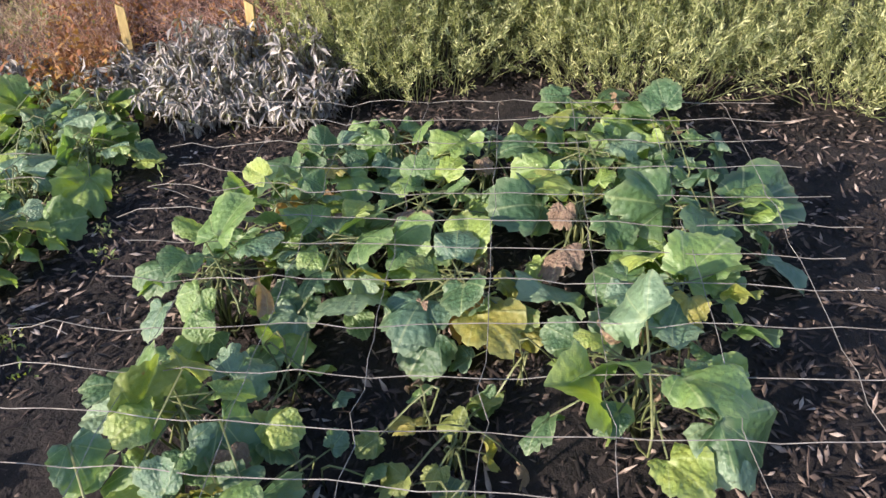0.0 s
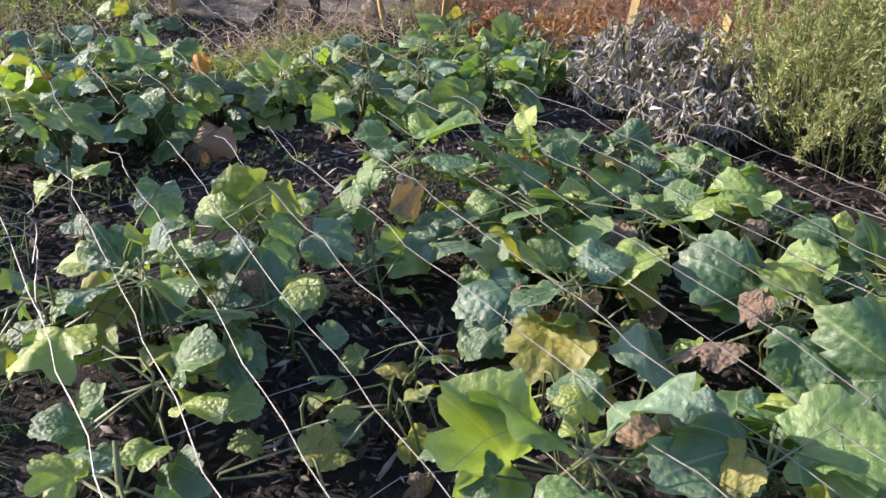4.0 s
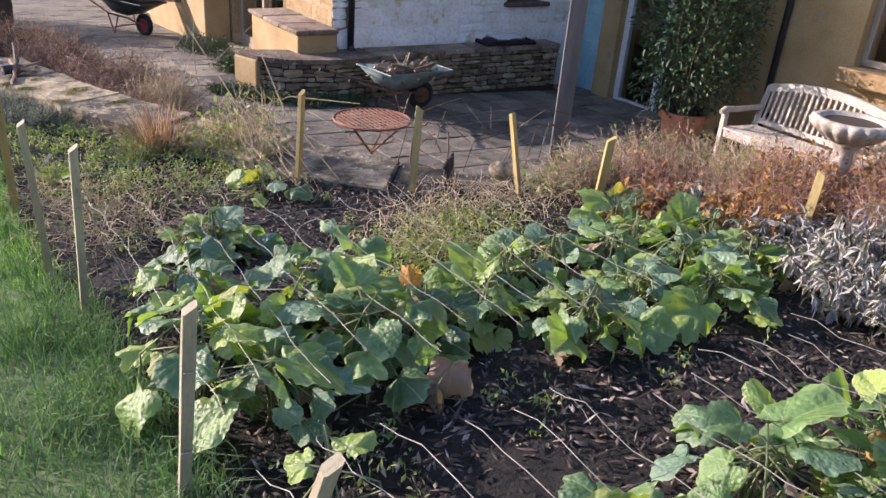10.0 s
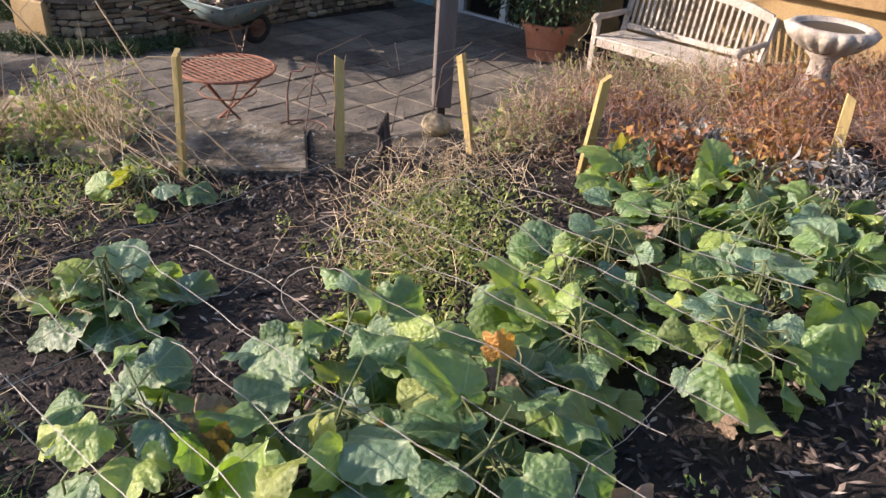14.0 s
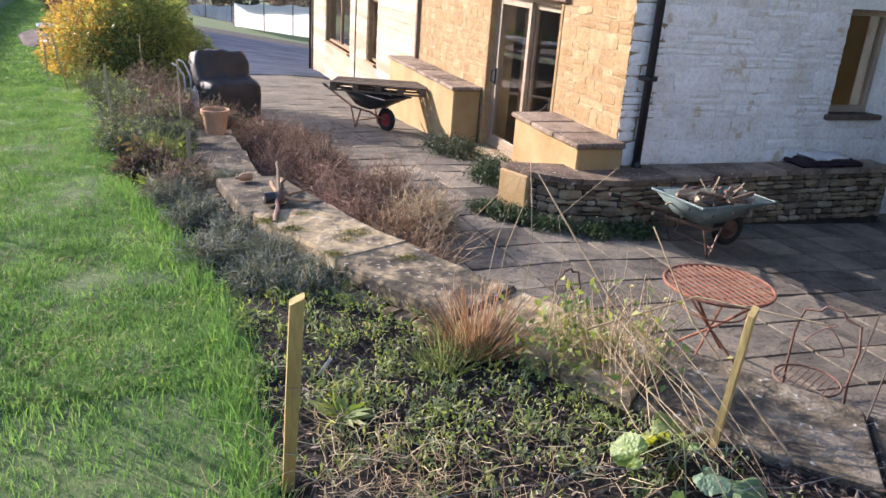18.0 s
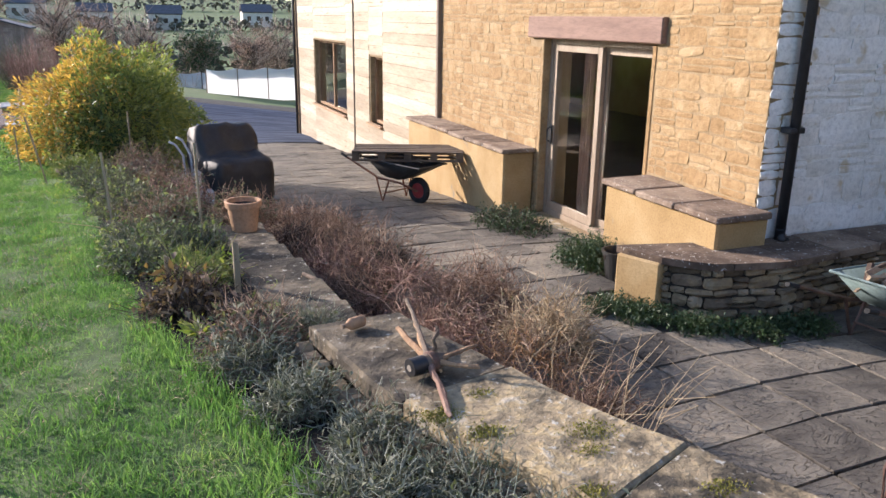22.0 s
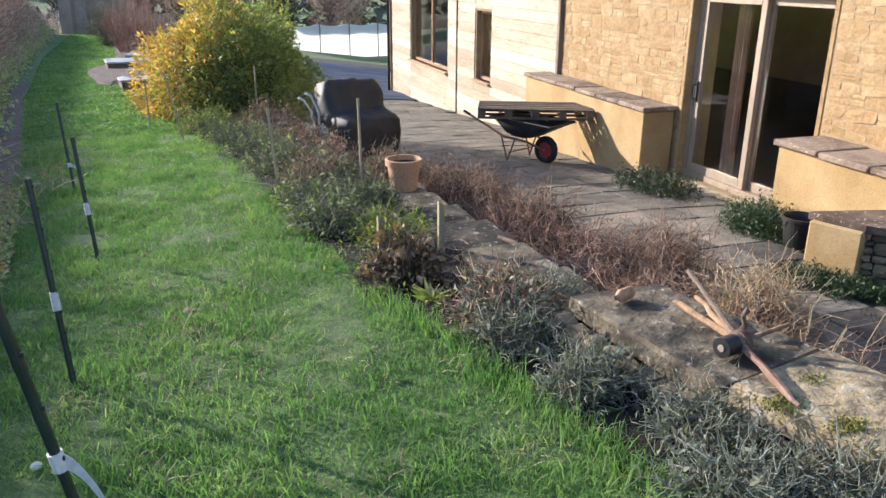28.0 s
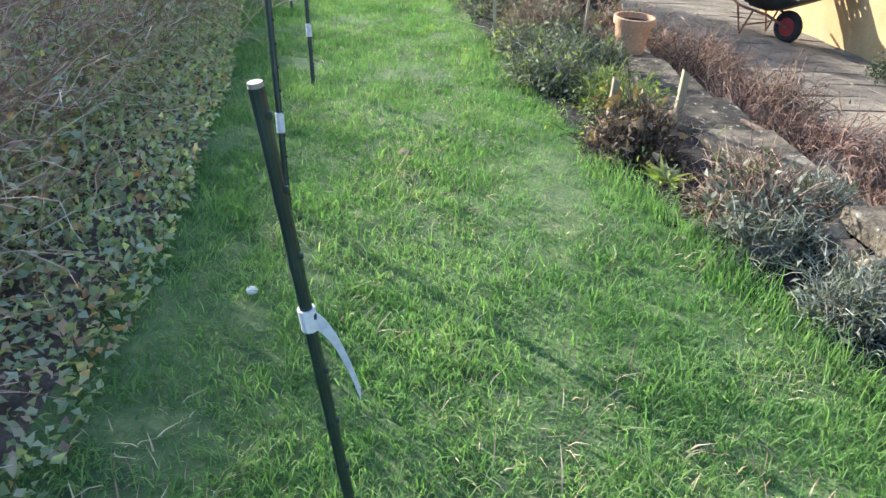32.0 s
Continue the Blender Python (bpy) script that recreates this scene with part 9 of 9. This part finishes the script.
stuff("chips", soup("chips", v, np.concatenate([k + np.array([[0, 1, 4]]), k + np.array([[1, 2, 4]]), k + np.array([[2, 3, 4]]), k + np.array([[3, 0, 4]])]), M["chips"]), chip)


def lawn_points(n, y0, y1, power):
    y = y0 + (y1 - y0) * gg.uniform(0, 1, n) ** power
    l, r = np.interp(y, [q[0] for q in LAWN_L], [q[1] for q in LAWN_L]), np.interp(y, [q[0] for q in LAWN_R], [q[1] for q in LAWN_R])
    x = l + (r - l) * gg.uniform(-0.01, 1.03, n)
    return np.stack([x, y], 1)


grass = thing("grass", (0, 0, 0), "short damp lawn grass with longer tufts at the edges", "grass", kind="stuff")
seat = lawn_points(21000, 5.6, 18.0, 1.7)
w = np.array([0.5 + 0.5 * noise.noise((x * 1.3, y * 1.3, 0)) + 0.4 * noise.noise((x * 4.1, y * 4.1, 5)) for x, y in seat])
tall = np.clip(0.022 + 0.034 * np.clip(w, 0, 1.2) * gg.uniform(0.5, 1.6, len(seat)), 0.018, 0.085)
pick = np.repeat(np.arange(len(seat)), 8)
pts = seat[pick] + gg.normal(0, 1, (len(pick), 2)) * (0.012 + 0.22 * tall[pick])[:, None]
stuff("mown_grass", blades("mown_grass", pts, ground_z, tall[pick] * gg.uniform(0.7, 1.2, len(pick)), 0.0046, M["grass"], gr, 0.8), grass)
pts = lawn_points(45000, 0.2, 5.7, 1.0)
pts = pts[pts[:, 0] > -1.6]
# blades nearest the start get the greens with shade painted in
near = pts[:, 1] < gg.normal(3.4, 0.6, len(pts))
stuff("rank_grass", blades("rank_grass", pts[near], ground_z, 0.075, 0.0042, M["rank_grass"], gr, 0.6), grass)
stuff("near_grass", blades("near_grass", pts[~near], ground_z, 0.07, 0.0045, M["grass"], gr, 0.5), grass)
pts = lawn_points(34000, 16.0, 44.0, 1.5)
stuff("far_grass", blades("far_grass", pts, ground_z, 0.055, 0.026, M["grass"], gr, 1.0), grass)
# longer tufts at the border, over the lawn and by the stakes
T = []
for cx, cy in lawn_points(1000, 5.6, 16.0, 1.3):
    T += [(gr.gauss(cx, 0.05), gr.gauss(cy, 0.05)) for _ in range(30)]
stuff("tussocks", blades("tussocks", np.array(T), ground_z, 0.08, 0.0045, M["grass"], gr, 0.65), grass)
pts = lawn_points(15000, 5.6, 15.0, 1.5)
keep = np.array([noise.noise((x * 1.1, y * 1.1, 9)) + 0.5 * noise.noise((x * 4, y * 4, 2)) for x, y in pts]) > 0.02
stuff("dry_grass", blades("dry_grass", pts[keep], ground_z, 0.05, 0.0045, M["twig_pale"], gr, 1.1), grass)
T = []
for y in np.arange(0.9, 9.0, 0.06):
    x = lerp_table(y, LAWN_R)
    T += [(x + gr.gauss(-0.03, 0.05), y + gr.gauss(0, 0.03)) for _ in range(42 if y < 5.5 else 30)]
for (x, y, n, s) in ((0.02, 1.75, 700, 0.09), (-0.1, 2.1, 600, 0.12), (0.0, 2.7, 500, 0.12), (-0.05, 3.4, 500, 0.12), (-0.05, 1.2, 400, 0.12)):
    T += [(gr.gauss(x, s), gr.gauss(y, s)) for _ in range(n)]
T = np.array(T)
near = T[:, 1] < gg.normal(4.0, 0.5, len(T))
stuff("rank_tufts", blades("rank_tufts", T[near], ground_z, 0.15, 0.0042, M["rank_grass"], gr, 0.6), grass)
stuff("long_tufts", blades("long_tufts", T[~near], ground_z, 0.13, 0.0048, M["grass"], gr, 0.45), grass)


# paving: flags of mixed length, in rows turned a little from the house
patio = tagged(new("patio"), "sunken patio of square riven flagstones with dark joints", "patio", kind="structure")
kr = random.Random(13)
ca, sa = math.cos(radians(3)), math.sin(radians(3))


def in_patio(x, y):
    if not (3.0 < y < 27.9) or x < edge_x(y) + 0.02 or x > BX - 0.02:
        return False
    if y > GY - 0.02 and x > FX - 0.03:
        return False
    if y > 25.4:
        return False
    for s in (0.5, 1.5, 2.5, 3.5, 4.2):
        cx, cy, _ = on_curve(s)
        if abs(x - cx) < 0.5 and y > cy + 0.02 and x > 3.0 and y < GY + 0.7:
            return False
    return True


flag_meshes = {}
rest_v, rest_f, made = [], [], 0
v = -3.98
while v < 30:
    dv = 0.455
    u = -4.179 - (0.0 if v < 9.6 else kr.uniform(0, 0.45))
    while u < 16:
        du = 0.457 if v < 9.6 else kr.choice((0.457, 0.457, 0.6, 0.75))
        uc, vc = u + du / 2, v + dv / 2
        x, y = uc * ca - vc * sa + 3.0, uc * sa + vc * ca
        u += du
        if not in_patio(x, y):
            continue
        key = (du, dv, kr.randrange(6))
        if key not in flag_meshes:
            rg = random.Random(hash((int(du * 100), int(dv * 100), key[2])) % 9999)
            ring = [(-du / 2, -dv / 2), (0, -dv / 2), (du / 2, -dv / 2), (du / 2, 0), (du / 2, dv / 2), (0, dv / 2), (-du / 2, dv / 2), (-du / 2, 0)]
            ring = [(a - math.copysign(0.009, a) * (a != 0) + rg.uniform(-0.004, 0.004), b - math.copysign(0.01, b) * (b != 0) + rg.uniform(-0.005, 0.005)) for a, b in ring]
            flag_meshes[key] = mesh_from("flagstone", prism(ring, -0.05, 0.0, 0.003, 0.004, rg), M["slab"], False)
        gx, gy = (patio_z(x + 0.2, y) - patio_z(x - 0.2, y)) / 0.4, (patio_z(x, y + 0.2) - patio_z(x, y - 0.2)) / 0.4
        m = Matrix.Translation((x, y, patio_z(x, y) + kr.uniform(-0.003, 0.003))) @ Euler((math.atan(gy) + kr.gauss(0, 0.003), -math.atan(gx) + kr.gauss(0, 0.003), radians(3))).to_matrix().to_4x4()
        if y < 15.5 and made < 300:
            under("flagstone", flag_meshes[key], patio, m=m)
            made += 1
        else:
            k = len(rest_v)
            rest_v += [m @ q.co for q in flag_meshes[key].vertices]
            rest_f += [tuple(k + i for i in p.vertices) for p in flag_meshes[key].polygons]
    v += dv
if rest_v:
    fo = under("far_flags", mesh_of("far_flags", rest_v, rest_f, M["slab"]), patio)
    fo["kind"] = "stuff"

# stones of the walls
lay_wall(wall_front, lambda s, h: Matrix.Translation((FX, GY + s, -1.25 + h)) @ pose(0, 0, 0, 0, 0, 270), 16.85 - GY, TOP + 1.25, [(DOOR[0] - GY - 0.07, DOOR[1] - GY + 0.07, -9, DOOR[3] + 1.25), (1.35, 4.06, DOOR[3] + 1.2, DOOR[3] + 1.53)], "gold", (M["stone"], M["stone_rest"]), proud=0.007, joint=0.014, row=(0.09, 0.19), width=(0.16, 0.4), near=lambda s, h: 0.9 < h < 3.3)
lay_wall(wall_gable, lambda s, h: Matrix.Translation((FX + s, GY, -0.42 + h)), BX - FX, 4.6, [(GWIN[0] - FX, GWIN[1] - FX, GWIN[2] + 0.42, GWIN[3] + 0.42)], "white", (M["white_stone"], M["white_rest"]), near=lambda s, h: h < 2.4, seed=2, proud=0.015, joint=0.007, row=(0.11, 0.27), width=(0.18, 0.5))
lay_wall(cw, lambda s, h: Matrix.Translation((on_curve(s)[0], on_curve(s)[1], -1.02 + h)) @ pose(0, 0, 0, 0, 0, on_curve(s)[2]), cum[-1], 0.55, [], "grey", (M["dry_stone"], M["dry_stone"]), row=(0.055, 0.115), width=(0.1, 0.3), joint=0.012, proud=0.04, seed=4)
